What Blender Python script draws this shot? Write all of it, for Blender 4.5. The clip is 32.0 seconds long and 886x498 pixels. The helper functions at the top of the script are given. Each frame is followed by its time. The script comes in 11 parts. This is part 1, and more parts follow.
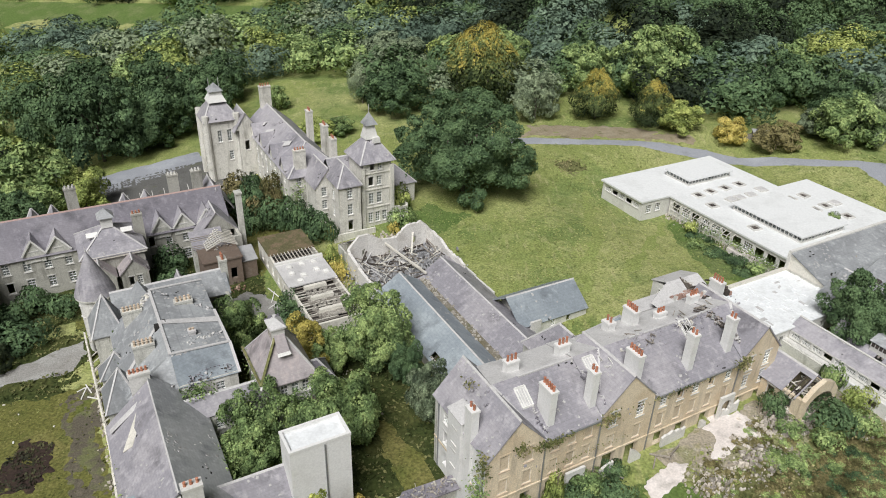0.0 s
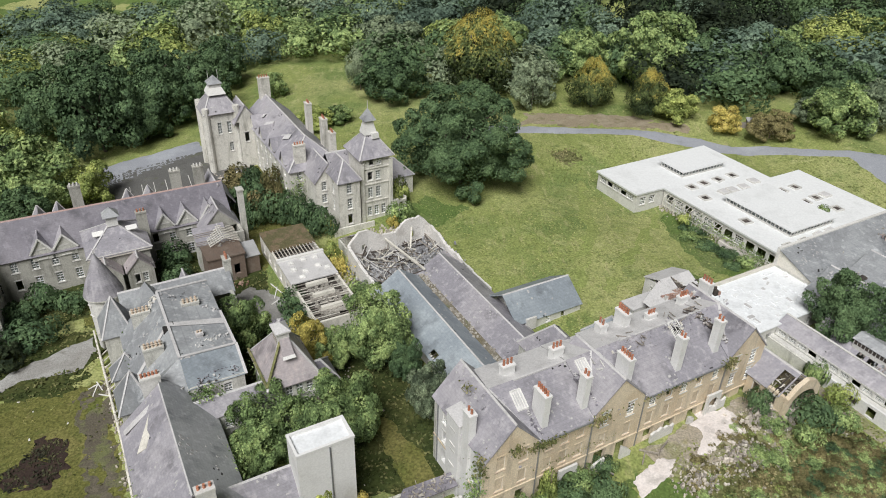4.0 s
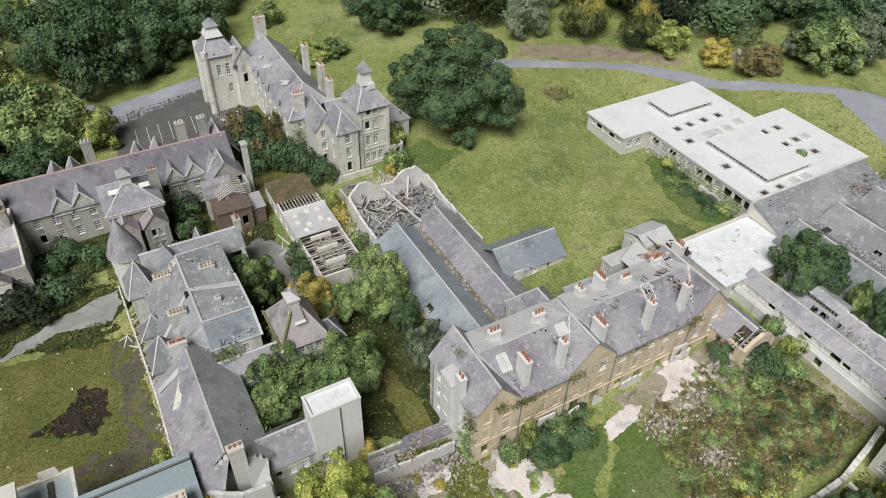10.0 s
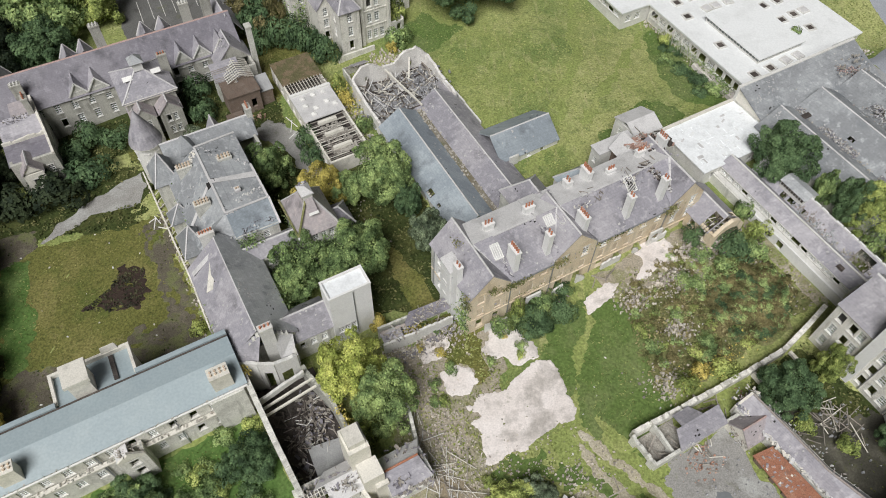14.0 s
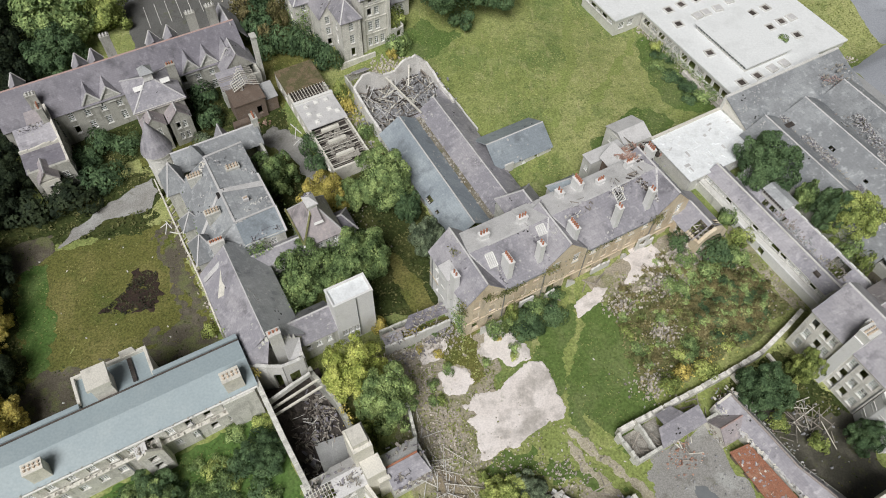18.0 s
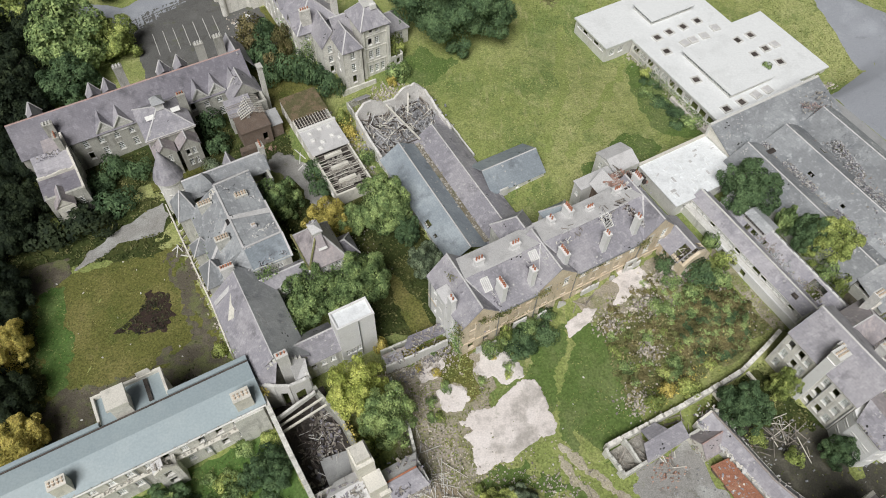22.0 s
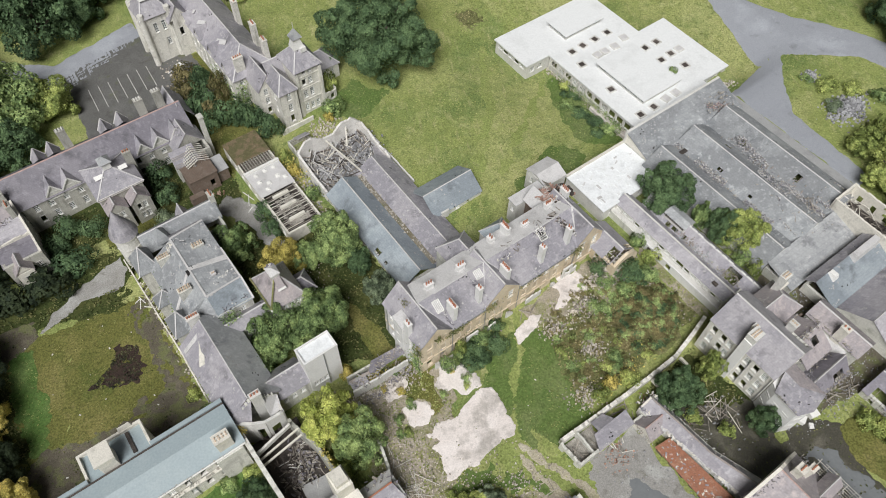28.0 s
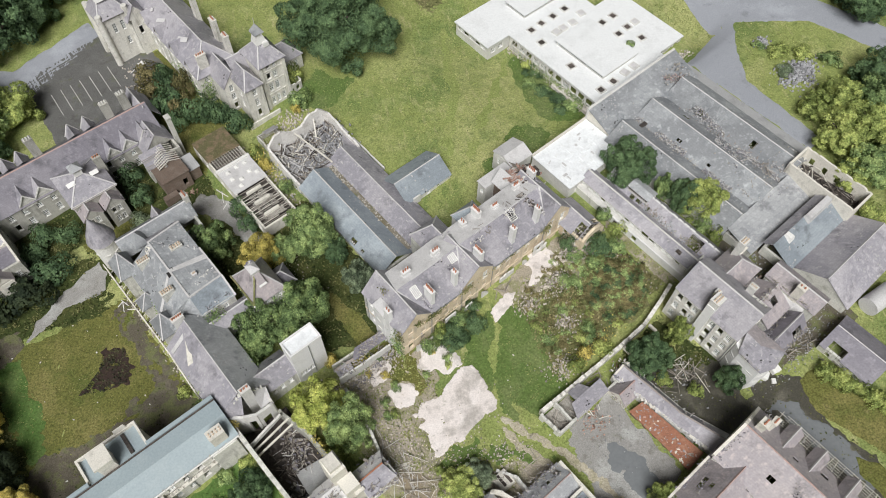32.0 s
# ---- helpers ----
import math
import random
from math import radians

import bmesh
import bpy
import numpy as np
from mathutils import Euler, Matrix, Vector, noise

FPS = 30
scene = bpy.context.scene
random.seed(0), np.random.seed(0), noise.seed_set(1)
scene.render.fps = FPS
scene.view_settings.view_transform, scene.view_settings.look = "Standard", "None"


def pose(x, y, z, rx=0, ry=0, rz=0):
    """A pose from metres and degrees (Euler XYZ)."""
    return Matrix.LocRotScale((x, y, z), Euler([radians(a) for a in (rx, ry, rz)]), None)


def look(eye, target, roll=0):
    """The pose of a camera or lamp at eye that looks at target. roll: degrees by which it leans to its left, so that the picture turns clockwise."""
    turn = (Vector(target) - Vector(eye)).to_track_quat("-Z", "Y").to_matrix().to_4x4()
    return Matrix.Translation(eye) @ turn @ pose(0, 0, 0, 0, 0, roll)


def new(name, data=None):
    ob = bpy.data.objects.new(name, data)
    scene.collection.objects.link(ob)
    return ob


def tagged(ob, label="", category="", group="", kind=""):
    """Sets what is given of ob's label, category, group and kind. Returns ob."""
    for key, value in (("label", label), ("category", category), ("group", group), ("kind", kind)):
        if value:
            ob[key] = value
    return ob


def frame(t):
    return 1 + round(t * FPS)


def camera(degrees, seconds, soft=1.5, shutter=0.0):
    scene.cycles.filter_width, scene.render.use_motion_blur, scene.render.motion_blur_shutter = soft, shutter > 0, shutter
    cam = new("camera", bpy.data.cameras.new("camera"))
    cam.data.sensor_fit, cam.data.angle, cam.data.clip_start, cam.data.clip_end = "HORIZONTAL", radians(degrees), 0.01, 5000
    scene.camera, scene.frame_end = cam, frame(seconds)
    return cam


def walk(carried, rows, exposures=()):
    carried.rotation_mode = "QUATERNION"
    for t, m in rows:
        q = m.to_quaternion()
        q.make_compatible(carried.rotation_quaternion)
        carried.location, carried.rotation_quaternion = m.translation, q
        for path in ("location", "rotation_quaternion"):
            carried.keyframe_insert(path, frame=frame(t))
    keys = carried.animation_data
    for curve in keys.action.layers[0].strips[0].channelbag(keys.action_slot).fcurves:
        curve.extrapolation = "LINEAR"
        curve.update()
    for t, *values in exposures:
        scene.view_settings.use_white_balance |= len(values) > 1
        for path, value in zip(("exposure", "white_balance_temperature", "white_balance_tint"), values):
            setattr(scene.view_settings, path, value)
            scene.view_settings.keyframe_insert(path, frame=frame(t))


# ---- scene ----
import collections

cam = camera(64.18, 32.0, soft=1.0)
# seconds, place, turn in degrees
ROWS = [
    (0.0, 0.00, 0.00, 63.40, 60.71, -1.63, -2.05),
    (0.5, -0.01, 0.05, 63.84, 60.74, -1.63, -2.03),
    (1.0, -0.02, 0.10, 64.27, 60.73, -1.64, -2.07),
    (1.5, -0.08, 0.11, 64.85, 60.74, -1.67, -2.11),
    (2.0, -0.14, 0.06, 65.60, 60.83, -1.65, -2.12),
    (2.5, -0.23, 0.02, 66.31, 61.48, -1.62, -2.21),
    (3.0, -0.26, -0.00, 66.94, 61.59, -1.63, -2.26),
    (3.5, -0.30, -0.12, 67.68, 60.93, -1.62, -2.32),
    (4.0, -0.27, -0.22, 68.55, 58.27, -1.60, -2.31),
    (4.5, -0.31, -0.30, 69.44, 55.47, -1.54, -2.35),
    (6.5, -0.24, -0.09, 73.50, 52.89, -1.43, -2.44),
    (7.0, -0.22, -0.21, 74.70, 52.89, -1.44, -2.48),
    (7.5, -0.18, -0.25, 75.89, 52.81, -1.41, -2.52),
    (8.0, -0.13, -0.35, 77.07, 52.43, -1.38, -2.55),
    (8.5, -0.04, -0.30, 78.29, 51.85, -1.35, -2.57),
    (9.0, -0.03, -0.32, 79.60, 50.99, -1.35, -2.61),
    (9.5, -0.01, -0.34, 81.03, 50.02, -1.32, -2.64),
    (10.0, 0.03, -0.33, 82.40, 49.05, -1.31, -2.65),
    (10.5, 0.01, -0.43, 83.81, 47.56, -1.30, -2.66),
    (11.0, 0.06, -0.47, 85.15, 45.85, -1.25, -2.64),
    (11.5, 0.04, -0.46, 86.58, 44.08, -1.23, -2.62),
    (12.0, 0.09, -0.59, 88.42, 42.37, -1.18, -2.59),
    (12.5, 0.04, -0.59, 90.25, 40.62, -1.21, -2.60),
    (13.0, 0.06, -0.58, 92.06, 38.89, -1.20, -2.60),
    (13.5, 0.12, -0.56, 93.79, 37.16, -1.14, -2.57),
    (14.0, 0.21, -0.61, 95.24, 35.51, -1.08, -2.57),
    (14.5, 0.32, -0.38, 96.10, 33.85, -1.02, -2.52),
    (16.5, 0.39, -0.54, 99.50, 33.92, -1.11, -2.51),
    (17.0, 0.31, -0.57, 100.48, 33.93, -1.15, -2.53),
    (17.5, 0.38, -0.57, 101.51, 33.91, -1.12, -2.54),
    (18.0, 0.37, -0.50, 102.53, 33.87, -1.11, -2.55),
    (18.5, 0.33, -0.51, 103.36, 33.88, -1.11, -2.57),
    (19.0, 0.32, -0.57, 104.20, 33.88, -1.11, -2.58),
    (19.5, 0.43, -0.61, 105.24, 33.89, -1.07, -2.59),
    (20.0, 0.47, -0.76, 106.25, 33.92, -1.08, -2.60),
    (20.5, 0.42, -0.84, 107.17, 33.97, -1.09, -2.63),
    (21.0, 0.48, -0.89, 108.07, 33.98, -1.07, -2.63),
    (21.5, 0.57, -0.85, 108.97, 33.96, -1.05, -2.63),
    (22.0, 0.61, -0.91, 109.85, 34.00, -1.04, -2.65),
    (22.5, 0.59, -0.93, 110.74, 34.01, -1.07, -2.66),
    (23.0, 0.61, -0.94, 111.69, 34.01, -1.05, -2.67),
    (23.5, 0.68, -0.93, 112.75, 34.03, -1.02, -2.68),
    (24.0, 0.70, -0.98, 113.91, 34.04, -1.00, -2.70),
    (24.5, 0.77, -0.98, 115.13, 34.03, -0.97, -2.94),
    (25.0, 0.81, -1.02, 116.09, 34.02, -0.93, -3.68),
    (25.5, 0.76, -0.99, 117.03, 33.99, -0.95, -4.27),
    (27.5, 0.83, -1.18, 119.98, 34.07, -0.93, -8.96),
    (28.0, 0.84, -1.59, 120.52, 33.70, -0.92, -9.95),
    (28.5, 0.74, -1.67, 121.09, 31.21, -0.95, -10.72),
    (29.0, 0.80, -1.27, 121.81, 28.71, -0.91, -11.29),
    (29.5, 0.75, -0.89, 122.65, 28.29, -0.94, -11.79),
    (30.0, 0.73, -0.69, 123.46, 28.26, -0.93, -12.36),
    (30.5, 0.70, -0.57, 124.12, 29.23, -0.93, -12.94),
    (31.0, 0.71, -0.86, 124.68, 30.95, -0.91, -13.59),
    (31.5, 0.74, -1.06, 125.20, 31.16, -0.85, -13.93),
    (32.0, 0.88, -1.27, 125.65, 31.26, -0.75, -14.09),
]
walk(cam, [(t, pose(*r)) for t, *r in ROWS], [(0.0, 0.0), (4.5, -0.06), (9.0, -0.13), (13.0, -0.1), (18.0, -0.17), (24.0, -0.12), (28.0, -0.06), (32.0, 0.0)])

# ---- light: a bright overcast day ----
SUN_UP, SUN_TURN = 52.0, 200.0
sky_world = bpy.data.worlds.new("overcast_sky")
scene.world = sky_world
sky_world.use_nodes = True
wn = sky_world.node_tree
wn.nodes.clear()
w_out = wn.nodes.new("ShaderNodeOutputWorld")
w_bg = wn.nodes.new("ShaderNodeBackground")
w_sky = wn.nodes.new("ShaderNodeTexSky")
w_sky.sky_type = "NISHITA"
w_sky.sun_disc = False
w_sky.sun_elevation, w_sky.sun_rotation = radians(SUN_UP), radians(SUN_TURN)
w_sky.air_density, w_sky.dust_density, w_sky.ozone_density = 1.0, 6.0, 1.0
w_grey = wn.nodes.new("ShaderNodeHueSaturation")
w_grey.inputs["Saturation"].default_value = 0.4
wn.links.new(w_sky.outputs[0], w_grey.inputs["Color"])
wn.links.new(w_grey.outputs[0], w_bg.inputs["Color"])
w_bg.inputs["Strength"].default_value = 0.019
wn.links.new(w_bg.outputs[0], w_out.inputs["Surface"])
sun_data = bpy.data.lights.new("sun", "SUN")
sun_data.energy, sun_data.angle, sun_data.color = 4.05, radians(32), (0.995, 0.993, 0.988)
sun = new("sun", sun_data)
_a, _e = radians(SUN_TURN), radians(SUN_UP)
sun.matrix_basis = look((80 * math.sin(_a) * math.cos(_e), 80 * math.cos(_a) * math.cos(_e), 80 * math.sin(_e)), (0, 0, 0))

# ---- materials ----
def material(name, base, rough=0.85, variants=(), scale=0.35, fine=6.0, bump=0.25, bump_scale=12.0, metal=0.0, spread=0.0, specular=0.3, streak=None, drip=None):
    """A base colour mottled with the colours in variants, each as (colour, size of its patches in 1/m, where it starts, share). streak: (turn, squeeze) of the last one. drip: (colour, size, start, share) of stains that run down."""
    m = bpy.data.materials.new(name)
    m.use_nodes = True
    nt = m.node_tree
    n, l = nt.nodes, nt.links
    p = n["Principled BSDF"]
    p.inputs["Roughness"].default_value, p.inputs["Metallic"].default_value = rough, metal
    p.inputs["Specular IOR Level"].default_value = specular
    geo = n.new("ShaderNodeNewGeometry")
    c = n.new("ShaderNodeRGB")
    c.outputs[0].default_value = (*base, 1)
    out = c.outputs[0]
    for k, (colour, size, start, share) in enumerate((*variants, *((drip,) if drip else ()))):
        t = n.new("ShaderNodeTexNoise")
        t.inputs["Scale"].default_value, t.inputs["Detail"].default_value, t.inputs["Roughness"].default_value = size, 6, 0.62
        off = n.new("ShaderNodeVectorMath")
        off.operation = "ADD"
        off.inputs[1].default_value = (17.3 * k + 3, 9.1 * k, 5.7 * k)
        l.new(geo.outputs["Position"], off.inputs[0])
        if (streak and k == len(variants) - 1) or k == len(variants):
            turn_ = n.new("ShaderNodeMapping")
            turn_.inputs["Rotation"].default_value, turn_.inputs["Scale"].default_value = (0, 0, 0 if k == len(variants) else streak[0]), ((1, 1, 0.13) if k == len(variants) else (1, streak[1], 1))
            l.new(off.outputs[0], turn_.inputs["Vector"])
            l.new(turn_.outputs[0], t.inputs["Vector"])
        else:
            l.new(off.outputs[0], t.inputs["Vector"])
        r = n.new("ShaderNodeMapRange")
        r.inputs["From Min"].default_value, r.inputs["From Max"].default_value, r.inputs["To Max"].default_value = start, start + 0.14, share
        l.new(t.outputs["Fac"], r.inputs["Value"])
        mix = n.new("ShaderNodeMix")
        mix.data_type = "RGBA"
        l.new(r.outputs[0], mix.inputs["Factor"])
        l.new(out, mix.inputs[6])
        mix.inputs[7].default_value = (*colour, 1)
        out = mix.outputs[2]
    g = n.new("ShaderNodeTexNoise")
    g.inputs["Scale"].default_value, g.inputs["Detail"].default_value = fine, 5
    l.new(geo.outputs["Position"], g.inputs["Vector"])
    v = n.new("ShaderNodeMapRange")
    v.inputs["From Min"].default_value, v.inputs["From Max"].default_value = 0.32, 0.68
    v.inputs["To Min"].default_value, v.inputs["To Max"].default_value = 1 - 1.15 * scale, 1 + 1.05 * scale
    l.new(g.outputs["Fac"], v.inputs["Value"])
    if spread:
        oi = n.new("ShaderNodeObjectInfo")
        s = n.new("ShaderNodeMapRange")
        s.inputs["To Min"].default_value, s.inputs["To Max"].default_value = 1 - spread, 1 + spread
        l.new(oi.outputs["Random"], s.inputs["Value"])
        mm = n.new("ShaderNodeMath")
        mm.operation = "MULTIPLY"
        l.new(v.outputs[0], mm.inputs[0])
        l.new(s.outputs[0], mm.inputs[1])
        val = mm.outputs[0]
    else:
        val = v.outputs[0]
    h = n.new("ShaderNodeHueSaturation")
    l.new(out, h.inputs["Color"])
    l.new(val, h.inputs["Value"])
    l.new(h.outputs[0], p.inputs["Base Color"])
    if bump:
        bt = n.new("ShaderNodeTexNoise")
        bt.inputs["Scale"].default_value, bt.inputs["Detail"].default_value = bump_scale, 4
        l.new(geo.outputs["Position"], bt.inputs["Vector"])
        b = n.new("ShaderNodeBump")
        b.inputs["Strength"].default_value, b.inputs["Distance"].default_value = bump, 0.08
        l.new(bt.outputs["Fac"], b.inputs["Height"])
        l.new(b.outputs[0], p.inputs["Normal"])
    m["tail"] = h.name
    return m


def coursed(m, course, length, groove, depth=0.5, dark=0.55):
    """Adds courses (slates, blocks) of that height and length in metres to a material."""
    nt = m.node_tree
    n, l = nt.nodes, nt.links
    p, h = n["Principled BSDF"], n[m["tail"]]
    tc = n.new("ShaderNodeTexCoord")
    sep = n.new("ShaderNodeSeparateXYZ")
    l.new(tc.outputs["Object"], sep.inputs[0])
    add = n.new("ShaderNodeMath")
    l.new(sep.outputs["X"], add.inputs[0])
    l.new(sep.outputs["Y"], add.inputs[1])
    com = n.new("ShaderNodeCombineXYZ")
    l.new(add.outputs[0], com.inputs["X"])
    l.new(sep.outputs["Z"], com.inputs["Y"])
    br = n.new("ShaderNodeTexBrick")
    br.inputs["Scale"].default_value = 1.0
    br.inputs["Brick Width"].default_value, br.inputs["Row Height"].default_value = length, course
    br.inputs["Mortar Size"].default_value, br.inputs["Mortar Smooth"].default_value = groove, 0.4
    br.inputs["Color1"].default_value, br.inputs["Color2"].default_value = (0.86, 0.86, 0.86, 1), (1.12, 1.12, 1.12, 1)
    br.inputs["Mortar"].default_value = (dark, dark, dark, 1)
    l.new(com.outputs[0], br.inputs["Vector"])
    mul = n.new("ShaderNodeMix")
    mul.data_type, mul.blend_type = "RGBA", "MULTIPLY"
    mul.inputs["Factor"].default_value = depth
    l.new(h.outputs[0], mul.inputs[6])
    l.new(br.outputs["Color"], mul.inputs[7])
    l.new(mul.outputs[2], p.inputs["Base Color"])
    return m


SLATE = coursed(material("grey_slate", (0.299, 0.288, 0.315), 0.5, (((0.409, 0.390, 0.409), 0.10, 0.44, 0.75), ((0.165, 0.159, 0.173), 0.28, 0.54, 0.75), ((0.573, 0.555, 0.561), 0.7, 0.66, 0.4), ((0.165, 0.161, 0.144), 1.3, 0.64, 0.35)), 0.08, 3.0, 0.12, 5.0, spread=0.12, drip=((0.499, 0.476, 0.499), 1.1, 0.52, 0.62)), 0.24, 0.42, 0.016, 0.26, 0.5)
SLATE_DARK = coursed(material("dirty_dark_slate", (0.187, 0.176, 0.202), 0.5, (((0.247, 0.233, 0.257), 0.10, 0.44, 0.75), ((0.100, 0.095, 0.107), 0.28, 0.54, 0.75), ((0.336, 0.320, 0.341), 0.7, 0.66, 0.4), ((0.105, 0.102, 0.095), 1.3, 0.64, 0.35)), 0.08, 3.0, 0.12, 5.0, spread=0.12, drip=((0.301, 0.284, 0.314), 1.1, 0.52, 0.62)), 0.24, 0.42, 0.016, 0.26, 0.5)
SLATE_PALE = coursed(material("pale_weathered_slate", (0.330, 0.338, 0.348), 0.5, (((0.440, 0.447, 0.450), 0.10, 0.44, 0.75), ((0.185, 0.190, 0.200), 0.28, 0.54, 0.75), ((0.580, 0.585, 0.570), 0.7, 0.66, 0.4), ((0.190, 0.192, 0.175), 1.3, 0.64, 0.35)), 0.08, 3.0, 0.12, 5.0, spread=0.1, drip=((0.537, 0.545, 0.549), 1.1, 0.52, 0.62)), 0.24, 0.42, 0.016, 0.26, 0.5)
SLATE_BLUE = coursed(material("blue_grey_slate", (0.256, 0.290, 0.319), 0.5, (((0.362, 0.400, 0.425), 0.10, 0.44, 0.75), ((0.150, 0.166, 0.182), 0.28, 0.54, 0.75), ((0.562, 0.581, 0.581), 0.7, 0.66, 0.4), ((0.163, 0.173, 0.156), 1.3, 0.64, 0.35)), 0.08, 3.0, 0.12, 5.0, spread=0.1, drip=((0.442, 0.488, 0.518), 1.1, 0.56, 0.45)), 0.24, 0.42, 0.016, 0.26, 0.5)
SLATE_ROSE = coursed(material("rosy_grey_slate", (0.335, 0.305, 0.316), 0.5, (((0.390, 0.350, 0.352), 0.12, 0.46, 0.75), ((0.170, 0.155, 0.160), 0.3, 0.54, 0.75), ((0.520, 0.480, 0.470), 0.7, 0.66, 0.4), ((0.150, 0.142, 0.125), 1.2, 0.64, 0.35)), 0.08, 3.0, 0.12, 5.0, spread=0.1, drip=((0.525, 0.451, 0.439), 1.1, 0.52, 0.62)), 0.24, 0.42, 0.016, 0.26, 0.5)
SLATE_WASHED = coursed(material("washed_blue_grey_slate", (0.245, 0.253, 0.262), 0.5, (((0.365, 0.378, 0.386), 0.14, 0.46, 0.75), ((0.190, 0.204, 0.218), 0.3, 0.54, 0.75), ((0.540, 0.548, 0.545), 0.6, 0.66, 0.4), ((0.200, 0.208, 0.195), 1.2, 0.64, 0.35)), 0.08, 3.0, 0.12, 5.0, spread=0.1, drip=((0.573, 0.588, 0.595), 1.1, 0.55, 0.55)), 0.24, 0.42, 0.016, 0.26, 0.5)
STONE = coursed(material("grey_limestone", (0.610, 0.602, 0.550), 0.9, (((0.420, 0.412, 0.372), 0.35, 0.5, 0.65), ((0.720, 0.712, 0.660), 1.1, 0.57, 0.6), ((0.250, 0.262, 0.195), 0.24, 0.6, 0.6)), 0.16, 7.0, 0.35, 6.0, spread=0.06, drip=((0.250, 0.245, 0.212), 0.9, 0.54, 0.6)), 0.3, 0.55, 0.02, 0.26)
# the grey limestone again, darkened to imitate the gabled range's walls in shade
STONE_SHADED = coursed(material("shaded_grey_limestone", (0.440, 0.430, 0.385), 0.9, (((0.300, 0.293, 0.262), 0.35, 0.5, 0.65), ((0.560, 0.548, 0.500), 1.1, 0.58, 0.55), ((0.180, 0.188, 0.138), 0.24, 0.6, 0.6)), 0.16, 7.0, 0.35, 6.0, spread=0.06, drip=((0.170, 0.165, 0.140), 0.9, 0.52, 0.65)), 0.3, 0.55, 0.02, 0.26)
STONE_DARK = coursed(material("weathered_dark_stone", (0.395, 0.390, 0.344), 0.9, (((0.243, 0.242, 0.218), 0.5, 0.5, 0.7), ((0.547, 0.545, 0.499), 1.2, 0.58, 0.5), ((0.183, 0.203, 0.124), 0.3, 0.6, 0.6)), 0.22, 7.0, 0.35, 6.0), 0.3, 0.55, 0.025, 0.35)
SANDSTONE = coursed(material("buff_sandstone", (0.690, 0.590, 0.445), 0.9, (((0.590, 0.475, 0.330), 0.22, 0.47, 0.75), ((0.730, 0.660, 0.560), 0.9, 0.58, 0.55), ((0.330, 0.300, 0.240), 0.3, 0.63, 0.5)), 0.13, 7.0, 0.3, 6.0, drip=((0.300, 0.262, 0.205), 0.8, 0.55, 0.6)), 0.32, 0.6, 0.016, 0.2)
PLYWOOD = material("weathered_buff_board", (0.560, 0.470, 0.350), 0.85, (((0.44, 0.36, 0.26), 0.8, 0.5, 0.6), ((0.66, 0.60, 0.50), 1.4, 0.56, 0.6)), 0.12, 6.0, 0.1, 9.0, spread=0.12)
RENDERED = material("grey_white_render", (0.648, 0.637, 0.605), 0.85, (((0.508, 0.497, 0.460), 0.3, 0.5, 0.6), ((0.410, 0.400, 0.353), 1.2, 0.6, 0.5)), 0.1, 5.0, 0.15, 9.0, spread=0.05)
WHITE_FELT = material("white_roof_coating", (0.745, 0.755, 0.752), 0.8, (((0.630, 0.638, 0.630), 0.16, 0.53, 0.6), ((0.500, 0.497, 0.480), 0.7, 0.64, 0.5), ((0.800, 0.810, 0.808), 0.4, 0.58, 0.7)), 0.05, 3.0, 0.08, 4.0)
LEAD = material("pale_lead_sheet", (0.576, 0.564, 0.558), 0.6, (((0.451, 0.440, 0.433), 0.4, 0.5, 0.7), ((0.313, 0.297, 0.286), 1.1, 0.63, 0.6)), 0.1, 5.0, 0.15, 5.0)
FELT_GREY = material("grey_roofing_felt", (0.375, 0.375, 0.375), 0.8, (((0.275, 0.275, 0.275), 0.3, 0.5, 0.7), ((0.525, 0.512, 0.500), 0.8, 0.6, 0.6), ((0.200, 0.188, 0.163), 1.5, 0.62, 0.6)), 0.12, 6.0, 0.2, 6.0)
BLUE_SHEET = material("pale_blue_sheeting", (0.318, 0.378, 0.400), 0.5, (((0.361, 0.417, 0.430), 0.15, 0.5, 0.6), ((0.284, 0.344, 0.370), 0.5, 0.6, 0.5), ((0.430, 0.464, 0.473), 1.2, 0.62, 0.5)), 0.06, 3.0, 0.1, 2.0)
CREAM = material("weathered_cream_paint", (0.68, 0.65, 0.58), 0.7, (((0.50, 0.48, 0.42), 0.6, 0.52, 0.7), ((0.35, 0.33, 0.28), 1.6, 0.6, 0.6)), 0.1, 5.0, 0.15, 8.0, spread=0.06)
WHITE_PAINT = material("white_painted_wood", (0.74, 0.73, 0.70), 0.6, (((0.55, 0.54, 0.5), 1.2, 0.55, 0.6),), 0.1, 9.0, 0.1, 12.0, spread=0.08)
TERRACOTTA = material("terracotta", (0.426, 0.180, 0.110), 0.85, (((0.508, 0.285, 0.200), 2.0, 0.5, 0.6), ((0.230, 0.123, 0.090), 3.0, 0.6, 0.5)), 0.18, 9.0, 0.2, 9.0, spread=0.15)
RIDGE_PINK = material("faded_pink_ridge_tile", (0.430, 0.300, 0.270), 0.85, (((0.330, 0.290, 0.280), 0.8, 0.52, 0.7), ((0.520, 0.420, 0.390), 1.6, 0.56, 0.6)), 0.2, 8.0, 0.2, 8.0)
RIDGE_TILE = material("faded_ridge_tile", (0.342, 0.300, 0.273), 0.85, (((0.285, 0.336, 0.351), 0.8, 0.5, 0.8), ((0.418, 0.360, 0.325), 1.6, 0.55, 0.6)), 0.2, 8.0, 0.2, 8.0)
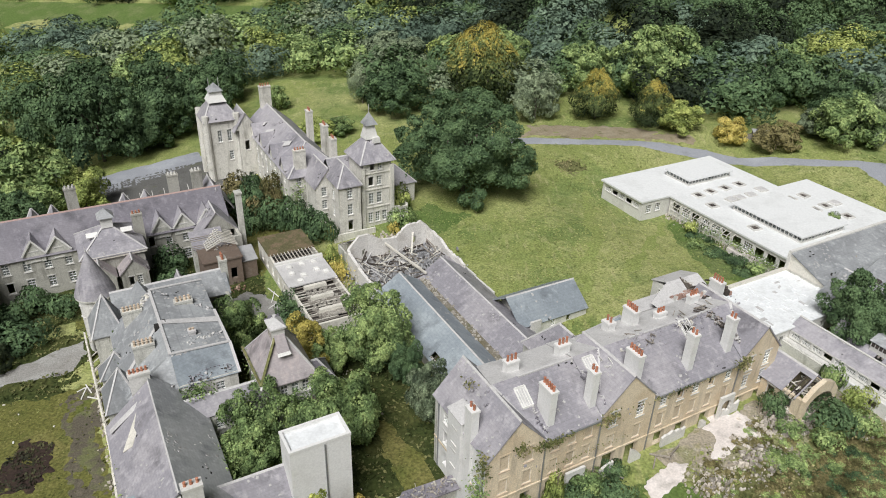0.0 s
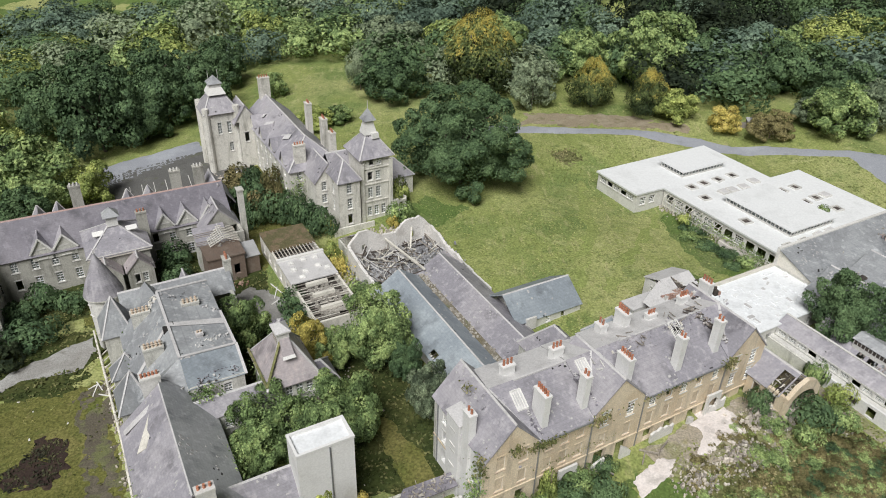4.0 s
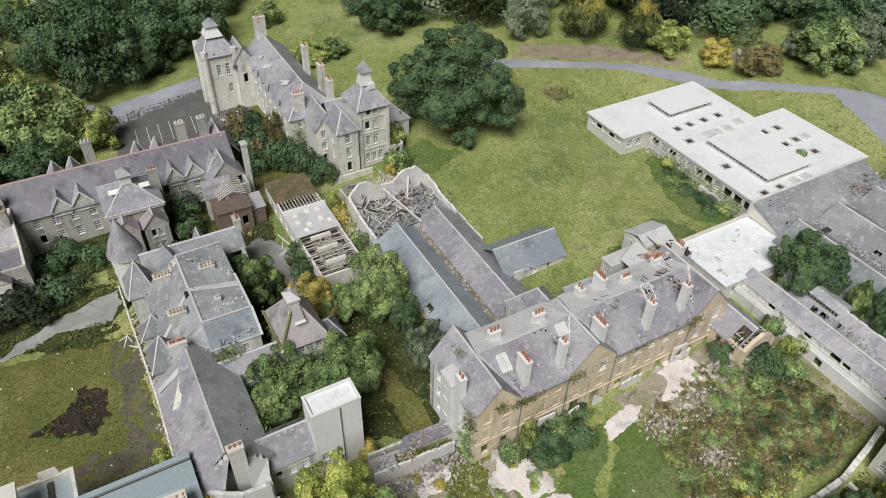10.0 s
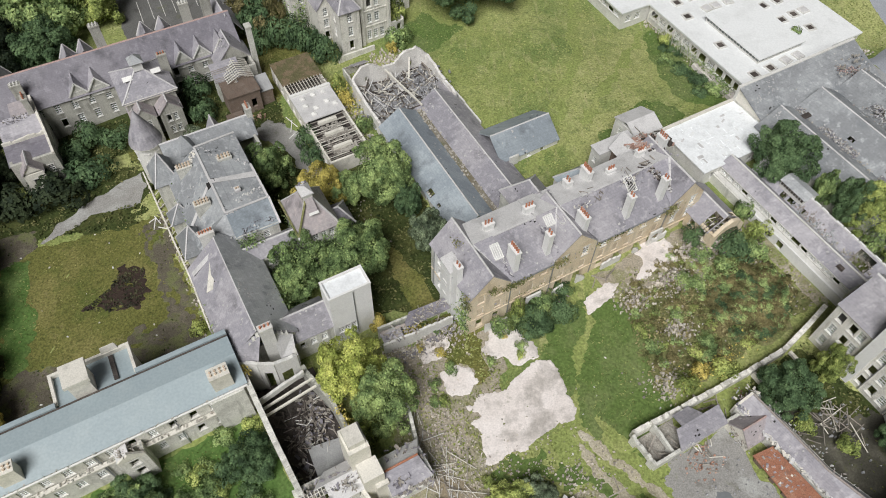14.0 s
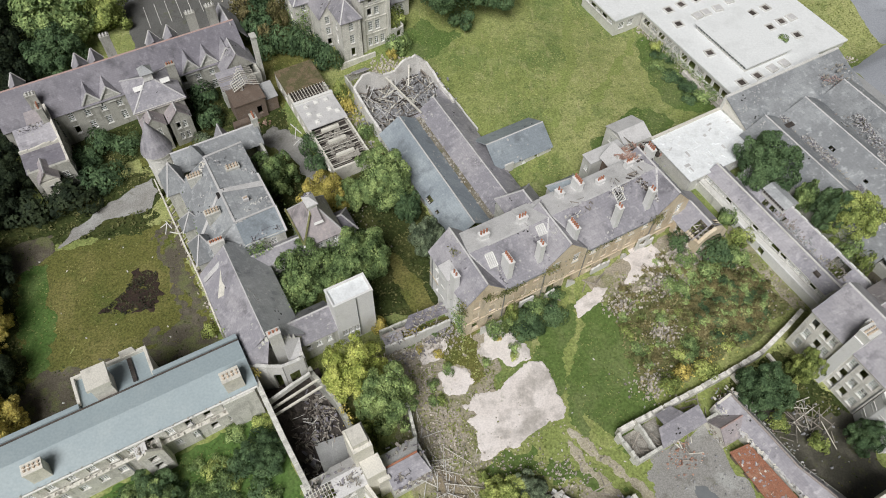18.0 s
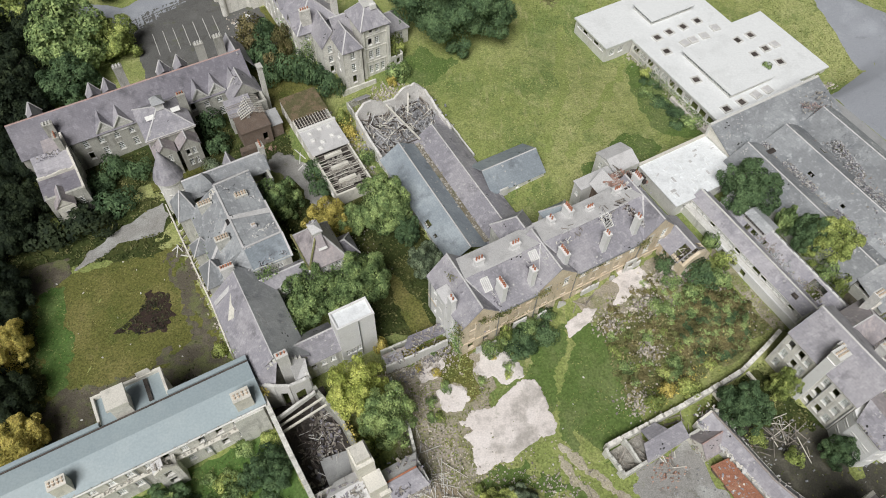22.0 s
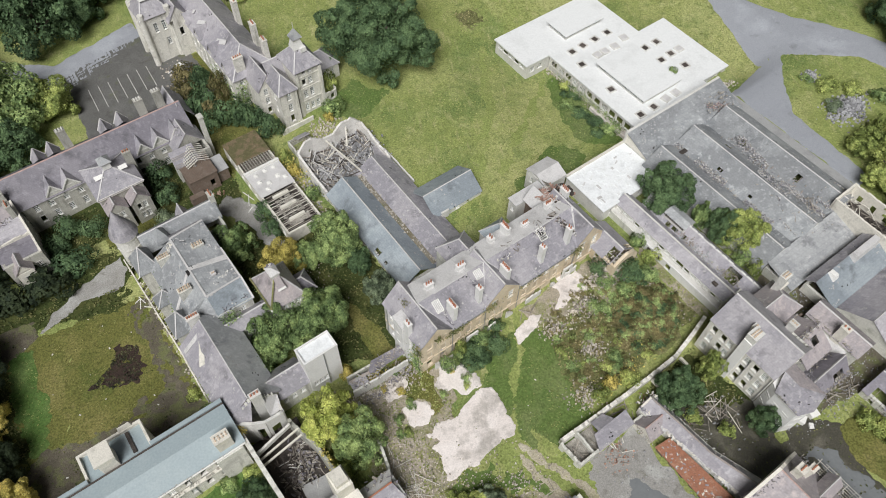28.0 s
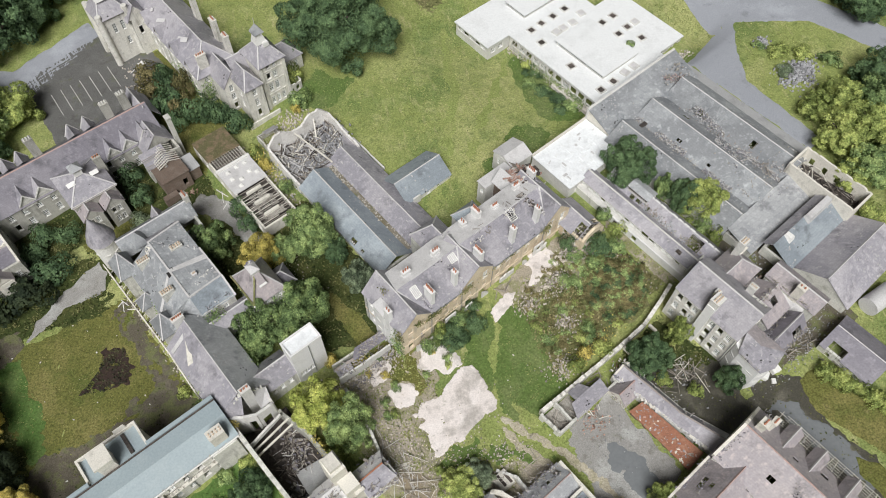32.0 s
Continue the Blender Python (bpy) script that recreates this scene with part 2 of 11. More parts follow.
WHITE_RENDER = material("white_render", (0.74, 0.735, 0.72), 0.85, (((0.62, 0.61, 0.59), 0.4, 0.52, 0.6), ((0.47, 0.46, 0.43), 1.1, 0.64, 0.5)), 0.06, 5.0, 0.1, 6.0)
POT = material("cream_clay", (0.58, 0.47, 0.36), 0.85, (((0.45, 0.36, 0.28), 2.0, 0.5, 0.6),), 0.15, 8.0, 0.2, 9.0, spread=0.15)
LIME = material("white_patched_sheeting", (0.795, 0.812, 0.821), 0.75, (((0.616, 0.630, 0.636), 0.35, 0.54, 0.7), ((0.696, 0.711, 0.707), 0.9, 0.52, 0.7)), 0.06, 3.0, 0.1, 6.0)
LIMESTONE = coursed(material("pale_streaked_limestone", (0.70, 0.68, 0.62), 0.9, (((0.50, 0.48, 0.43), 0.5, 0.52, 0.7), ((0.80, 0.78, 0.74), 1.2, 0.56, 0.6), ((0.30, 0.30, 0.24), 0.7, 0.62, 0.6)), 0.16, 6.0, 0.3, 6.0, drip=((0.270, 0.260, 0.215), 0.8, 0.52, 0.65)), 0.32, 0.6, 0.016, 0.22)
BRICK_RED = coursed(material("dull_red_brick", (0.193, 0.145, 0.115), 0.9, (((0.246, 0.200, 0.165), 0.6, 0.5, 0.7), ((0.107, 0.095, 0.085), 0.9, 0.58, 0.6)), 0.2, 8.0, 0.25, 9.0), 0.15, 0.45, 0.02, 0.5)
TIMBER = material("grey_rotten_timber", (0.30, 0.27, 0.235), 0.9, (((0.19, 0.165, 0.14), 0.9, 0.5, 0.7), ((0.45, 0.43, 0.39), 1.4, 0.58, 0.6)), 0.2, 9.0, 0.2, 14.0, spread=0.25)
TIMBER_DARK = material("charred_timber_and_voids", (0.075, 0.062, 0.055), 0.9, (((0.14, 0.12, 0.105), 0.9, 0.5, 0.7),), 0.25, 9.0, 0.2, 14.0, spread=0.3)
RUBBLE = material("stone_rubble", (0.396, 0.372, 0.330), 0.95, (((0.264, 0.240, 0.206), 0.6, 0.48, 0.8), ((0.576, 0.552, 0.507), 1.5, 0.55, 0.6)), 0.25, 6.0, 0.4, 8.0, spread=0.2)
DEBRIS_DARK = material("burnt_debris_and_voids", (0.079, 0.068, 0.061), 0.95, (((0.043, 0.037, 0.034), 0.6, 0.48, 0.8), ((0.144, 0.130, 0.119), 1.5, 0.6, 0.6)), 0.25, 6.0, 0.5, 6.0)
CONCRETE = material("worn_concrete", (0.690, 0.632, 0.598), 0.9, (((0.760, 0.705, 0.675), 0.3, 0.48, 0.8), ((0.370, 0.340, 0.310), 0.22, 0.53, 0.85), ((0.310, 0.300, 0.230), 0.9, 0.62, 0.75), ((0.500, 0.455, 0.425), 0.6, 0.55, 0.7)), 0.1, 4.0, 0.25, 6.0)
ASPHALT = material("old_asphalt", (0.298, 0.310, 0.337), 0.85, (((0.403, 0.420, 0.453), 0.08, 0.5, 0.7), ((0.175, 0.183, 0.193), 0.3, 0.58, 0.6), ((0.210, 0.246, 0.135), 0.8, 0.66, 0.6)), 0.12, 5.0, 0.2, 10.0)
GRAVEL = material("wet_gravel", (0.286, 0.277, 0.260), 0.75, (((0.403, 0.403, 0.384), 0.2, 0.5, 0.8), ((0.156, 0.145, 0.124), 0.5, 0.55, 0.7), ((0.130, 0.145, 0.065), 0.6, 0.62, 0.6)), 0.2, 5.0, 0.3, 9.0)
DARK_SOIL = material("burnt_dark_soil", (0.040, 0.026, 0.021), 0.95, (((0.07, 0.05, 0.03), 0.7, 0.52, 0.7), ((0.025, 0.018, 0.015), 0.9, 0.55, 0.7)), 0.3, 4.0, 0.5, 4.0)
EARTH = material("trodden_earth", (0.27, 0.225, 0.155), 0.95, (((0.34, 0.30, 0.22), 0.4, 0.5, 0.7), ((0.12, 0.125, 0.045), 0.5, 0.55, 0.8)), 0.2, 5.0, 0.3, 7.0)
BARK = material("grey_brown_bark", (0.12, 0.10, 0.08), 0.95, (((0.2, 0.18, 0.15), 1.0, 0.52, 0.6),), 0.25, 9.0, 0.4, 8.0)
METAL = material("dull_grey_metal", (0.35, 0.36, 0.37), 0.5, (((0.25, 0.2, 0.17), 1.5, 0.58, 0.6),), 0.1, 7.0, 0.1, 6.0, metal=0.6)
GLASS = bpy.data.materials.new("window_glass")
GLASS.use_nodes = True
_g = GLASS.node_tree.nodes["Principled BSDF"]
_g.inputs["Base Color"].default_value, _g.inputs["Roughness"].default_value = (0.75, 0.8, 0.8, 1), 0.12
_g.inputs["Transmission Weight"].default_value = 0.9
# plaster colour lowered to imitate the dimness of rooms
INSIDE = material("shade_toned_plaster", (0.110, 0.102, 0.091), 0.9, (((0.072, 0.066, 0.061), 0.6, 0.5, 0.6),), 0.15, 5.0, 0.1, 6.0)

# ---- the site: u runs along the long front, v away from it ----
TURN = radians(26.5)
SITE = Matrix.Rotation(TURN, 4, "Z")
_c, _s = math.cos(TURN), math.sin(TURN)


def terrain(u, v):
    """The ground's height: a slope rising along u, level far off."""
    uu = max(-140.0, min(190.0, u))
    vv = max(-80.0, min(200.0, v))
    z = 0.0644 * uu - 0.0103 * vv - 0.27
    # the lawn behind is a terrace, cut into the slope at its upper end
    k = max(0.0, min(1.0, (u - 78) / 18)) * max(0.0, min(1.0, (v - 52) / 6)) * max(0.0, min(1.0, (150 - u) / 16)) * max(0.0, min(1.0, (112 - v) / 12))
    z -= 3.2 * k
    # the valley's side rises beyond the woods
    z += 0.16 * max(0.0, v + 0.8 * u - 330)
    return z + 0.25 * noise.noise((u * 0.06, v * 0.06, 0)) + 0.10 * noise.noise((u * 0.3, v * 0.3, 4))


class Solid:
    """Vertices and faces of one mesh."""

    def __init__(self):
        self.v, self.f = [], []

    def poly(self, *pts):
        i = len(self.v)
        self.v += [tuple(p) for p in pts]
        self.f.append(tuple(range(i, i + len(pts))))

    def hull8(self, a):
        i = len(self.v)
        self.v += [tuple(p) for p in a]
        for q in ((0, 3, 2, 1), (4, 5, 6, 7), (0, 1, 5, 4), (1, 2, 6, 5), (2, 3, 7, 6), (3, 0, 4, 7)):
            self.f.append(tuple(i + k for k in q))

    def box(self, x0, x1, y0, y1, z0, z1, taper=0.0):
        t = taper
        self.hull8([(x0, y0, z0), (x1, y0, z0), (x1, y1, z0), (x0, y1, z0), (x0 + t, y0 + t, z1), (x1 - t, y0 + t, z1), (x1 - t, y1 - t, z1), (x0 + t, y1 - t, z1)])

    def slab(self, quad, thick):
        """A slab under four corners, given counter-clockwise from above."""
        a, b, c, d = [Vector(p) for p in quad]
        nrm = (b - a).cross(d - a).normalized() * thick
        self.hull8([a - nrm, b - nrm, c - nrm, d - nrm, a, b, c, d])

    def prism(self, pts, shift):
        i, k = len(self.v), len(pts)
        self.v += [tuple(p) for p in pts] + [tuple(Vector(p) + Vector(shift)) for p in pts]
        self.f.append(tuple(range(i + k - 1, i - 1, -1)))
        self.f.append(tuple(range(i + k, i + 2 * k)))
        for j in range(k):
            m = (j + 1) % k
            self.f.append((i + j, i + m, i + k + m, i + k + j))

    def beam(self, a, b, w, h=None):
        a, b = Vector(a), Vector(b)
        d = (b - a).normalized()
        up = Vector((0, 0, 1)) if abs(d.z) < 0.95 else Vector((1, 0, 0))
        s = d.cross(up).normalized() * w / 2
        t = s.cross(d).normalized() * (h or w) / 2
        self.hull8([a - s - t, a + s - t, a + s + t, a - s + t, b - s - t, b + s - t, b + s + t, b - s + t])

    def ring(self, x, y, z0, z1, r0, r1, sides=8, cap=True):
        i = len(self.v)
        for z, r in ((z0, r0), (z1, r1)):
            for k in range(sides):
                a = 2 * math.pi * k / sides
                self.v.append((x + r * math.cos(a), y + r * math.sin(a), z))
        for k in range(sides):
            m = (k + 1) % sides
            self.f.append((i + k, i + m, i + sides + m, i + sides + k))
        if cap:
            self.f.append(tuple(range(i + sides - 1, i - 1, -1)))
            self.f.append(tuple(range(i + sides, i + 2 * sides)))

    def mesh(self, name, mat, weld=False):
        me = bpy.data.meshes.new(name)
        me.from_pydata(self.v, [], self.f)
        if weld:
            bm = bmesh.new()
            bm.from_mesh(me)
            bmesh.ops.remove_doubles(bm, verts=bm.verts, dist=0.003)
            bm.to_mesh(me)
            bm.free()
        me.update()
        me.materials.append(mat)
        return me


SHIFT = Vector((0, 0, 0))


def block(x=0.0, y=0.0, z=0.0):
    """From here on the parts of a building are laid at this corner of it."""
    SHIFT[:] = (x, y, z)


def thing(name, u, v, z, label, category, group="", turn=0.0, kind=""):
    ob = new(name)
    ob.empty_display_size = 0.5
    block()
    ob.matrix_basis = SITE @ pose(u, v, z, 0, 0, turn)
    return tagged(ob, label, category, group, kind)


def part(name, solid, mat, parent, label="", at=None):
    """One mesh under a thing or under a part, in the parent's own axes."""
    me = solid if isinstance(solid, bpy.types.Mesh) else solid.mesh(name, mat)
    ob = new(name, me)
    ob.parent = parent
    if parent.parent is None:
        at = Matrix.Translation(SHIFT) @ (at if at is not None else Matrix())
    if at is not None:
        ob.matrix_basis = at
    if label:
        ob["label"] = label
    return ob


def lone(name, solid, mat, u, v, z, label, category, group="", turn=0.0, kind=""):
    """A thing that is one mesh."""
    ob = new(name, solid if isinstance(solid, bpy.types.Mesh) else solid.mesh(name, mat))
    ob.matrix_basis = SITE @ pose(u, v, z, 0, 0, turn)
    return tagged(ob, label, category, group, kind)


# ---- windows, walls, roofs, chimneys ----
WINDOW_MESH = {}


def window_meshes(w, h, style):
    key = (round(w, 2), round(h, 2), style)
    if key not in WINDOW_MESH:
        fr, gl, si, li = Solid(), Solid(), Solid(), Solid()
        x, b = w / 2, 0.09
        opens = []
        if style in ("bare", "boarded"):
            opens.append((b, w - b, b, h - b))
        else:
            cols = max(2, round(w / 0.5))
            zs = (b, h * 0.25 - 0.03, h * 0.25 + 0.03, h * 0.5 - 0.05, h * 0.5 + 0.05, h * 0.75 - 0.03, h * 0.75 + 0.03, h - b)
            for k in range(cols):
                s0, s1 = (b if k == 0 else w * k / cols + 0.03), (w - b if k == cols - 1 else w * (k + 1) / cols - 0.03)
                opens += [(s0, s1, zs[q], zs[q + 1]) for q in (0, 2, 4, 6)]
        wall_solid(fr, (-x, 0.11), (x, 0.11), 0, h, 0.08, opens)
        if style == "boarded":
            for z0, z1 in ((b, h * 0.36), (h * 0.37, h * 0.68), (h * 0.69, h * 0.86)):
                gl.box(-x + b, x - b, 0.12, 0.15, z0, z1)
        else:
            gl.box(-x + b * 0.5, x - b * 0.5, 0.145, 0.155, b * 0.5, h * (0.5 if style == "half" else 1.0) - b * 0.5)
        si.box(-x - 0.12, x + 0.12, -0.09, 0.1, -0.14, -0.002)
        li.box(-x - 0.12, x + 0.12, -0.035, 0.02, h + 0.002, h + 0.22)
        WINDOW_MESH[key] = (fr.mesh("window", CREAM if style == "boarded" else WHITE_PAINT, True), gl.mesh("pane", PLYWOOD if style == "boarded" else GLASS), si.mesh("sill", POT if style == "boarded" else RENDERED), li.mesh("lintel", SANDSTONE if style == "boarded" else RENDERED))
    return WINDOW_MESH[key]


def window(parent, x, y, z, w, h, face, style="sash"):
    """A window in a wall that faces the given way (degrees; 0 looks along -y)."""
    fr, gl, si, li = window_meshes(w, h, style)
    ob = part("window", fr, None, parent, at=pose(x, y, z, 0, 0, face))
    part("sill", si, None, ob)
    part("lintel", li, None, ob)
    if style == "boarded":
        part("board", gl, None, ob, "weathered buff boarding")
    elif style != "bare":
        pane = part("pane", gl, None, ob)
        pane.visible_shadow = False
    return ob


def wall_solid(b, p0, p1, z0, z1, thick, opens):
    """A straight wall with openings (s0, s1, za, zb) through it; its outer face runs p0 to p1 with the outside to the right."""
    p0, p1 = Vector((*p0, 0)), Vector((*p1, 0))
    d = p1 - p0
    length = d.length
    d.normalize()
    inn = Vector((-d.y, d.x, 0)) * thick

    def at(s, z, k):
        q = p0 + d * s + inn * k
        return (q.x, q.y, z)

    ss = sorted({0.0, length, *[o[0] for o in opens], *[o[1] for o in opens]})
    zs = sorted({z0, z1, *[o[2] for o in opens], *[o[3] for o in opens]})
    for i in range(len(ss) - 1):
        for j in range(len(zs) - 1):
            sm, zm = (ss[i] + ss[i + 1]) / 2, (zs[j] + zs[j + 1]) / 2
            if any(o[0] < sm < o[1] and o[2] < zm < o[3] for o in opens):
                continue
            b.poly(at(ss[i], zs[j], 0), at(ss[i + 1], zs[j], 0), at(ss[i + 1], zs[j + 1], 0), at(ss[i], zs[j + 1], 0))
            b.poly(at(ss[i + 1], zs[j], 1), at(ss[i], zs[j], 1), at(ss[i], zs[j + 1], 1), at(ss[i + 1], zs[j + 1], 1))
    for s0, s1, za, zb in opens:
        b.poly(at(s0, za, 0), at(s0, za, 1), at(s1, za, 1), at(s1, za, 0))
        b.poly(at(s0, zb, 0), at(s1, zb, 0), at(s1, zb, 1), at(s0, zb, 1))
        b.poly(at(s0, za, 0), at(s0, zb, 0), at(s0, zb, 1), at(s0, za, 1))
        b.poly(at(s1, za, 0), at(s1, za, 1), at(s1, zb, 1), at(s1, zb, 0))
    b.poly(at(0, z1, 0), at(length, z1, 0), at(length, z1, 1), at(0, z1, 1))
    b.poly(at(0, z0, 0), at(0, z0, 1), at(length, z0, 1), at(length, z0, 0))
    b.poly(at(0, z0, 0), at(0, z1, 0), at(0, z1, 1), at(0, z0, 1))
    b.poly(at(length, z0, 0), at(length, z0, 1), at(length, z1, 1), at(length, z1, 0))


def walls(parent, w, d, h, mat, rows=None, thick=0.5, low=-3.0, mats=None, broken=0.15, seed=1, skip=(), win=(1.0, 1.9)):
    """Four walls of a block w by d and h high, each a part. rows: {side: [(sill, [places along the wall], width, height), ...]}; sides front (-y), right, back, left."""
    rnd = random.Random(seed)
    t = thick
    spec = {"front": ((0, 0), (w, 0), 0), "right": ((w, t), (w, d - t), 90), "back": ((w, d), (0, d), 180), "left": ((0, d - t), (0, t), 270)}
    for side, (p0, p1, face) in spec.items():
        if side in skip:
            continue
        opens, wins = [], []
        dirv = (Vector(p1) - Vector(p0)).normalized()
        for sill, places, ww, hh, *fixed in (rows or {}).get(side, ()):
            for s in places:
                s2 = s - (t if side in ("right", "left") else 0)
                opens.append((s2 - ww / 2, s2 + ww / 2, sill, sill + hh))
                q = Vector(p0) + dirv * s2
                r = rnd.random()
                style = fixed[0] if fixed else "bare" if r < broken else "half" if r < broken * 2 else "sash"
                if style != "hole":
                    wins.append((q.x, q.y, sill, ww, hh, face, style))
        b = Solid()
        wall_solid(b, p0, p1, low, h, t, opens)
        part("wall", b, (mats or {}).get(side, mat), parent)
        for x, y, z, ww, hh, f, st in wins:
            window(parent, x, y, z, ww, hh, f, st)


# near-black colour standing in for the dark below missing slates
GAP = material("dark_gap_colour", (0.028, 0.026, 0.025), 0.95, (((0.050, 0.045, 0.040), 1.5, 0.55, 0.6),), 0.2, 6.0, 0.2, 6.0)
SLIPPED = material("slipped_pale_slate", (0.46, 0.45, 0.44), 0.7, (((0.32, 0.31, 0.31), 0.8, 0.5, 0.7), ((0.60, 0.59, 0.57), 1.2, 0.57, 0.6)), 0.2, 6.0, 0.1, 6.0)
WEATHER = random.Random(77)


def weather(parent, quad, amount=1.0):
    """Thin dark plates coloured as unlit gaps, and loose slates, in clumps over a roof slope given by four corners."""
    a, b, c, d = [Vector(p) for p in quad]
    nrm = (b - a).cross(d - a)
    area = nrm.length
    if area < 12:
        return
    nrm.normalize()
    if nrm.z < 0:
        nrm = -nrm
    along = (b - a).normalized()
    up = nrm.cross(along)
    for name, mat, clumps, each, thick in (("slate_gap", GAP, area / 75, 5, 0.012), ("slate_litter", SLIPPED, area / 13, 7, 0.03)):
        s = Solid()
        for _ in range(max(1, int(clumps * amount))):
            cx, cy = WEATHER.random(), WEATHER.random() ** 1.3
            for _ in range(WEATHER.randrange(1, each)):
                x, y = min(0.97, max(0.03, cx + WEATHER.gauss(0, 0.9) / (b - a).length)), min(0.96, max(0.03, cy + WEATHER.gauss(0, 0.5) / (d - a).length))
                p = (a * (1 - x) + b * x) * (1 - y) + (d * (1 - x) + c * x) * y
                t = WEATHER.uniform(-0.25, 0.25) if mat is GAP else WEATHER.uniform(-1.2, 1.2)
                e, f = along * math.cos(t) + up * math.sin(t), up * math.cos(t) - along * math.sin(t)
                e, f = e * WEATHER.uniform(0.07, 0.2), f * WEATHER.uniform(0.05, 0.14)
                lo, hi = p - nrm * 0.02, p + nrm * thick * WEATHER.uniform(0.6, 1.5)
                s.hull8([lo - e - f, lo + e - f, lo + e + f, lo - e + f, hi - e - f, hi + e - f, hi + e + f, hi - e + f])
        ob = part(name, s, mat, parent)
        tagged(ob, kind="stuff")


def gable_roof(parent, w, d, h, rise, mat, axis="u", over=0.3, end=0.15, ends=(STONE, STONE), thick=0.16, hip=(0.0, 0.0), coping=True, wall_t=0.5, ridge_mat=None, holes=()):
    """A pitched roof on a block w by d at height h. axis: the ridge's direction; hip: how far each end slopes in. Holes: (slope 0 or 1, place along, place up, length, height)."""
    L, D = (w, d) if axis == "u" else (d, w)

    def T(a, c, z):
        return (a, c, z) if axis == "u" else (w - c, a, z)

    half = D / 2
    drop = over * rise / half
    h0, h1 = hip
    a0, a1 = (-over if h0 else -end), (L + over if h1 else L + end)
    r0, r1 = (h0 if h0 else -end), (L - h1 if h1 else L + end)
    top = h + rise + 0.05

    def slope(pts, name="roof_slope"):
        b = Solid()
        q = [T(*p) for p in pts]
        if len(q) == 4:
            b.slab(q, thick)
            if mat in (SLATE, SLATE_PALE, SLATE_BLUE, SLATE_WASHED, SLATE_ROSE):
                weather(parent, q)
        else:
            b.prism([Vector(p) - Vector((0, 0, thick)) for p in q], (0, 0, thick))
            tip = [p for p in pts if p[1] == half][0]
            for p in pts:
                if p != tip:
                    cap = Solid()
                    cap.beam(Vector(T(*p)) + Vector((0, 0, 0.04)), Vector(T(*tip)) + Vector((0, 0, 0.04)), 0.26, 0.1)
                    part("hip_cap", cap, ridge_mat or LEAD, parent)
        part(name, b, mat, parent)

    for side in (0, 1):
        c0, cm = (-over, half) if side == 0 else (D + over, half)
        lo = h - drop + 0.05
        hs = [x for x in holes if x[0] == side]
        if not hs or h0 or h1:
            pts = [(a0, c0, lo), (a1, c0, lo), (r1, cm, top), (r0, cm, top)]
            slope(pts if side == 0 else pts[::-1])
        else:
            b = Solid()
            xs = sorted({a0, a1, *[x[1] for x in hs], *[x[1] + x[3] for x in hs]})
            fs = sorted({0.0, 1.0, *[x[2] for x in hs], *[x[2] + x[4] for x in hs]})
            for i in range(len(xs) - 1):
                for j in range(len(fs) - 1):
                    xm, fm = (xs[i] + xs[i + 1]) / 2, (fs[j] + fs[j + 1]) / 2
                    if any(x[1] < xm < x[1] + x[3] and x[2] < fm < x[2] + x[4] for x in hs):
                        continue
                    e = [(a, c0 + (cm - c0) * f, lo + (top - lo) * f) for a, f in ((xs[i], fs[j]), (xs[i + 1], fs[j]), (xs[i + 1], fs[j + 1]), (xs[i], fs[j + 1]))]
                    e = [T(*p) for p in e]
                    b.slab(e if side == 0 else e[::-1], thick)
            part("roof_slope", b.mesh("roof_slope", mat, True), None, parent, "slate slope with holes through it")
            for _, x0, f0, ln, hh in hs:
                x = x0 + 0.2
                while x < x0 + ln:
                    f1 = f0 + hh * (1.0 if int(x * 7) % 3 else 0.45)
                    raf = Solid()
                    raf.beam(T(x, c0 + (cm - c0) * f0, lo + (top - lo) * f0 - 0.2), T(x, c0 + (cm - c0) * f1, lo + (top - lo) * f1 - 0.2), 0.08, 0.14)
                    if int(x * 5) % 4:
                        part("rafter", raf, TIMBER if int(x * 3) % 2 else TIMBER_DARK, parent)
                    x += 0.55
    for k, hp in enumerate(hip):
        if hp:
            a = a0 if k == 0 else a1
            r = r0 if k == 0 else r1
            pts = [(a, -over, h - drop + 0.05), (a, D + over, h - drop + 0.05), (r, half, top)]
            slope(pts[::-1] if k == 0 else pts, "roof_hip")
        elif ends[k]:
            b = Solid()
            a = 0 if k == 0 else L - wall_t
            b.prism([T(a, 0, h), T(a, D, h), T(a, half, h + rise - 0.12)] if axis == "u" else [T(a, D, h), T(a, 0, h), T(a, half, h + rise - 0.12)], (wall_t, 0, 0) if axis == "u" else (0, wall_t, 0))
            part("gable", b, ends[k], parent)
    b = Solid()
    rz = top + 0.02
    b.prism([T(r0, half - 0.16, rz - 0.14), T(r0, half + 0.16, rz - 0.14), T(r0, half, rz + 0.08)], Vector(T(r1, half, 0)) - Vector(T(r0, half, 0)))
    part("ridge", b, ridge_mat or LEAD, parent)


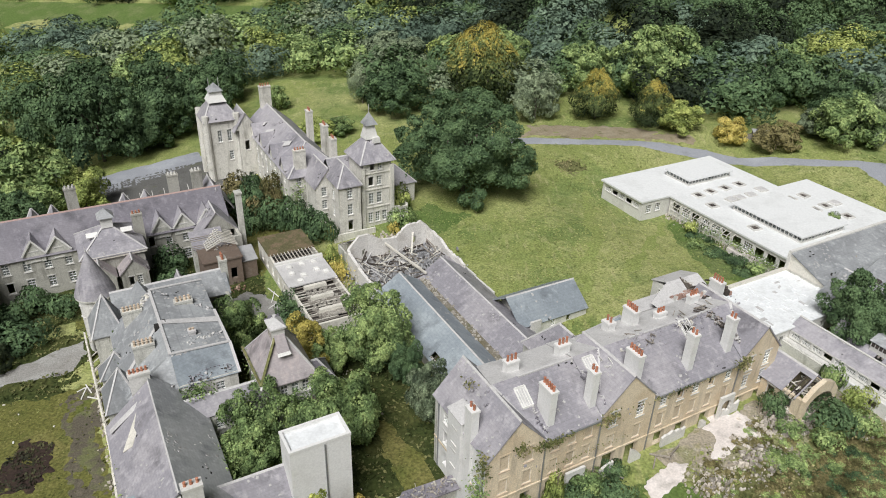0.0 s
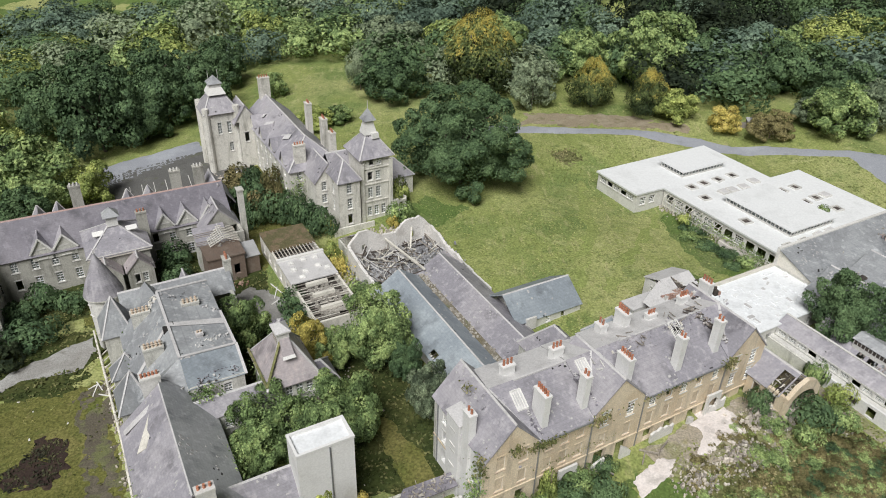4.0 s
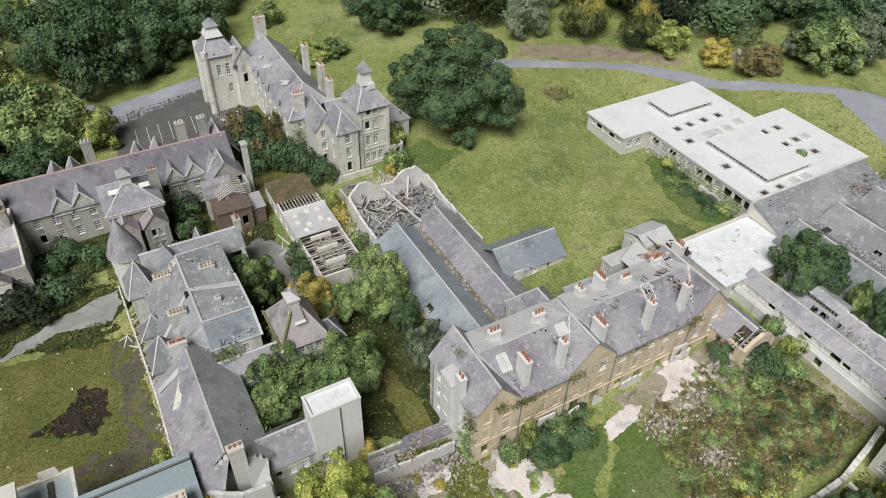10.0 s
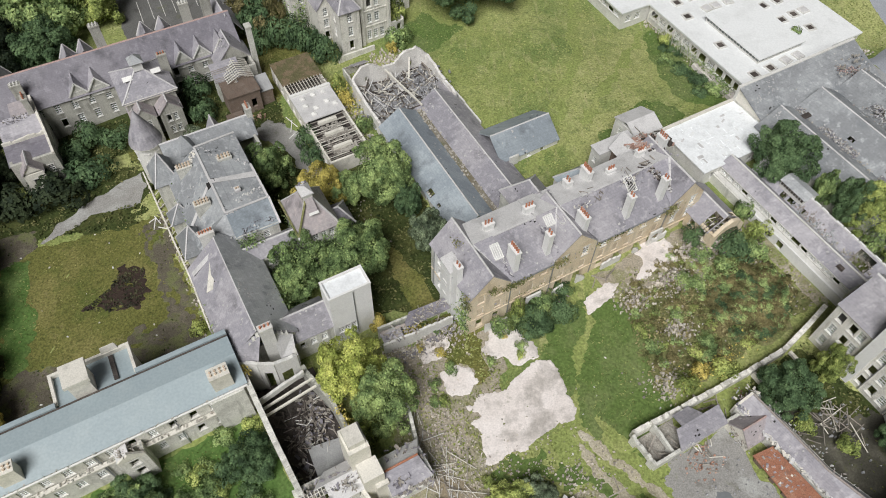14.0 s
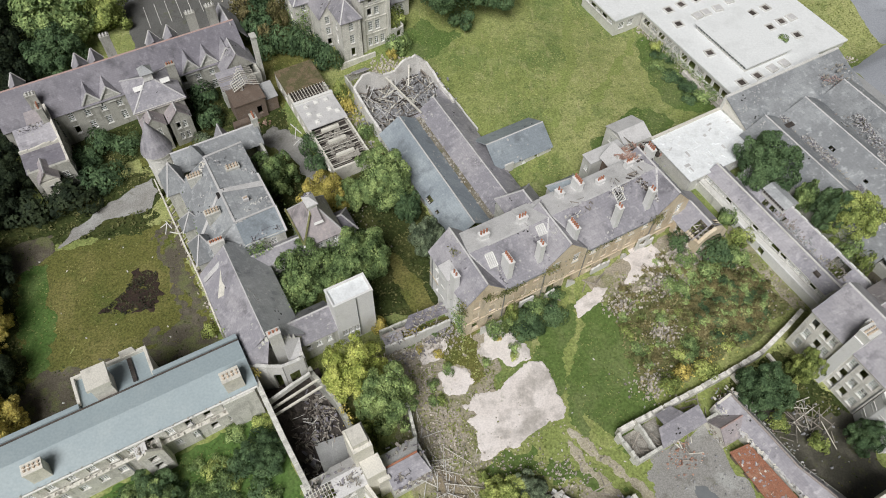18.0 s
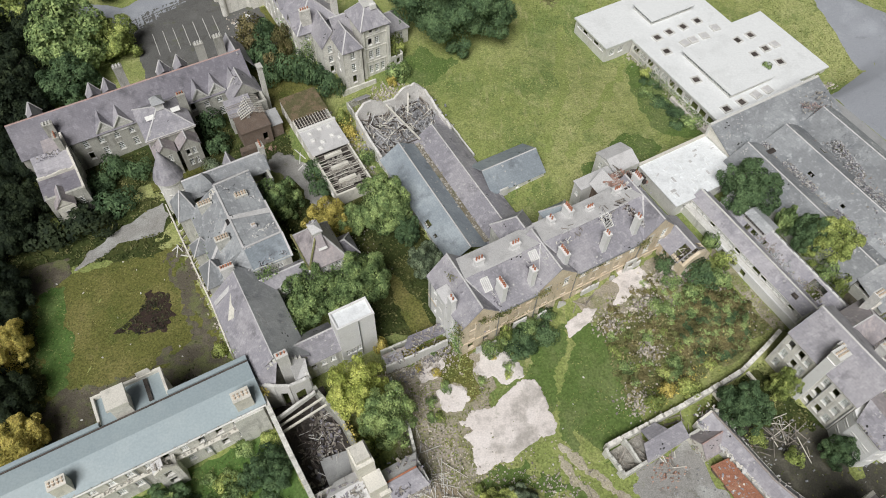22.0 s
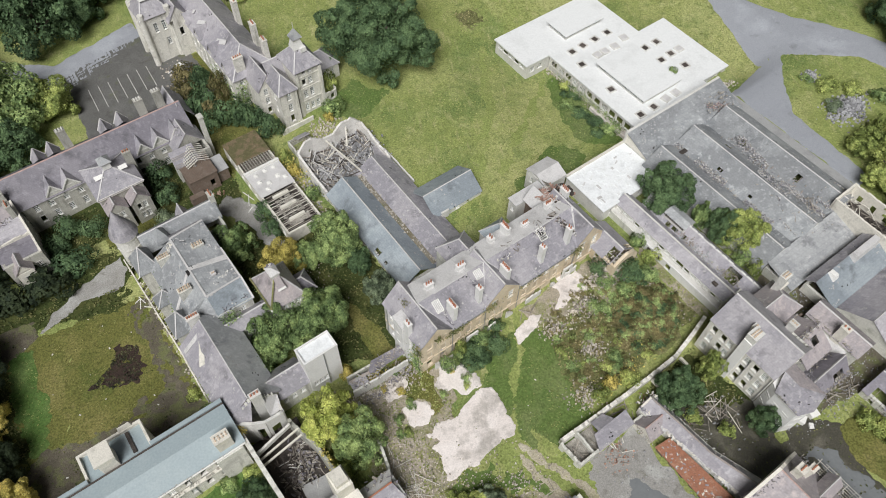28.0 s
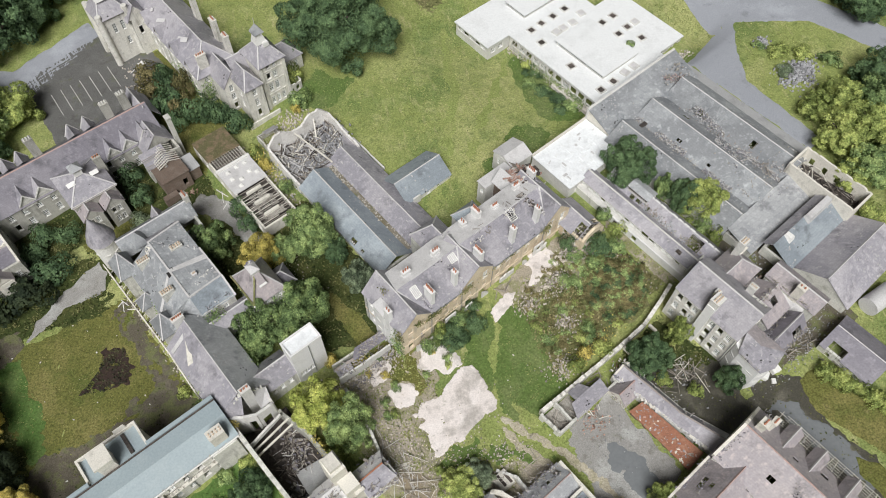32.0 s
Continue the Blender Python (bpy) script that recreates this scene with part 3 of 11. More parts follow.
def chimney(parent, x, y, z0, z1, w=0.9, d=1.6, pots=3, mat=RENDERED, along="y", pot_h=0.75, pot_mat=None):
    b = Solid()
    b.box(x - w / 2, x + w / 2, y - d / 2, y + d / 2, z0, z1 - 0.3)
    b.box(x - w / 2 - 0.07, x + w / 2 + 0.07, y - d / 2 - 0.07, y + d / 2 + 0.07, z1 - 0.3, z1)
    st = part("chimney", b, mat, parent)
    n_ = max(1, pots)
    double = (-0.24, 0.24) if along == "x" and d >= 1.0 and pot_mat else (0,)
    for k, side in [(a, c) for a in range(pots) for c in double]:
        q = Solid()
        q.ring(0, 0, 0, pot_h, 0.15, 0.115, 8)
        q.ring(0, 0, pot_h * 0.86, pot_h * 0.96, 0.155, 0.155, 8)
        o = (k + 0.5) / n_ - 0.5
        dx, dy = (0, o * (d - 0.1)) if along == "y" else (o * (w - 0.1), 0)
        part("chimney_pot", POT_MESH.setdefault((pot_h, pot_mat), q.mesh("chimney_pot", pot_mat or TERRACOTTA)), None, st, at=pose(x + dx, y + dy + side, z1))
    return st


POT_MESH = {}


def spaced(a, b, n_):
    return [a + (b - a) * (k + 0.5) / n_ for k in range(n_)]

# ---- ground ----
GRASS = material("meadow_grass", (0.240, 0.278, 0.092), 0.95, (((0.340, 0.352, 0.148), 0.035, 0.46, 0.85), ((0.140, 0.196, 0.063), 0.055, 0.49, 0.85), ((0.385, 0.392, 0.180), 0.22, 0.55, 0.7), ((0.113, 0.157, 0.053), 0.7, 0.54, 0.65), ((0.360, 0.352, 0.178), 1.8, 0.6, 0.4), ((0.227, 0.179, 0.095), 0.5, 0.65, 0.6), ((0.400, 0.378, 0.190), 0.8, 0.56, 0.6)), 0.28, 3.0, 0.9, 2.2, specular=0.1, streak=(0.7, 0.22))


def spread_axis(lo, hi, step, far):
    a = list(np.arange(lo, hi + 0.01, step))
    k = step
    while a[-1] < far:
        k *= 1.35
        a.append(a[-1] + k)
    k = step
    while a[0] > -far:
        k *= 1.35
        a.insert(0, a[0] - k)
    return a


_us, _vs = spread_axis(-90, 190, 2.5, 2600), spread_axis(-60, 250, 2.5, 2600)
g = Solid()
for v in _vs:
    for u in _us:
        g.v.append((u, v, terrain(u, v)))
_n = len(_us)
for j in range(len(_vs) - 1):
    for i in range(_n - 1):
        g.f.append((j * _n + i, j * _n + i + 1, (j + 1) * _n + i + 1, (j + 1) * _n + i))
ground = lone("ground", g, GRASS, 0, 0, 0, "rough uneven meadow grass over sloping ground", "ground", kind="structure")
for poly_ in ground.data.polygons:
    poly_.use_smooth = True


def in_poly(x, y, pts):
    c = False
    for i in range(len(pts)):
        (x0, y0), (x1, y1) = pts[i], pts[i - 1]
        if (y0 > y) != (y1 > y) and x < (x1 - x0) * (y - y0) / (y1 - y0) + x0:
            c = not c
    return c


def ground_z(u, v):
    """The height of the ground sheet itself."""
    if not (-90 < u < 187 and -60 < v < 247):
        return terrain(u, v)
    a, c = math.floor((u + 90) / 2.5) * 2.5 - 90, math.floor((v + 60) / 2.5) * 2.5 - 60
    f, k = (u - a) / 2.5, (v - c) / 2.5
    return (terrain(a, c) * (1 - f) + terrain(a + 2.5, c) * f) * (1 - k) + (terrain(a, c + 2.5) * (1 - f) + terrain(a + 2.5, c + 2.5) * f) * k


COVER = []


def patch(name, pts, mat, label, category, step=1.0, ragged=0.8, lift=0.05, holes=0.0, kind="structure", seed=0, grain=1.0):
    """A draped sheet over the ground within an outline, with a smooth ragged edge."""
    step = max(0.4, step * 0.6) if grain == 1.0 else step * 0.5
    P = np.array(pts, float)
    lo, hi = P.min(0) - 1.5 * ragged - step, P.max(0) + 1.5 * ragged + step
    nu, nv = int((hi[0] - lo[0]) / step) + 2, int((hi[1] - lo[1]) / step) + 2
    gu, gv = np.meshgrid(lo[0] + step * np.arange(nu), lo[1] + step * np.arange(nv))
    dist, inside = np.full(gu.shape, 1e9), np.zeros(gu.shape, bool)
    for (x0, y0), (x1, y1) in zip(P, np.roll(P, 1, 0)):
        ex, ey = x1 - x0, y1 - y0
        k = np.clip(((gu - x0) * ex + (gv - y0) * ey) / (ex * ex + ey * ey + 1e-9), 0, 1)
        dist = np.minimum(dist, np.hypot(gu - x0 - k * ex, gv - y0 - k * ey))
        if abs(ey) > 1e-9:
            inside ^= ((y0 > gv) != (y1 > gv)) & (gu < ex * (gv - y0) / ey + x0)
    f = np.where(inside, dist, -dist)
    for j in range(nv):
        for i in range(nu):
            if f[j, i] > -2 * ragged:
                u, v = gu[j, i], gv[j, i]
                f[j, i] += ragged * (1.1 * noise.noise((u * 0.3 * grain + seed, v * 0.3 * grain, 7)) + 0.8 * noise.noise((u * 0.9 * grain, v * 0.9 * grain + seed, 31)))
                if holes:
                    q = noise.noise((u * 0.35 * grain + seed * 3, v * 0.35 * grain, 3)) + 0.5 * noise.noise((u * 1.1 * grain, v * 1.1 * grain + seed, 13))
                    f[j, i] = min(f[j, i], (1 - holes * 3 - q) * 2)
    b, idx = Solid(), {}

    def corner(i, j):
        if (i, j) not in idx:
            idx[i, j] = len(b.v)
            b.v.append((gu[j, i], gv[j, i], ground_z(gu[j, i], gv[j, i]) + lift))
        return idx[i, j]

    def cut(a, c):
        a, c = min(a, c), max(a, c)
        if (a, c) not in idx:
            k = f[a[1], a[0]] / (f[a[1], a[0]] - f[c[1], c[0]])
            u = gu[a[1], a[0]] + k * (gu[c[1], c[0]] - gu[a[1], a[0]])
            v = gv[a[1], a[0]] + k * (gv[c[1], c[0]] - gv[a[1], a[0]])
            idx[a, c] = len(b.v)
            b.v.append((u, v, ground_z(u, v) + lift - 0.04))
        return idx[a, c]

    for j in range(nv - 1):
        for i in range(nu - 1):
            cs = [(i, j), (i + 1, j), (i + 1, j + 1), (i, j + 1)]
            on = [f[c[1], c[0]] > 0 for c in cs]
            if not any(on):
                continue
            face = []
            for k in range(4):
                if on[k]:
                    face.append(corner(*cs[k]))
                if on[k] != on[(k + 1) % 4]:
                    face.append(cut(cs[k], cs[(k + 1) % 4]))
            b.f.append(tuple(face))
    ob = lone(name, b, mat, 0, 0, 0, label, category, kind=kind)
    for q in ob.data.polygons:
        q.use_smooth = True
    COVER.append((P, mat.name, ragged))
    return ob

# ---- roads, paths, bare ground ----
# weedy ground, with the shade of yards and crowns put into its colour
UNDERGROWTH = material("shaded_undergrowth", (0.048, 0.062, 0.020), 0.95, (((0.090, 0.095, 0.034), 0.25, 0.48, 0.8), ((0.032, 0.044, 0.016), 0.4, 0.54, 0.7), ((0.113, 0.104, 0.055), 0.8, 0.64, 0.6)), 0.3, 2.5, 0.9, 1.8, specular=0.1)
LUSH = material("short_green_grass", (0.112, 0.166, 0.048), 0.95, (((0.170, 0.204, 0.082), 0.12, 0.48, 0.8), ((0.097, 0.153, 0.044), 0.3, 0.54, 0.7)), 0.25, 2.5, 0.7, 2.0, specular=0.1)
PUDDLE = material("wet_black_ground", (0.075, 0.071, 0.056), 0.35, (((0.150, 0.140, 0.112), 0.25, 0.5, 0.8), ((0.105, 0.112, 0.042), 0.6, 0.55, 0.7)), 0.2, 4.0, 0.2, 6.0)
BRAMBLE = material("bramble_scrub_ground", (0.150, 0.155, 0.065), 0.95, (((0.230, 0.215, 0.110), 0.2, 0.48, 0.8), ((0.118, 0.145, 0.053), 0.35, 0.54, 0.7), ((0.433, 0.418, 0.323), 0.7, 0.64, 0.7)), 0.3, 2.5, 0.9, 1.8, specular=0.1)
STONY = material("stony_bare_ground", (0.340, 0.300, 0.235), 0.95, (((0.200, 0.210, 0.085), 0.22, 0.47, 0.85), ((0.480, 0.430, 0.385), 0.5, 0.54, 0.7), ((0.245, 0.225, 0.110), 0.55, 0.56, 0.8), ((0.620, 0.575, 0.545), 1.3, 0.61, 0.7)), 0.25, 4.0, 0.6, 5.0)

VERDANT = material("dark_fresh_grass", (0.085, 0.150, 0.040), 0.95, (((0.125, 0.180, 0.060), 0.14, 0.48, 0.8), ((0.060, 0.110, 0.030), 0.3, 0.54, 0.7)), 0.25, 2.5, 0.7, 2.0, specular=0.1)
OLD_TAR = material("dark_mossy_tarmac", (0.12, 0.118, 0.112), 0.85, (((0.17, 0.168, 0.16), 0.15, 0.5, 0.7), ((0.075, 0.072, 0.065), 0.4, 0.55, 0.7), ((0.11, 0.12, 0.05), 0.3, 0.58, 0.8)), 0.2, 5.0, 0.3, 8.0)
TRODDEN = material("trodden_meadow", (0.238, 0.282, 0.092), 0.95, (((0.29, 0.31, 0.12), 0.2, 0.48, 0.8), ((0.19, 0.23, 0.075), 0.6, 0.54, 0.7)), 0.3, 3.0, 0.8, 2.2, specular=0.1)
MUD = material("dark_mud", (0.105, 0.092, 0.068), 0.9, (((0.165, 0.146, 0.108), 0.3, 0.5, 0.7), ((0.091, 0.078, 0.057), 0.5, 0.54, 0.7), ((0.141, 0.154, 0.063), 0.45, 0.49, 0.85)), 0.25, 5.0, 0.4, 6.0)
RUT = material("pale_trodden_rut", (0.40, 0.36, 0.27), 0.95, (((0.50, 0.46, 0.37), 0.4, 0.5, 0.7), ((0.26, 0.25, 0.14), 0.5, 0.55, 0.7)), 0.25, 4.0, 0.3, 5.0)
DULL = material("dull_olive_grass", (0.136, 0.138, 0.042), 0.95, (((0.205, 0.186, 0.070), 0.10, 0.48, 0.8), ((0.088, 0.110, 0.030), 0.2, 0.52, 0.8), ((0.228, 0.190, 0.102), 0.6, 0.6, 0.6), ((0.075, 0.081, 0.025), 1.4, 0.58, 0.6)), 0.35, 3.0, 0.9, 2.0, specular=0.1)
patch("lawn", [(-34, 94), (-8, 89), (-4.4, 88), (-4.4, 57), (-14, 57), (-30, 59), (-38, 64)], DULL, "dull olive-green lawn inside the walled court", "lawn", 1.2, 0.8, 0.025)
patch("lawn", [(-5, 102), (20, 100), (34, 112), (34, 128), (20, 128), (14, 112), (-6, 110)], DULL, "dull weedy grass between the ranges", "lawn", 1.2, 1.0, 0.02)
patch("lawn", [(20, 128), (36, 128), (36, 144), (26, 146)], DULL, "dull grass beside the car park", "lawn", 1.2, 1.0, 0.02)
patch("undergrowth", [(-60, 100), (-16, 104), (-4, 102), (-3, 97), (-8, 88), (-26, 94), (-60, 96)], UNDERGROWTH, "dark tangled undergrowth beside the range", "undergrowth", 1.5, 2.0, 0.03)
patch("undergrowth", [(-25, 100), (-18, 118), (18, 116), (24, 104), (22, 96), (16, 98), (8, 98), (4, 108), (-4, 106)], UNDERGROWTH, "weeds of the inner yard, coloured dark for its shade", "undergrowth", 1.5, 1.5, 0.03)
patch("undergrowth", [(19, 68), (14, 56), (19, 52), (29, 47), (36, 56), (36, 84), (26, 82), (22, 98), (14, 86), (12, 76)], UNDERGROWTH, "weeds in the inner court, coloured dark for shade", "undergrowth", 1.5, 1.2, 0.03)
patch("undergrowth", [(-44, 30), (-44, 46), (-3, 46), (-2, 26), (-20, 22)], VERDANT, "overgrown strip below the blue-roofed range", "undergrowth", 1.5, 1.2, 0.03)
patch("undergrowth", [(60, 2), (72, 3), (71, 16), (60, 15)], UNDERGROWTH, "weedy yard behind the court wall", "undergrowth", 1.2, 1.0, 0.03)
patch("undergrowth", [(-60, 64), (-34, 64), (-31, 96), (-60, 96)], UNDERGROWTH, "weedy ground coloured dark for shade under the boundary trees", "undergrowth", 2.0, 2.0, 0.03)
patch("lawn_strip", [(24.6, 48), (28.6, 47), (28.4, 57), (25.8, 66), (24.6, 58)], DULL, "narrow grass strip between tower and range", "grass", 1.0, 0.8, 0.05)
patch("lawn_strip", [(-30.5, 92), (-26, 90), (-27.6, 83.7), (-27, 79), (-29.8, 70.4), (-33.5, 69), (-33.2, 82.7)], VERDANT, "fresh dark green grass along the lawn's edge", "grass", 1.2, 1.0, 0.05)
patch("mud", [(-34, 69), (-29.6, 69.6), (-25, 67.6), (-15.8, 64.8), (-9.6, 67.6), (-5.2, 63), (-5, 57), (-14, 55.5), (-38, 56), (-40, 64)], MUD, "wet dark mud beside the blue-roofed range", "bare ground", 0.8, 1.0, 0.065, 0.06, seed=23)
patch("lawn_strip", [(37.5, 33), (44, 39), (51, 37), (54, 28), (49, 19), (41, 12), (36.5, 18), (37, 26)], LUSH, "patchy olive grass in the court", "grass", 1.0, 1.4, 0.04)
patch("lawn_strip", [(40.9, 37.9), (43.0, 36.8), (48.1, 36.8), (51.9, 34.6), (54.8, 28.3), (53.6, 24.8), (47.3, 25.8), (43.8, 26.5), (40.1, 24.7), (38.0, 20.9), (37.9, 16.4), (36.3, 17.6), (35.8, 21.5), (37.9, 24.5), (38.6, 28.8), (39.0, 32.1), (39.5, 35.1)], LUSH, "fresh green grass in the court", "grass", 0.8, 1.3, 0.06, 0.03)
patch("lawn_strip", [(25.1, 46.9), (29.4, 45.4), (31.8, 42.5), (30.5, 40.0), (29.3, 36.0), (29.5, 33.7), (26.9, 33.8), (27.5, 37.1), (25.3, 39.3)], DULL, "weedy grass among the broken slabs", "grass", 0.8, 1.2, 0.07, 0.05, seed=41)
patch("lawn_strip", [(24.7, 23.1), (27.6, 22.0), (31.0, 18.3), (35.2, 14.1), (37.3, 10.0), (34.8, 10.9), (31.2, 14.9), (27.0, 18.2), (23.2, 19.1), (21.4, 20.6)], LUSH, "green verge beside the wheel ruts", "grass", 0.8, 1.3, 0.06, 0.1, seed=43)
patch("lawn_strip", [(50, 104), (56, 100), (64, 103), (60, 112), (52, 110)], LUSH, "green grass in the beech's shade", "grass", 1.2, 1.2, 0.04)
patch("scrub", [(48, 21), (60, 18), (78, 20), (76, 34), (66, 39), (54, 37), (51, 30)], BRAMBLE, "mound of brambles and rubble in the court", "scrub", 1.2, 1.5, 0.06)
patch("scrub", [(90, 64), (100, 60), (100, 86), (96, 84), (92, 74)], LUSH, "rank green growth along the flat block", "scrub", 1.0, 1.2, 0.05)
patch("stony_ground", [(13, 46), (20, 45), (29, 43), (34, 40), (30, 32), (24, 20), (16, 14), (11, 22), (14, 36)], STONY, "stony bare ground with weeds", "bare ground", 0.9, 1.2, 0.05, 0.1)
patch("stony_ground", [(52, 40.5), (69, 40.5), (72, 34), (66, 31), (58, 34), (52, 36)], STONY, "rubble-strewn ground below the range", "bare ground", 0.8, 1.0, 0.09, 0.12)
patch("stony_ground", [(26, 15.6), (33, 13.6), (37.4, 9.4), (36.6, 7.6), (24, 7.6), (14, 12.6), (20, 13.4)], STONY, "stony verge above the workshops", "bare ground", 0.9, 0.8, 0.05, 0.06)
patch("concrete_slab", [(36.8, 32.8), (37.9, 31.5), (37.8, 29.2), (37.2, 25.8), (37.0, 24.2), (35.7, 22.4), (33.4, 23.2), (30.6, 22.9), (27.5, 22.4), (25.1, 23.2), (23.6, 22.4), (21.9, 23.0), (22.4, 25.2), (23.7, 27.4), (23.0, 29.4), (25.2, 29.1), (23.6, 31.6), (26.5, 32.3), (30.0, 31.1), (32.3, 32.1), (34.9, 32.8)], CONCRETE, "large broken concrete floor slab", "slab", 0.5, 0.45, 0.14, 0.09, seed=1, grain=2.6)
patch("concrete_slab", [(22.8, 38.2), (25.1, 38.1), (27.2, 36.6), (27.1, 34.3), (25.1, 33.1), (22.6, 34.0), (22.5, 36.2)], CONCRETE, "broken concrete slab among weeds", "slab", 0.5, 0.3, 0.13, 0.0, seed=2, grain=2.6)
patch("concrete_slab", [(30.2, 38.2), (32.7, 39.9), (32.7, 42.6), (34.9, 42.6), (35.9, 39.0), (36.6, 37.4), (37.5, 34.6), (36.7, 33.3), (33.4, 33.2), (32.4, 35.5), (30.7, 36.1)], CONCRETE, "cracked concrete slab by the range", "slab", 0.5, 0.5, 0.13, 0.07, seed=3, grain=2.6)
patch("concrete_slab", [(62.5, 42.3), (64.5, 38.6), (61.7, 36.7), (58.5, 35.9), (57.0, 36.5), (59.8, 38.4)], CONCRETE, "tilted broken concrete slab", "slab", 0.5, 0.35, 0.15, 0.03, seed=4, grain=2.6)
patch("concrete_slab", [(52.4, 38.5), (54.4, 37.4), (51.9, 35.8), (49.7, 35.4), (47.1, 35.2), (47.7, 37.2), (50.1, 37.9)], CONCRETE, "tilted broken concrete slab", "slab", 0.5, 0.35, 0.15, 0.03, seed=5, grain=2.6)
patch("concrete_slab", [(24.2, 44.2), (26.5, 43.4), (26.8, 41.7), (24.3, 40.2), (21.6, 40.4), (21.6, 43.0)], CONCRETE, "pale broken paving among weeds", "slab", 0.5, 0.4, 0.12, 0.06, seed=6, grain=2.6)
patch("concrete_slab", [(60, 40.5), (66, 40.6), (66, 37), (63, 35), (60.6, 37)], CONCRETE, "broken concrete floor with weeds", "slab", 0.5, 0.6, 0.15, 0.06, seed=5)
patch("concrete_slab", [(-4, 24), (1, 24), (1, 20), (-4, 20)], CONCRETE, "pale concrete pad below the ruin", "slab", 0.5, 0.4, 0.12, 0.0, seed=6)
patch("track", [(35.4, 22.1), (36.6, 19.4), (37.4, 15.8), (39.1, 11.8), (40.5, 7.0), (41.5, 1.9), (41.2, -5.5), (39.9, -5.5), (39.8, 1.2), (39.0, 6.8), (37.6, 11.8), (36.1, 15.9), (35.3, 19.0)], RUT, "pale wheel rut worn across the grass", "track", 0.5, 0.6, 0.08, 0.05, seed=7, grain=1.6)
patch("track", [(34.3, 21.4), (34.8, 18.9), (35.1, 14.8), (36.2, 11.7), (37.3, 7.9), (37.8, 2.9), (36.9, -2.6), (35.5, -2.0), (36.0, 3.2), (35.8, 7.9), (34.5, 11.9), (33.6, 14.6)], RUT, "pale wheel rut worn across the grass", "track", 0.5, 0.6, 0.08, 0.05, seed=8, grain=1.6)
patch("worn_grass", [(47.0, 36.5), (48.4, 35.9), (46.7, 32.9), (43.5, 30.4), (40.2, 27.5), (37.6, 24.0), (36.2, 21.1), (35.3, 21.9), (36.9, 25.3), (39.6, 28.7), (42.9, 31.7), (45.2, 33.8)], TRODDEN, "pale trodden line through the court grass", "grass", 0.6, 0.8, 0.075, 0.05, seed=44)
patch("worn_grass", [(31, 22.6), (38.4, 22.4), (42, 13), (46, 2), (41, -1), (35.6, 8), (31, 15)], TRODDEN, "worn grass along the wheel ruts", "grass", 0.8, 1.2, 0.045, 0.08, seed=47)
patch("track", [(16, 26), (20, 20), (12, 14), (4, 14), (4, 17), (11, 18)], EARTH, "worn earth track below the ruin", "track", 0.8, 0.8, 0.08, seed=8)
patch("gravel_yard", [(41, 10), (45, 11.4), (53, 11.4), (52, -6), (47, -7.5), (46, -14), (40, -12), (38, 0)], GRAVEL, "grey gravel yard beside the gate wing", "yard", 0.8, 0.9, 0.06, seed=9)
patch("wet_yard", [(60, 12), (73, 1), (71, -5), (77, -5), (81, -9), (78, -19), (79, -32), (70, -32), (70, -10), (60, -7)], PUDDLE, "wet dark yard with puddles and moss", "yard", 0.8, 1.4, 0.05, 0.08, seed=10)
patch("yard_mud", [(76, -5), (90, -8), (99, -9), (105, 10), (100, 12), (93, 18), (86, 15), (88, 8), (77, 0)], MUD, "dark littered mud between the service buildings", "yard", 0.8, 0.8, 0.04, 0.05, seed=30)
# the grey base colour stands in for most of the sky's reflection
WATER = material("shallow_puddle_water", (0.19, 0.20, 0.205), 0.12, (), 0.05, 2.0, 0.03, 3.0, specular=0.7)
patch("puddle", [(71.6, -9.4), (75.2, -10.4), (77.2, -17), (76.8, -26), (73.6, -29), (72.6, -20)], WATER, "shallow yard puddles, their grey base standing for reflected sky", "puddle", 0.7, 1.3, 0.075, 0.14, seed=31)
patch("puddle", [(44.4, 4.6), (47.4, 5.4), (48.6, -2), (47, -8), (43.6, -5)], WATER, "thin sheet of water on the gravel yard", "puddle", 0.7, 1.2, 0.085, 0.16, seed=32)
patch("lawn_strip", [(80.2, -9.5), (84.3, -9.9), (86.9, -12.8), (88, -17), (87.8, -40), (80.4, -40), (80.2, -27), (79, -20.6), (78, -14.6)], DULL, "mown grass island in the yard", "grass", 0.6, 0.5, 0.12, seed=11)
patch("lawn_strip", [(76.1, -24), (77.8, -27.2), (77.6, -36), (73.6, -36), (74.2, -26)], DULL, "mown grass strip in the yard", "grass", 0.6, 0.5, 0.12, seed=12)
patch("gravel_path", [(-24, 92.6), (-19.4, 95.8), (-13.2, 98.0), (-4.6, 99.6), (-4.6, 96), (-6.7, 92.7), (-10.9, 93.2), (-14.7, 94.3), (-19.5, 92.9)], GRAVEL, "wet grey gravel path at the lawn's edge", "path", 0.8, 0.6, 0.07, 0.03, seed=12)
patch("mud", [(-40, 98), (-24, 96.6), (-24, 91.6), (-31, 90.6), (-40, 92)], MUD, "dark shaded mud under the boundary trees", "bare ground", 0.8, 0.8, 0.05, 0.0, seed=22)
patch("dirt_path", [(-8, 88), (-4.6, 88), (-4.4, 56), (-14, 58.5), (-30, 61), (-40, 58), (-40, 66), (-32, 68), (-20, 65.4), (-9, 68.6)], MUD, "muddy path round the lawn", "path", 0.8, 1.9, 0.06, 0.26, seed=13)
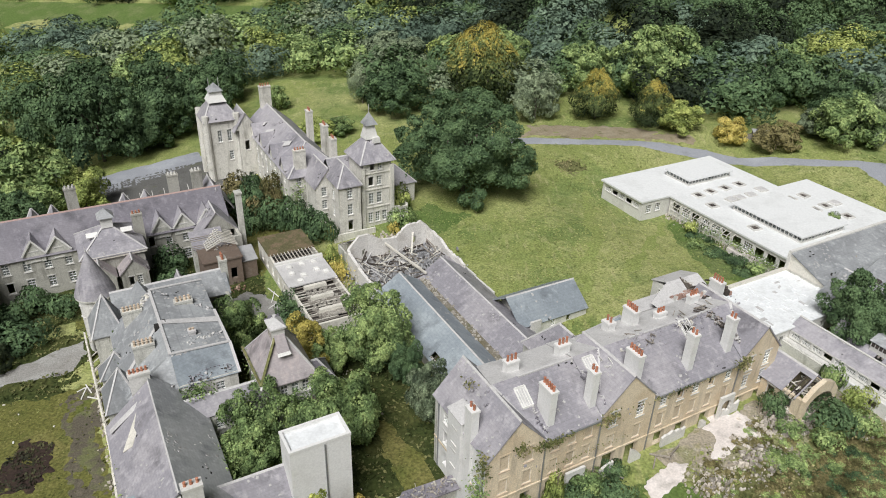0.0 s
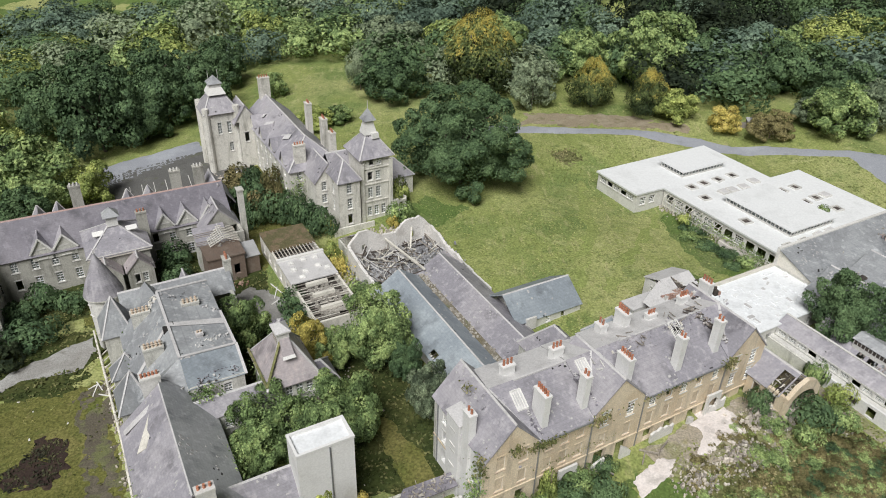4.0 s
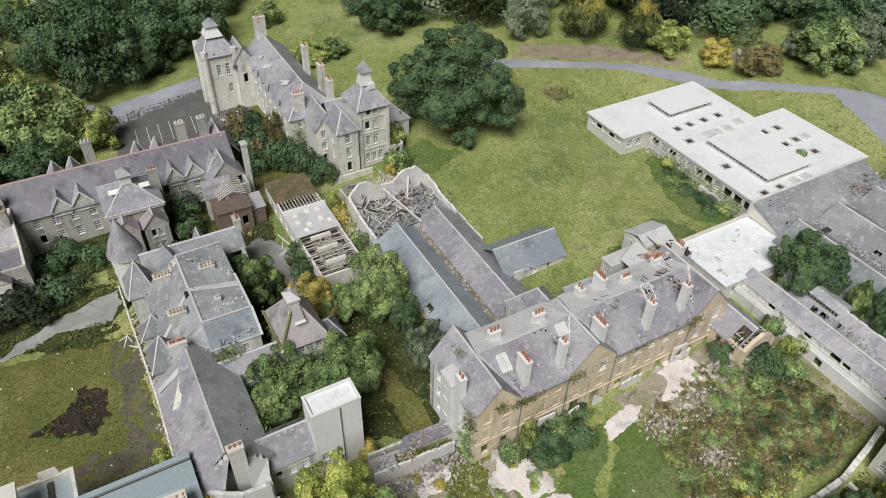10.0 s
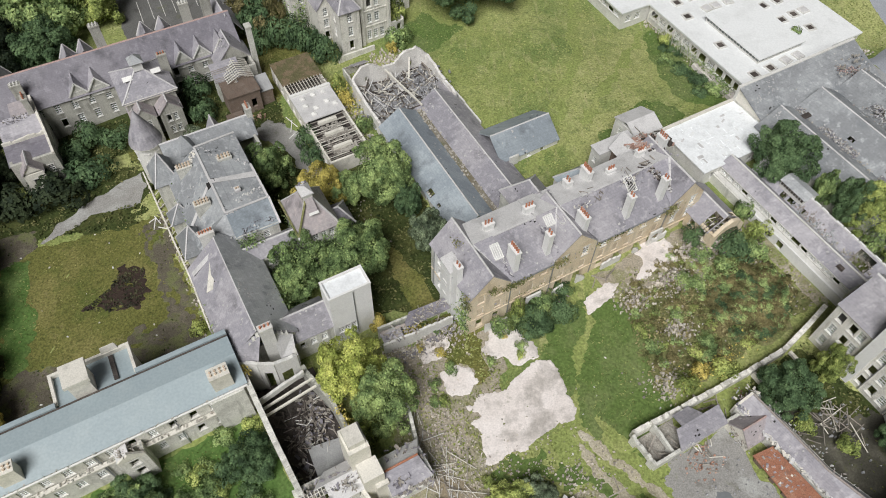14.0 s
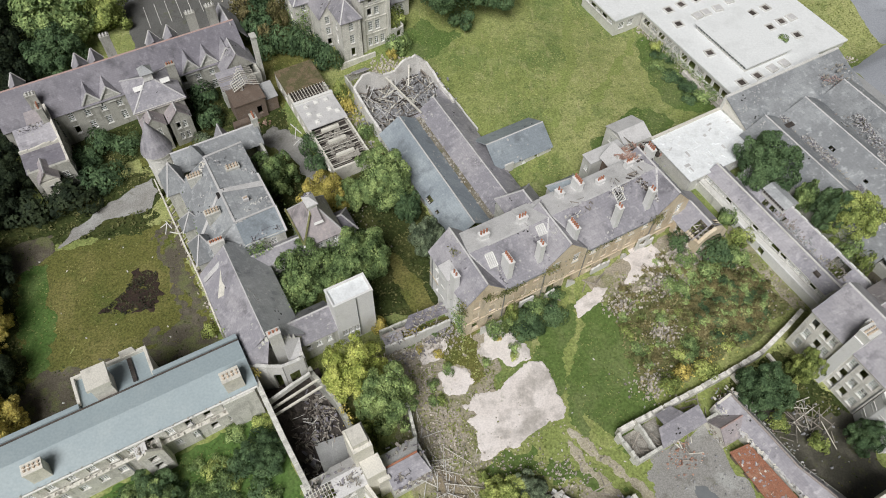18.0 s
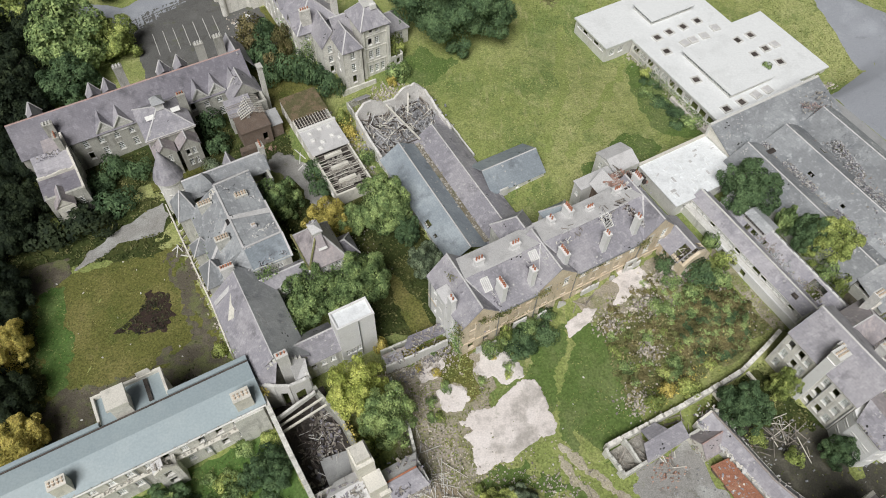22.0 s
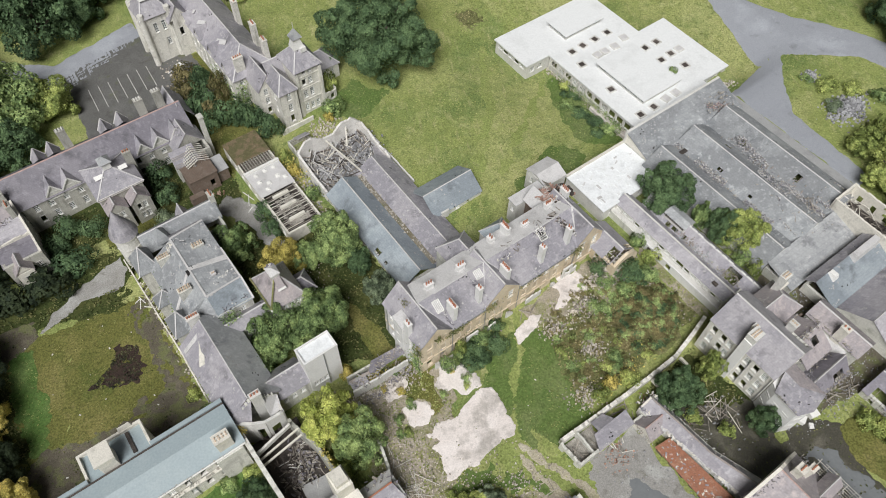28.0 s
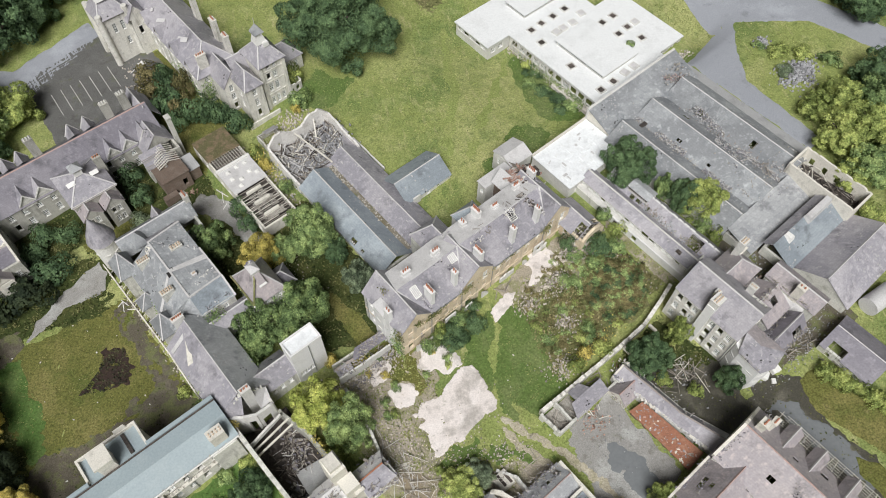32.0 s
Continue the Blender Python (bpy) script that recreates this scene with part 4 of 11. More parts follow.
patch("burnt_patch", [(-20.6, 75.7), (-17, 73.5), (-12.3, 72.2), (-10.6, 75), (-9.6, 78.8), (-13.4, 81), (-15.4, 78)], DARK_SOIL, "dark scorched patch on the lawn", "burnt ground", 0.6, 1.8, 0.08, 0.14, seed=14)
patch("inner_yard", [(12, 96), (20, 100), (24, 94), (24, 80), (20.5, 82), (20, 90), (16.6, 96)], GRAVEL, "grey gravel yard behind the cross range", "yard", 0.8, 0.8, 0.06, seed=15)
patch("car_park", [(4, 158), (26, 160), (33, 156), (33, 130), (26, 129), (2, 130)], OLD_TAR, "old asphalt car park with faded lines", "car park", 1.2, 0.5, 0.05, seed=16)
patch("road", [(-60, 205), (-22, 190), (4, 163), (26, 166), (26, 159), (4, 152), (-28, 182), (-60, 195)], ASPHALT, "narrow grey drive past the trees", "road", 1.5, 0.5, 0.05, seed=17)
patch("road", [(78, 138), (95, 126.5), (111, 114.5), (126, 102), (137, 91.5), (146, 80), (140, 62), (138, 56), (125.5, 54), (125, 38), (124.8, 20), (129, 20), (131, 41), (138, 50), (144, 55), (157, 43), (161, 24), (172, 10), (178, 14), (168, 30), (164, 47), (156, 62), (150, 78), (138, 96), (127, 106), (111, 118.5), (96, 130.5), (80, 142)], ASPHALT, "broad grey asphalt drive round the grounds", "road", 1.2, 0.4, 0.06, seed=18)
patch("verge", [(96, 132), (100, 137), (117, 126), (130, 110), (127, 108), (111, 120)], EARTH, "bare brown verge beside the drive", "verge", 1.0, 1.5, 0.04, 0.15, seed=19)
patch("worn_grass", [(90.8, 104), (92.4, 103), (81, 84), (71, 75), (61, 67), (54, 61), (52.6, 62.4), (59.4, 68.6), (69, 77), (79, 85.4)], TRODDEN, "trodden greener line across the meadow", "grass", 0.9, 1.3, 0.03, 0.16, seed=24)
patch("worn_grass", [(97, 86.6), (98, 85.4), (80.8, 74), (70.4, 67.4), (69.4, 68.8), (79.6, 75.4)], TRODDEN, "trodden greener line across the meadow", "grass", 0.9, 1.3, 0.03, 0.16, seed=25)
patch("scrub", [(91, 117), (98, 113), (97, 109), (91, 110)], BRAMBLE, "brown dead stalks in the meadow", "scrub", 1.0, 1.6, 0.03, 0.2, seed=26)
patch("path", [(77.4, 18), (79.6, 18), (79.6, 37), (78.0, 36), (77.6, 28)], STONY, "narrow stony path along the white wall", "path", 0.7, 0.4, 0.08, 0.05, seed=27)
patch("worn_grass", [(66, 58), (84, 59), (90, 64), (84, 68), (70, 64)], LUSH, "trampled green grass by the link block", "grass", 1.2, 1.5, 0.04, seed=20)
for k in range(7):
    b = Solid()
    b.box(-0.06, 0.06, -4.0, 4.0, 0.0, 0.012)
    u, v = 7.6 + 2.4 * k, 145.4 - 0.2 * k
    lone("parking_line", b, RENDERED, u, v, terrain(u, v) + 0.1, "faded white parking bay line on asphalt", "road marking", "parking bay lines", -4)
for q in ([(-70, 318), (-14, 296), (30, 276), (66, 262), (92, 254), (94, 282), (40, 326), (8, 352), (-16, 372), (-70, 390)], [(12, 362), (48, 330), (80, 307), (94, 318), (60, 378), (20, 398)], [(154, 176), (162, 172), (176, 186), (166, 202), (152, 190)]):
    patch("field", q, LUSH, "bright green grazed field beyond the woods", "field", 8.0, 1.5, 0.6, seed=28)

# ---- buildings ----
ORIGIN = {}


def building(name, u, v, label, category="building", zb=None, group=""):
    z = terrain(u, v) if zb is None else zb
    ob = thing(name, u, v, z, label, category, group)
    ORIGIN[ob.name] = (u, v, z)
    return ob


def lay(ob, u=None, v=None):
    """Parts of the building follow at the corner u, v, with heights over the datum."""
    u0, v0, z0 = ORIGIN[ob.name]
    block((u0 if u is None else u) - u0, (v0 if v is None else v) - v0, -z0)


def shell(ob, u0, u1, v0, v1, eave, mat, rows=None, **kw):
    lay(ob, u0, v0)
    low = min(terrain(a, b) for a in (u0, u1) for b in (v0, v1)) - 1.0
    walls(ob, u1 - u0, v1 - v0, eave, mat, rows, low=low, **kw)


def pitched(ob, u0, u1, v0, v1, eave, ridge, mat, axis="u", **kw):
    lay(ob, u0, v0)
    gable_roof(ob, u1 - u0, v1 - v0, eave, ridge - eave, mat, axis, **kw)


def stack(ob, u, v, z0, z1, w=0.9, d=1.6, pots=3, mat=RENDERED, along="y", pot_h=0.75, pot_mat=None):
    lay(ob, 0, 0)
    return chimney(ob, u, v, z0, z1, w, d, pots, mat, along, pot_h, pot_mat)


def slope(ob, quad, mat, thick=0.16, name="roof_slope", label=""):
    """A roof slope by its four corners (u, v, height), counter-clockwise from above."""
    lay(ob, 0, 0)
    b = Solid()
    b.slab(quad, thick)
    if mat in (SLATE, SLATE_PALE, SLATE_BLUE, SLATE_WASHED):
        weather(ob, quad)
    return part(name, b, mat, ob, label)


def solid_part(ob, name, mat, boxes, label="", taper=0.0):
    lay(ob, 0, 0)
    for q in boxes:
        b = Solid()
        b.box(*q, taper)
        p = part(name, b, mat, ob, label)
    return p


def litter(ob, name, solid, mat):
    """Loose bits too small to pick apart, as one part."""
    p = part(name, solid, mat, ob)
    return tagged(p, kind="stuff")


def jagged_wall(ob, pts, thick, base, mat, seed=1, name="wall", step=0.5, rough=0.5, opens=()):
    """A ruined wall along u, v points with tops (u, v, top); its crest is broken. opens: (leg, s0, s1, za, zb)."""
    lay(ob, 0, 0)
    rnd = random.Random(seed)
    for leg in range(len(pts) - 1):
        (ua, va, ta), (ub, vb, tb) = pts[leg], pts[leg + 1]
        a, c = Vector((ua, va, 0)), Vector((ub, vb, 0))
        L = (c - a).length
        d = (c - a) / L
        s = Vector((-d.y, d.x, 0)) * thick / 2
        b = Solid()
        k = max(1, int(L / step))
        crest = [ta + (tb - ta) * i / k + rough * (0.9 * noise.noise((i * step * 0.45, seed * 3.7, leg * 9.0)) + rnd.uniform(-0.35, 0.2)) for i in range(k + 1)]
        for i in range(k):
            s0, s1 = L * i / k, L * (i + 1) / k
            t, t2 = crest[i], crest[i + 1]
            if rnd.random() < 0.12:
                t -= 0.6 * rough
                t2 -= 0.5 * rough
            spans = [(base, None)]
            for o in opens:
                if o[0] == leg and o[1] < (s0 + s1) / 2 < o[2]:
                    spans = [(base, o[3]), (o[4], None)]
            for z0, z1 in spans:
                e0, e1 = (t, t2) if z1 is None else (z1, z1)
                if min(e0, e1) <= z0:
                    continue
                p, q = a + d * s0, a + d * s1
                lo, h0, h1 = Vector((0, 0, z0)), Vector((0, 0, e0)), Vector((0, 0, e1))
                b.hull8([p - s + lo, q - s + lo, q + s + lo, p + s + lo, p - s + h0, q - s + h1, q + s + h1, p + s + h0])
        part(name, b.mesh(name, mat, True), None, ob)


def beams(ob, name, mat, u0, u1, v0, v1, z, n_, length=(2, 5), size=0.18, seed=1, lean=0.35):
    """Fallen beams, each a part, lying about on the debris."""
    rnd = random.Random(seed)
    lay(ob, 0, 0)
    for _ in range(n_):
        u, v, a, L = rnd.uniform(u0, u1), rnd.uniform(v0, v1), rnd.uniform(0, math.pi), rnd.uniform(*length)
        e = rnd.uniform(-lean, lean)
        d = Vector((math.cos(a) * math.cos(e), math.sin(a) * math.cos(e), math.sin(e))) * L / 2
        c = Vector((u, v, z + abs(d.z) + rnd.uniform(0.05, 0.5)))
        p, q = c - d, c + d
        for w in (p, q):
            w.x, w.y = max(u0, min(u1, w.x)), max(v0, min(v1, w.y))
        if (p - q).length < 0.6:
            continue
        b = Solid()
        b.beam(p, q, size * rnd.uniform(0.6, 1.3))
        part(name, b, mat, ob)


def torn(ob, p, q, n_, spread, mats, seed, size=(0.08, 0.3), lift=0.1, name="slate_debris"):
    """Torn slates, battens and plaster lying along a line on a roof; one heap to a material."""
    r = random.Random(seed)
    lay(ob, 0, 0)
    p, q = Vector(p), Vector(q)
    d = (q - p).normalized()
    side = Vector((0, 0, 1)).cross(d)
    for k, mat in enumerate(mats):
        b = Solid()
        for _ in range(n_):
            c = p.lerp(q, r.random()) + side * r.gauss(0, spread) + Vector((0, 0, r.uniform(0, lift)))
            a, w = r.uniform(0, math.pi), r.uniform(*size)
            e = Vector((math.cos(a), math.sin(a), r.uniform(-0.4, 0.4))) * w
            f = e.cross(Vector((0, 0, 1))).normalized() * w * r.uniform(0.12, 0.6)
            t = Vector((0, 0, r.uniform(0.04, 0.09)))
            b.hull8([c - e - f - t, c + e - f - t, c + e + f - t, c - e + f - t, c - e - f + t, c + e - f + t, c + e + f + t, c - e + f + t])
        litter(ob, name, b, mat)


# the long three-storey front range
Y = building("hospital_range", 29.5, 41.5, "three-storey buff sandstone hospital range with tall chimneys", "hospital building")
SAND = dict(mats={"front": SANDSTONE, "right": SANDSTONE}, thick=0.55)
two = (1.1, 1.95)
shell(Y, 29.5, 36.3, 41.5, 52.8, 11.3, STONE, {
    "front": [(5.7, [1.9, 4.9], *two, "boarded"), (8.9, [1.9, 4.9], 1.15, 2.1, "boarded"), (2.2, [2.0, 4.9], 1.3, 2.2, "hole")],
    "left": [(5.6, [2.4, 9.2], 0.9, 1.8), (8.6, [2.4], 0.9, 1.6), (2.4, [2.5, 8.5], 1.0, 2.0, "hole")]}, mats={"front": SANDSTONE, "left": WHITE_RENDER}, thick=0.55, seed=3)
pitched(Y, 29.5, 36.3, 41.5, 52.8, 11.3, 15.1, SLATE, "v", ends=(SANDSTONE, STONE), over=0.35)
shell(Y, 36.3, 43.6, 41.5, 51.8, 11.3, STONE, {"front": [(5.7, [1.5, 3.7, 5.9], *two, "boarded"), (8.8, [1.5, 3.7, 5.9], *two, "boarded"), (1.9, [1.7, 5.2], 1.9, 2.7, "hole"), (1.9, [3.5], 1.0, 2.3, "hole")]}, mats={"front": SANDSTONE}, thick=0.55, seed=5, skip=("left", "right"))
shell(Y, 43.6, 51.5, 41.5, 51.8, 11.3, STONE, {"front": [(5.7, [2.0, 5.9], *two, "boarded"), (8.9, [2.0, 5.9], 1.15, 2.1), (2.2, [2.2, 5.6], 1.9, 2.6, "hole")]}, mats={"front": SANDSTONE}, thick=0.55, seed=6, skip=("left", "right"))
shell(Y, 51.5, 65.2, 41.5, 51.8, 11.3, STONE, {"front": [(5.9, [1.5, 4.2, 6.6, 9.2, 12.0], *two, "boarded"), (8.8, [1.5, 4.2, 6.6, 9.2, 12.0], *two), (2.9, [2.0, 5.4, 9.4, 12.2], 1.7, 2.3, "hole")]}, mats={"front": SANDSTONE}, thick=0.55, seed=7, skip=("left", "right"))
shell(Y, 65.2, 72.0, 41.5, 52.4, 11.3, STONE, {
    "front": [(6.2, [1.9, 4.9], *two), (8.9, [1.9, 4.9], 1.15, 2.1), (3.2, [1.9, 4.9], 1.3, 2.0, "hole")], "right": [(6.2, [3, 7], *two), (8.9, [3, 7], 1.0, 1.8)]}, **SAND, seed=8)
# slate slopes to the front, pale lead flats behind the ridge
for a, c, hs in ((36.3, 43.6, ()), (51.5, 65.2, ())):
    slope(Y, [(a, 41.15, 11.1), (c, 41.15, 11.1), (c, 47.3, 15.0), (a, 47.3, 15.0)], SLATE)
    slope(Y, [(a, 47.3, 15.02), (c, 47.3, 15.02), (c, 52.0, 13.7), (a, 52.0, 13.7)], LEAD, 0.2, "lead_flat", "pale lead-covered flat roof")
    solid_part(Y, "ridge", LEAD, [(a, c, 47.18, 47.42, 14.95, 15.12)])
for a, c, top in ((43.6, 51.5, 15.3), (65.2, 72.0, 15.1)):
    pitched(Y, a, c, 41.5, 50.2 if a < 60 else 52.4, 11.3, top, SLATE, "v", ends=(SANDSTONE, STONE), over=0.3)
slope(Y, [(43.6, 50.3, 13.9), (51.5, 50.3, 13.9), (51.5, 52.0, 13.5), (43.6, 52.0, 13.5)], LEAD, 0.2, "lead_flat")
# the main slopes run on to the valleys of the cross gables
def valley(a, apex, back):
    lay(Y, 0, 0)
    b = Solid()
    t = [(a, 41.15, 11.16), (a, 47.3, 15.05), (apex, 47.3, 15.05)]
    b.prism(t if apex < a else t[::-1], (0, 0, 0.06))
    part("roof_slope", b, SLATE, Y)
    b = Solid()
    t = [(a, 47.3, 15.08), (a, 52.0, 13.76), (back, 52.0, 13.76), (apex, 47.3, 15.08)]
    b.prism(t if apex < a else t[::-1], (0, 0, 0.06))
    part("lead_flat", b, LEAD, Y)
    b = Solid()
    b.beam((a, 41.3, 11.25), (apex, 47.3, 15.14), 0.34, 0.06)
    part("valley_lead", b, LEAD, Y)


for a, apex, back in ((36.3, 33.0, 34.1), (43.6, 47.3, 46.4), (51.5, 47.8, 48.8), (65.2, 68.4, 67.4)):
    valley(a, apex, back)
# string courses and eaves
solid_part(Y, "string_course", SANDSTONE, [(29.3, 72.1, 41.36, 41.49, 5.0, 5.22)], "projecting sandstone band")
solid_part(Y, "string_course", SANDSTONE, [(29.42, 29.5, 41.6, 52.8, 5.0, 5.22)])
for a, c in ((36.4, 43.5), (51.6, 65.1)):
    solid_part(Y, "gutter", METAL, [(a, c, 40.98, 41.14, 10.95, 11.1)])
for u in (36.35, 43.7, 51.45, 65.1):
    solid_part(Y, "downpipe", METAL, [(u - 0.06, u + 0.06, 41.36, 41.48, 2.4, 11.0)])
for v in (42.3, 51.8):
    solid_part(Y, "downpipe", METAL, [(29.34, 29.46, v - 0.06, v + 0.06, 1.2, 11.2)])
# the rendered bay on the end wall, with its own chimney
solid_part(Y, "bay", WHITE_RENDER, [(28.9, 29.49, 46.2, 48.9, 0.5, 12.4)], "white rendered projecting bay")
lay(Y, 0, 0)
for z in (5.4, 8.6):
    window(Y, 28.9, 47.5, z, 0.9, 2.0, 270)
slope(Y, [(28.8, 46.0, 12.42), (31.2, 46.0, 12.9), (31.2, 49.1, 12.9), (28.8, 49.1, 12.42)], LEAD, 0.12, "bay_roof")
solid_part(Y, "bay_head", RENDERED, [(29.5, 31.0, 46.25, 48.85, 11.2, 12.5)])
stack(Y, 29.6, 45.3, 1.0, 15.0, 0.9, 1.3, 2, pot_h=0.6, mat=WHITE_RENDER)
for u, v, top, d, n_ in ((37.4, 43.3, 16.3, 2.1, 5), (43.0, 43.0, 16.6, 1.1, 2), (49.3, 43.6, 16.5, 2.1, 5), (57.3, 42.9, 16.8, 1.1, 2), (63.9, 43.2, 16.8, 1.1, 2)):
    stack(Y, u, v, 11.0, top, 0.85, d, n_, pot_h=0.65, mat=WHITE_RENDER)
stack(Y, 36.6, 49.0, 13.4, 16.0, 1.6, 0.85, 3, along="x", mat=WHITE_RENDER)
stack(Y, 43.4, 48.9, 13.4, 16.0, 1.6, 0.85, 3, along="x", mat=WHITE_RENDER)
stack(Y, 55.0, 50.6, 12.0, 16.2, 0.9, 2.0, 5, mat=WHITE_RENDER)
stack(Y, 51.6, 50.6, 10.0, 15.4, 1.1, 1.2, 2, mat=WHITE_RENDER)
stack(Y, 58.9, 49.6, 13.0, 15.2, 1.4, 0.8, 3, along="x", pot_h=0.6, mat=WHITE_RENDER)
stack(Y, 65.2, 50.4, 13.0, 15.4, 1.4, 0.8, 3, along="x", mat=WHITE_RENDER)
stack(Y, 69.6, 50.6, 12.0, 16.2, 0.9, 1.8, 4, mat=WHITE_RENDER)
# skylights
def skylight(ob, c, along, up, w, h, bars=3, torn_=0.0):
    """A framed roof light lying on a slope: c its centre, along and up its directions."""
    lay(ob, 0, 0)
    c, e, f = Vector(c), Vector(along).normalized(), Vector(up).normalized()
    n_ = e.cross(f)
    b = Solid()
    for p, q in (((-w, -h), (w, -h)), ((-w, h), (w, h)), ((-w, -h), (-w, h)), ((w, -h), (w, h))):
        b.beam(c + e * p[0] / 2 + f * p[1] / 2 + n_ * 0.08, c + e * q[0] / 2 + f * q[1] / 2 + n_ * 0.08, 0.14, 0.2)
    fr = part("skylight", b, WHITE_PAINT, ob, "white framed broken skylight")
    for k in range(bars):
        x = (k + 1) / (bars + 1) - 0.5
        b = Solid()
        b.beam(c + e * w * x - f * h * 0.48 + n_ * 0.1, c + e * w * x + f * h * (0.48 - torn_ * (k % 2)) + n_ * 0.1, 0.07, 0.07)
        part("glazing_bar", b, WHITE_PAINT, fr, at=Matrix())
    b = Solid()
    b.slab([c - e * w * 0.47 - f * h * 0.47 + n_ * 0.06, c + e * w * 0.47 - f * h * 0.47 + n_ * 0.06, c + e * w * 0.47 + f * h * 0.47 + n_ * 0.06, c - e * w * 0.47 + f * h * 0.47 + n_ * 0.06], 0.03)
    # without glass, a near-black panel imitates the unlit space below
    part("pane", b, LEAD if bars < 4 else GAP, fr, "clouded glass" if bars < 4 else "dark panel standing for the gap where glass is gone", at=Matrix())


skylight(Y, (35.9, 45.4, 13.86), (1, 0, 0), (0, 1, 0.634), 1.3, 2.2)
skylight(Y, (45.3, 46.2, 14.42), (1, 0, 0), (0, 1, 0.634), 1.4, 1.6)
skylight(Y, (60.1, 46.2, 14.34), (1, 0, 0), (0, 1, 0.634), 1.5, 2.4, 5, 0.5)
torn(Y, (49.6, 46.6, 14.5), (52.6, 46.0, 14.3), 14, 0.3, (SLATE_DARK, CREAM, LEAD), 331, (0.06, 0.3))
torn(Y, (58.2, 46.9, 14.9), (61.4, 46.7, 14.8), 16, 0.5, (SLATE_DARK, LEAD, CREAM), 332, (0.05, 0.24), 0.05)
torn(Y, (36.2, 44.4, 13.3), (36.5, 41.6, 11.5), 14, 0.25, (SLATE_DARK, LEAD), 333, (0.05, 0.18))
torn(Y, (43.4, 46.4, 14.5), (45.0, 42.0, 12.0), 24, 0.3, (LEAD, SLATE_DARK), 334, (0.06, 0.25))
torn(Y, (64.4, 47.0, 15.0), (66.2, 43.0, 12.6), 40, 0.4, (TIMBER_DARK, LEAD, RIDGE_TILE), 335, (0.06, 0.3))
# hipped rear wings
shell(Y, 44.2, 50.6, 51.9, 57.0, 10.6, STONE, {"right": [(8.0, [2.5], 1.0, 1.6)]})
pitched(Y, 44.2, 50.6, 51.9, 57.0, 10.6, 13.9, SLATE, "v", hip=(0.0, 2.6), ends=(None, None), over=0.25)
shell(Y, 53.3, 58.6, 51.9, 55.4, 10.4, RENDERED, {"left": [(6.0, [1.7], 0.9, 1.6)]})
pitched(Y, 53.3, 58.6, 51.9, 55.4, 10.4, 13.2, SLATE_BLUE, "v", hip=(0.0, 2.2), ends=(None, None), over=0.2)
# the burnt rear corner: brick gable laid open
shell(Y, 65.5, 71.5, 52.5, 56.2, 10.5, BRICK_RED, {"back": [(7.0, [2, 4], 1.0, 1.8)]}, broken=1.0)
lay(Y, 65.5, 52.5)
_b = Solid()
_b.prism([(0, 0.3, 10.5), (6, 0.3, 10.5), (3.2, 0.3, 14.0)], (0, 0.45, 0))
part("gable", _b, BRICK_RED, Y, "bare red brick gable laid open by fire")
slope(Y, [(64.6, 52.6, 10.7), (66.9, 52.6, 13.6), (66.9, 56.3, 13.6), (64.6, 56.3, 10.7)][::1], LEAD)
lay(Y, 0, 0)
for k in range(7):
    _b = Solid()
    _b.beam((68.7, 52.9 + 0.5 * k, 14.0), (71.6, 52.9 + 0.5 * k, 10.6), 0.09, 0.16)
    part("rafter", _b, TIMBER, Y)
beams(Y, "fallen_rafter", TIMBER, 66.0, 71.2, 52.9, 56.0, 9.4, 10, (1.5, 3.5), 0.14, 4)
BRICK_DUST = material("pale_brick_debris", (0.42, 0.27, 0.22), 0.95, (((0.55, 0.47, 0.43), 0.9, 0.5, 0.7), ((0.16, 0.10, 0.08), 0.7, 0.56, 0.8)), 0.25, 5.0, 0.4, 6.0, spread=0.2)
rq = random.Random(61)
for mat_, n_, su, sv, cu, cv in ((BRICK_DUST, 260, 1.5, 1.3, 68.6, 53.6), (RENDERED, 60, 1.8, 1.5, 68.8, 53.2), (TIMBER_DARK, 60, 1.2, 0.8, 70.2, 51.2)):
    b = Solid()
    for _ in range(n_):
        x, y = min(71.6, max(66.2, rq.gauss(cu, su))), min(56.2, max(49.6, rq.gauss(cv, sv)))
        z = 14.35 - 0.75 * max(0.0, y - 51.6)
        w = rq.uniform(0.12, 0.38)
        b.box(x - w, x + w, y - w * 0.7, y + w * 0.7, z - 0.5, z + rq.uniform(0.0, 0.4), 0.06)
    litter(Y, "brick_debris", b, mat_)
solid_part(Y, "debris_bed", BRICK_DUST, [(66.6, 71.6, 52.6, 56.1, 9.0, 11.6)], "heaped brick debris in the burnt corner", 0.4)
beams(Y, "charred_beam", TIMBER_DARK, 67.6, 71.4, 49.8, 53.0, 14.2, 12, (1.0, 2.6), 0.15, 62)
beams(Y, "fallen_batten", CREAM, 67.6, 71.4, 50.4, 54.4, 13.6, 8, (0.8, 2.2), 0.1, 63)
# low white-walled offices behind
R1 = building("rear_offices", 63.2, 56.3, "low rendered offices with pale sheeted flat roofs", "building")
shell(R1, 63.2, 70.5, 56.3, 58.6, 9.6, RENDERED, {"left": [(7.0, [1.2], 0.8, 1.3)]}, seed=11)
solid_part(R1, "roof", LEAD, [(63.0, 70.7, 56.25, 58.8, 9.6, 9.8)])
shell(R1, 71.3, 76.8, 56.8, 62.6, 9.2, RENDERED, {"left": [(6.6, [1.6, 3.2, 4.6], 0.7, 1.6)], "back": [(6.4, [1.5, 3.8], 0.8, 1.4)]}, seed=12)
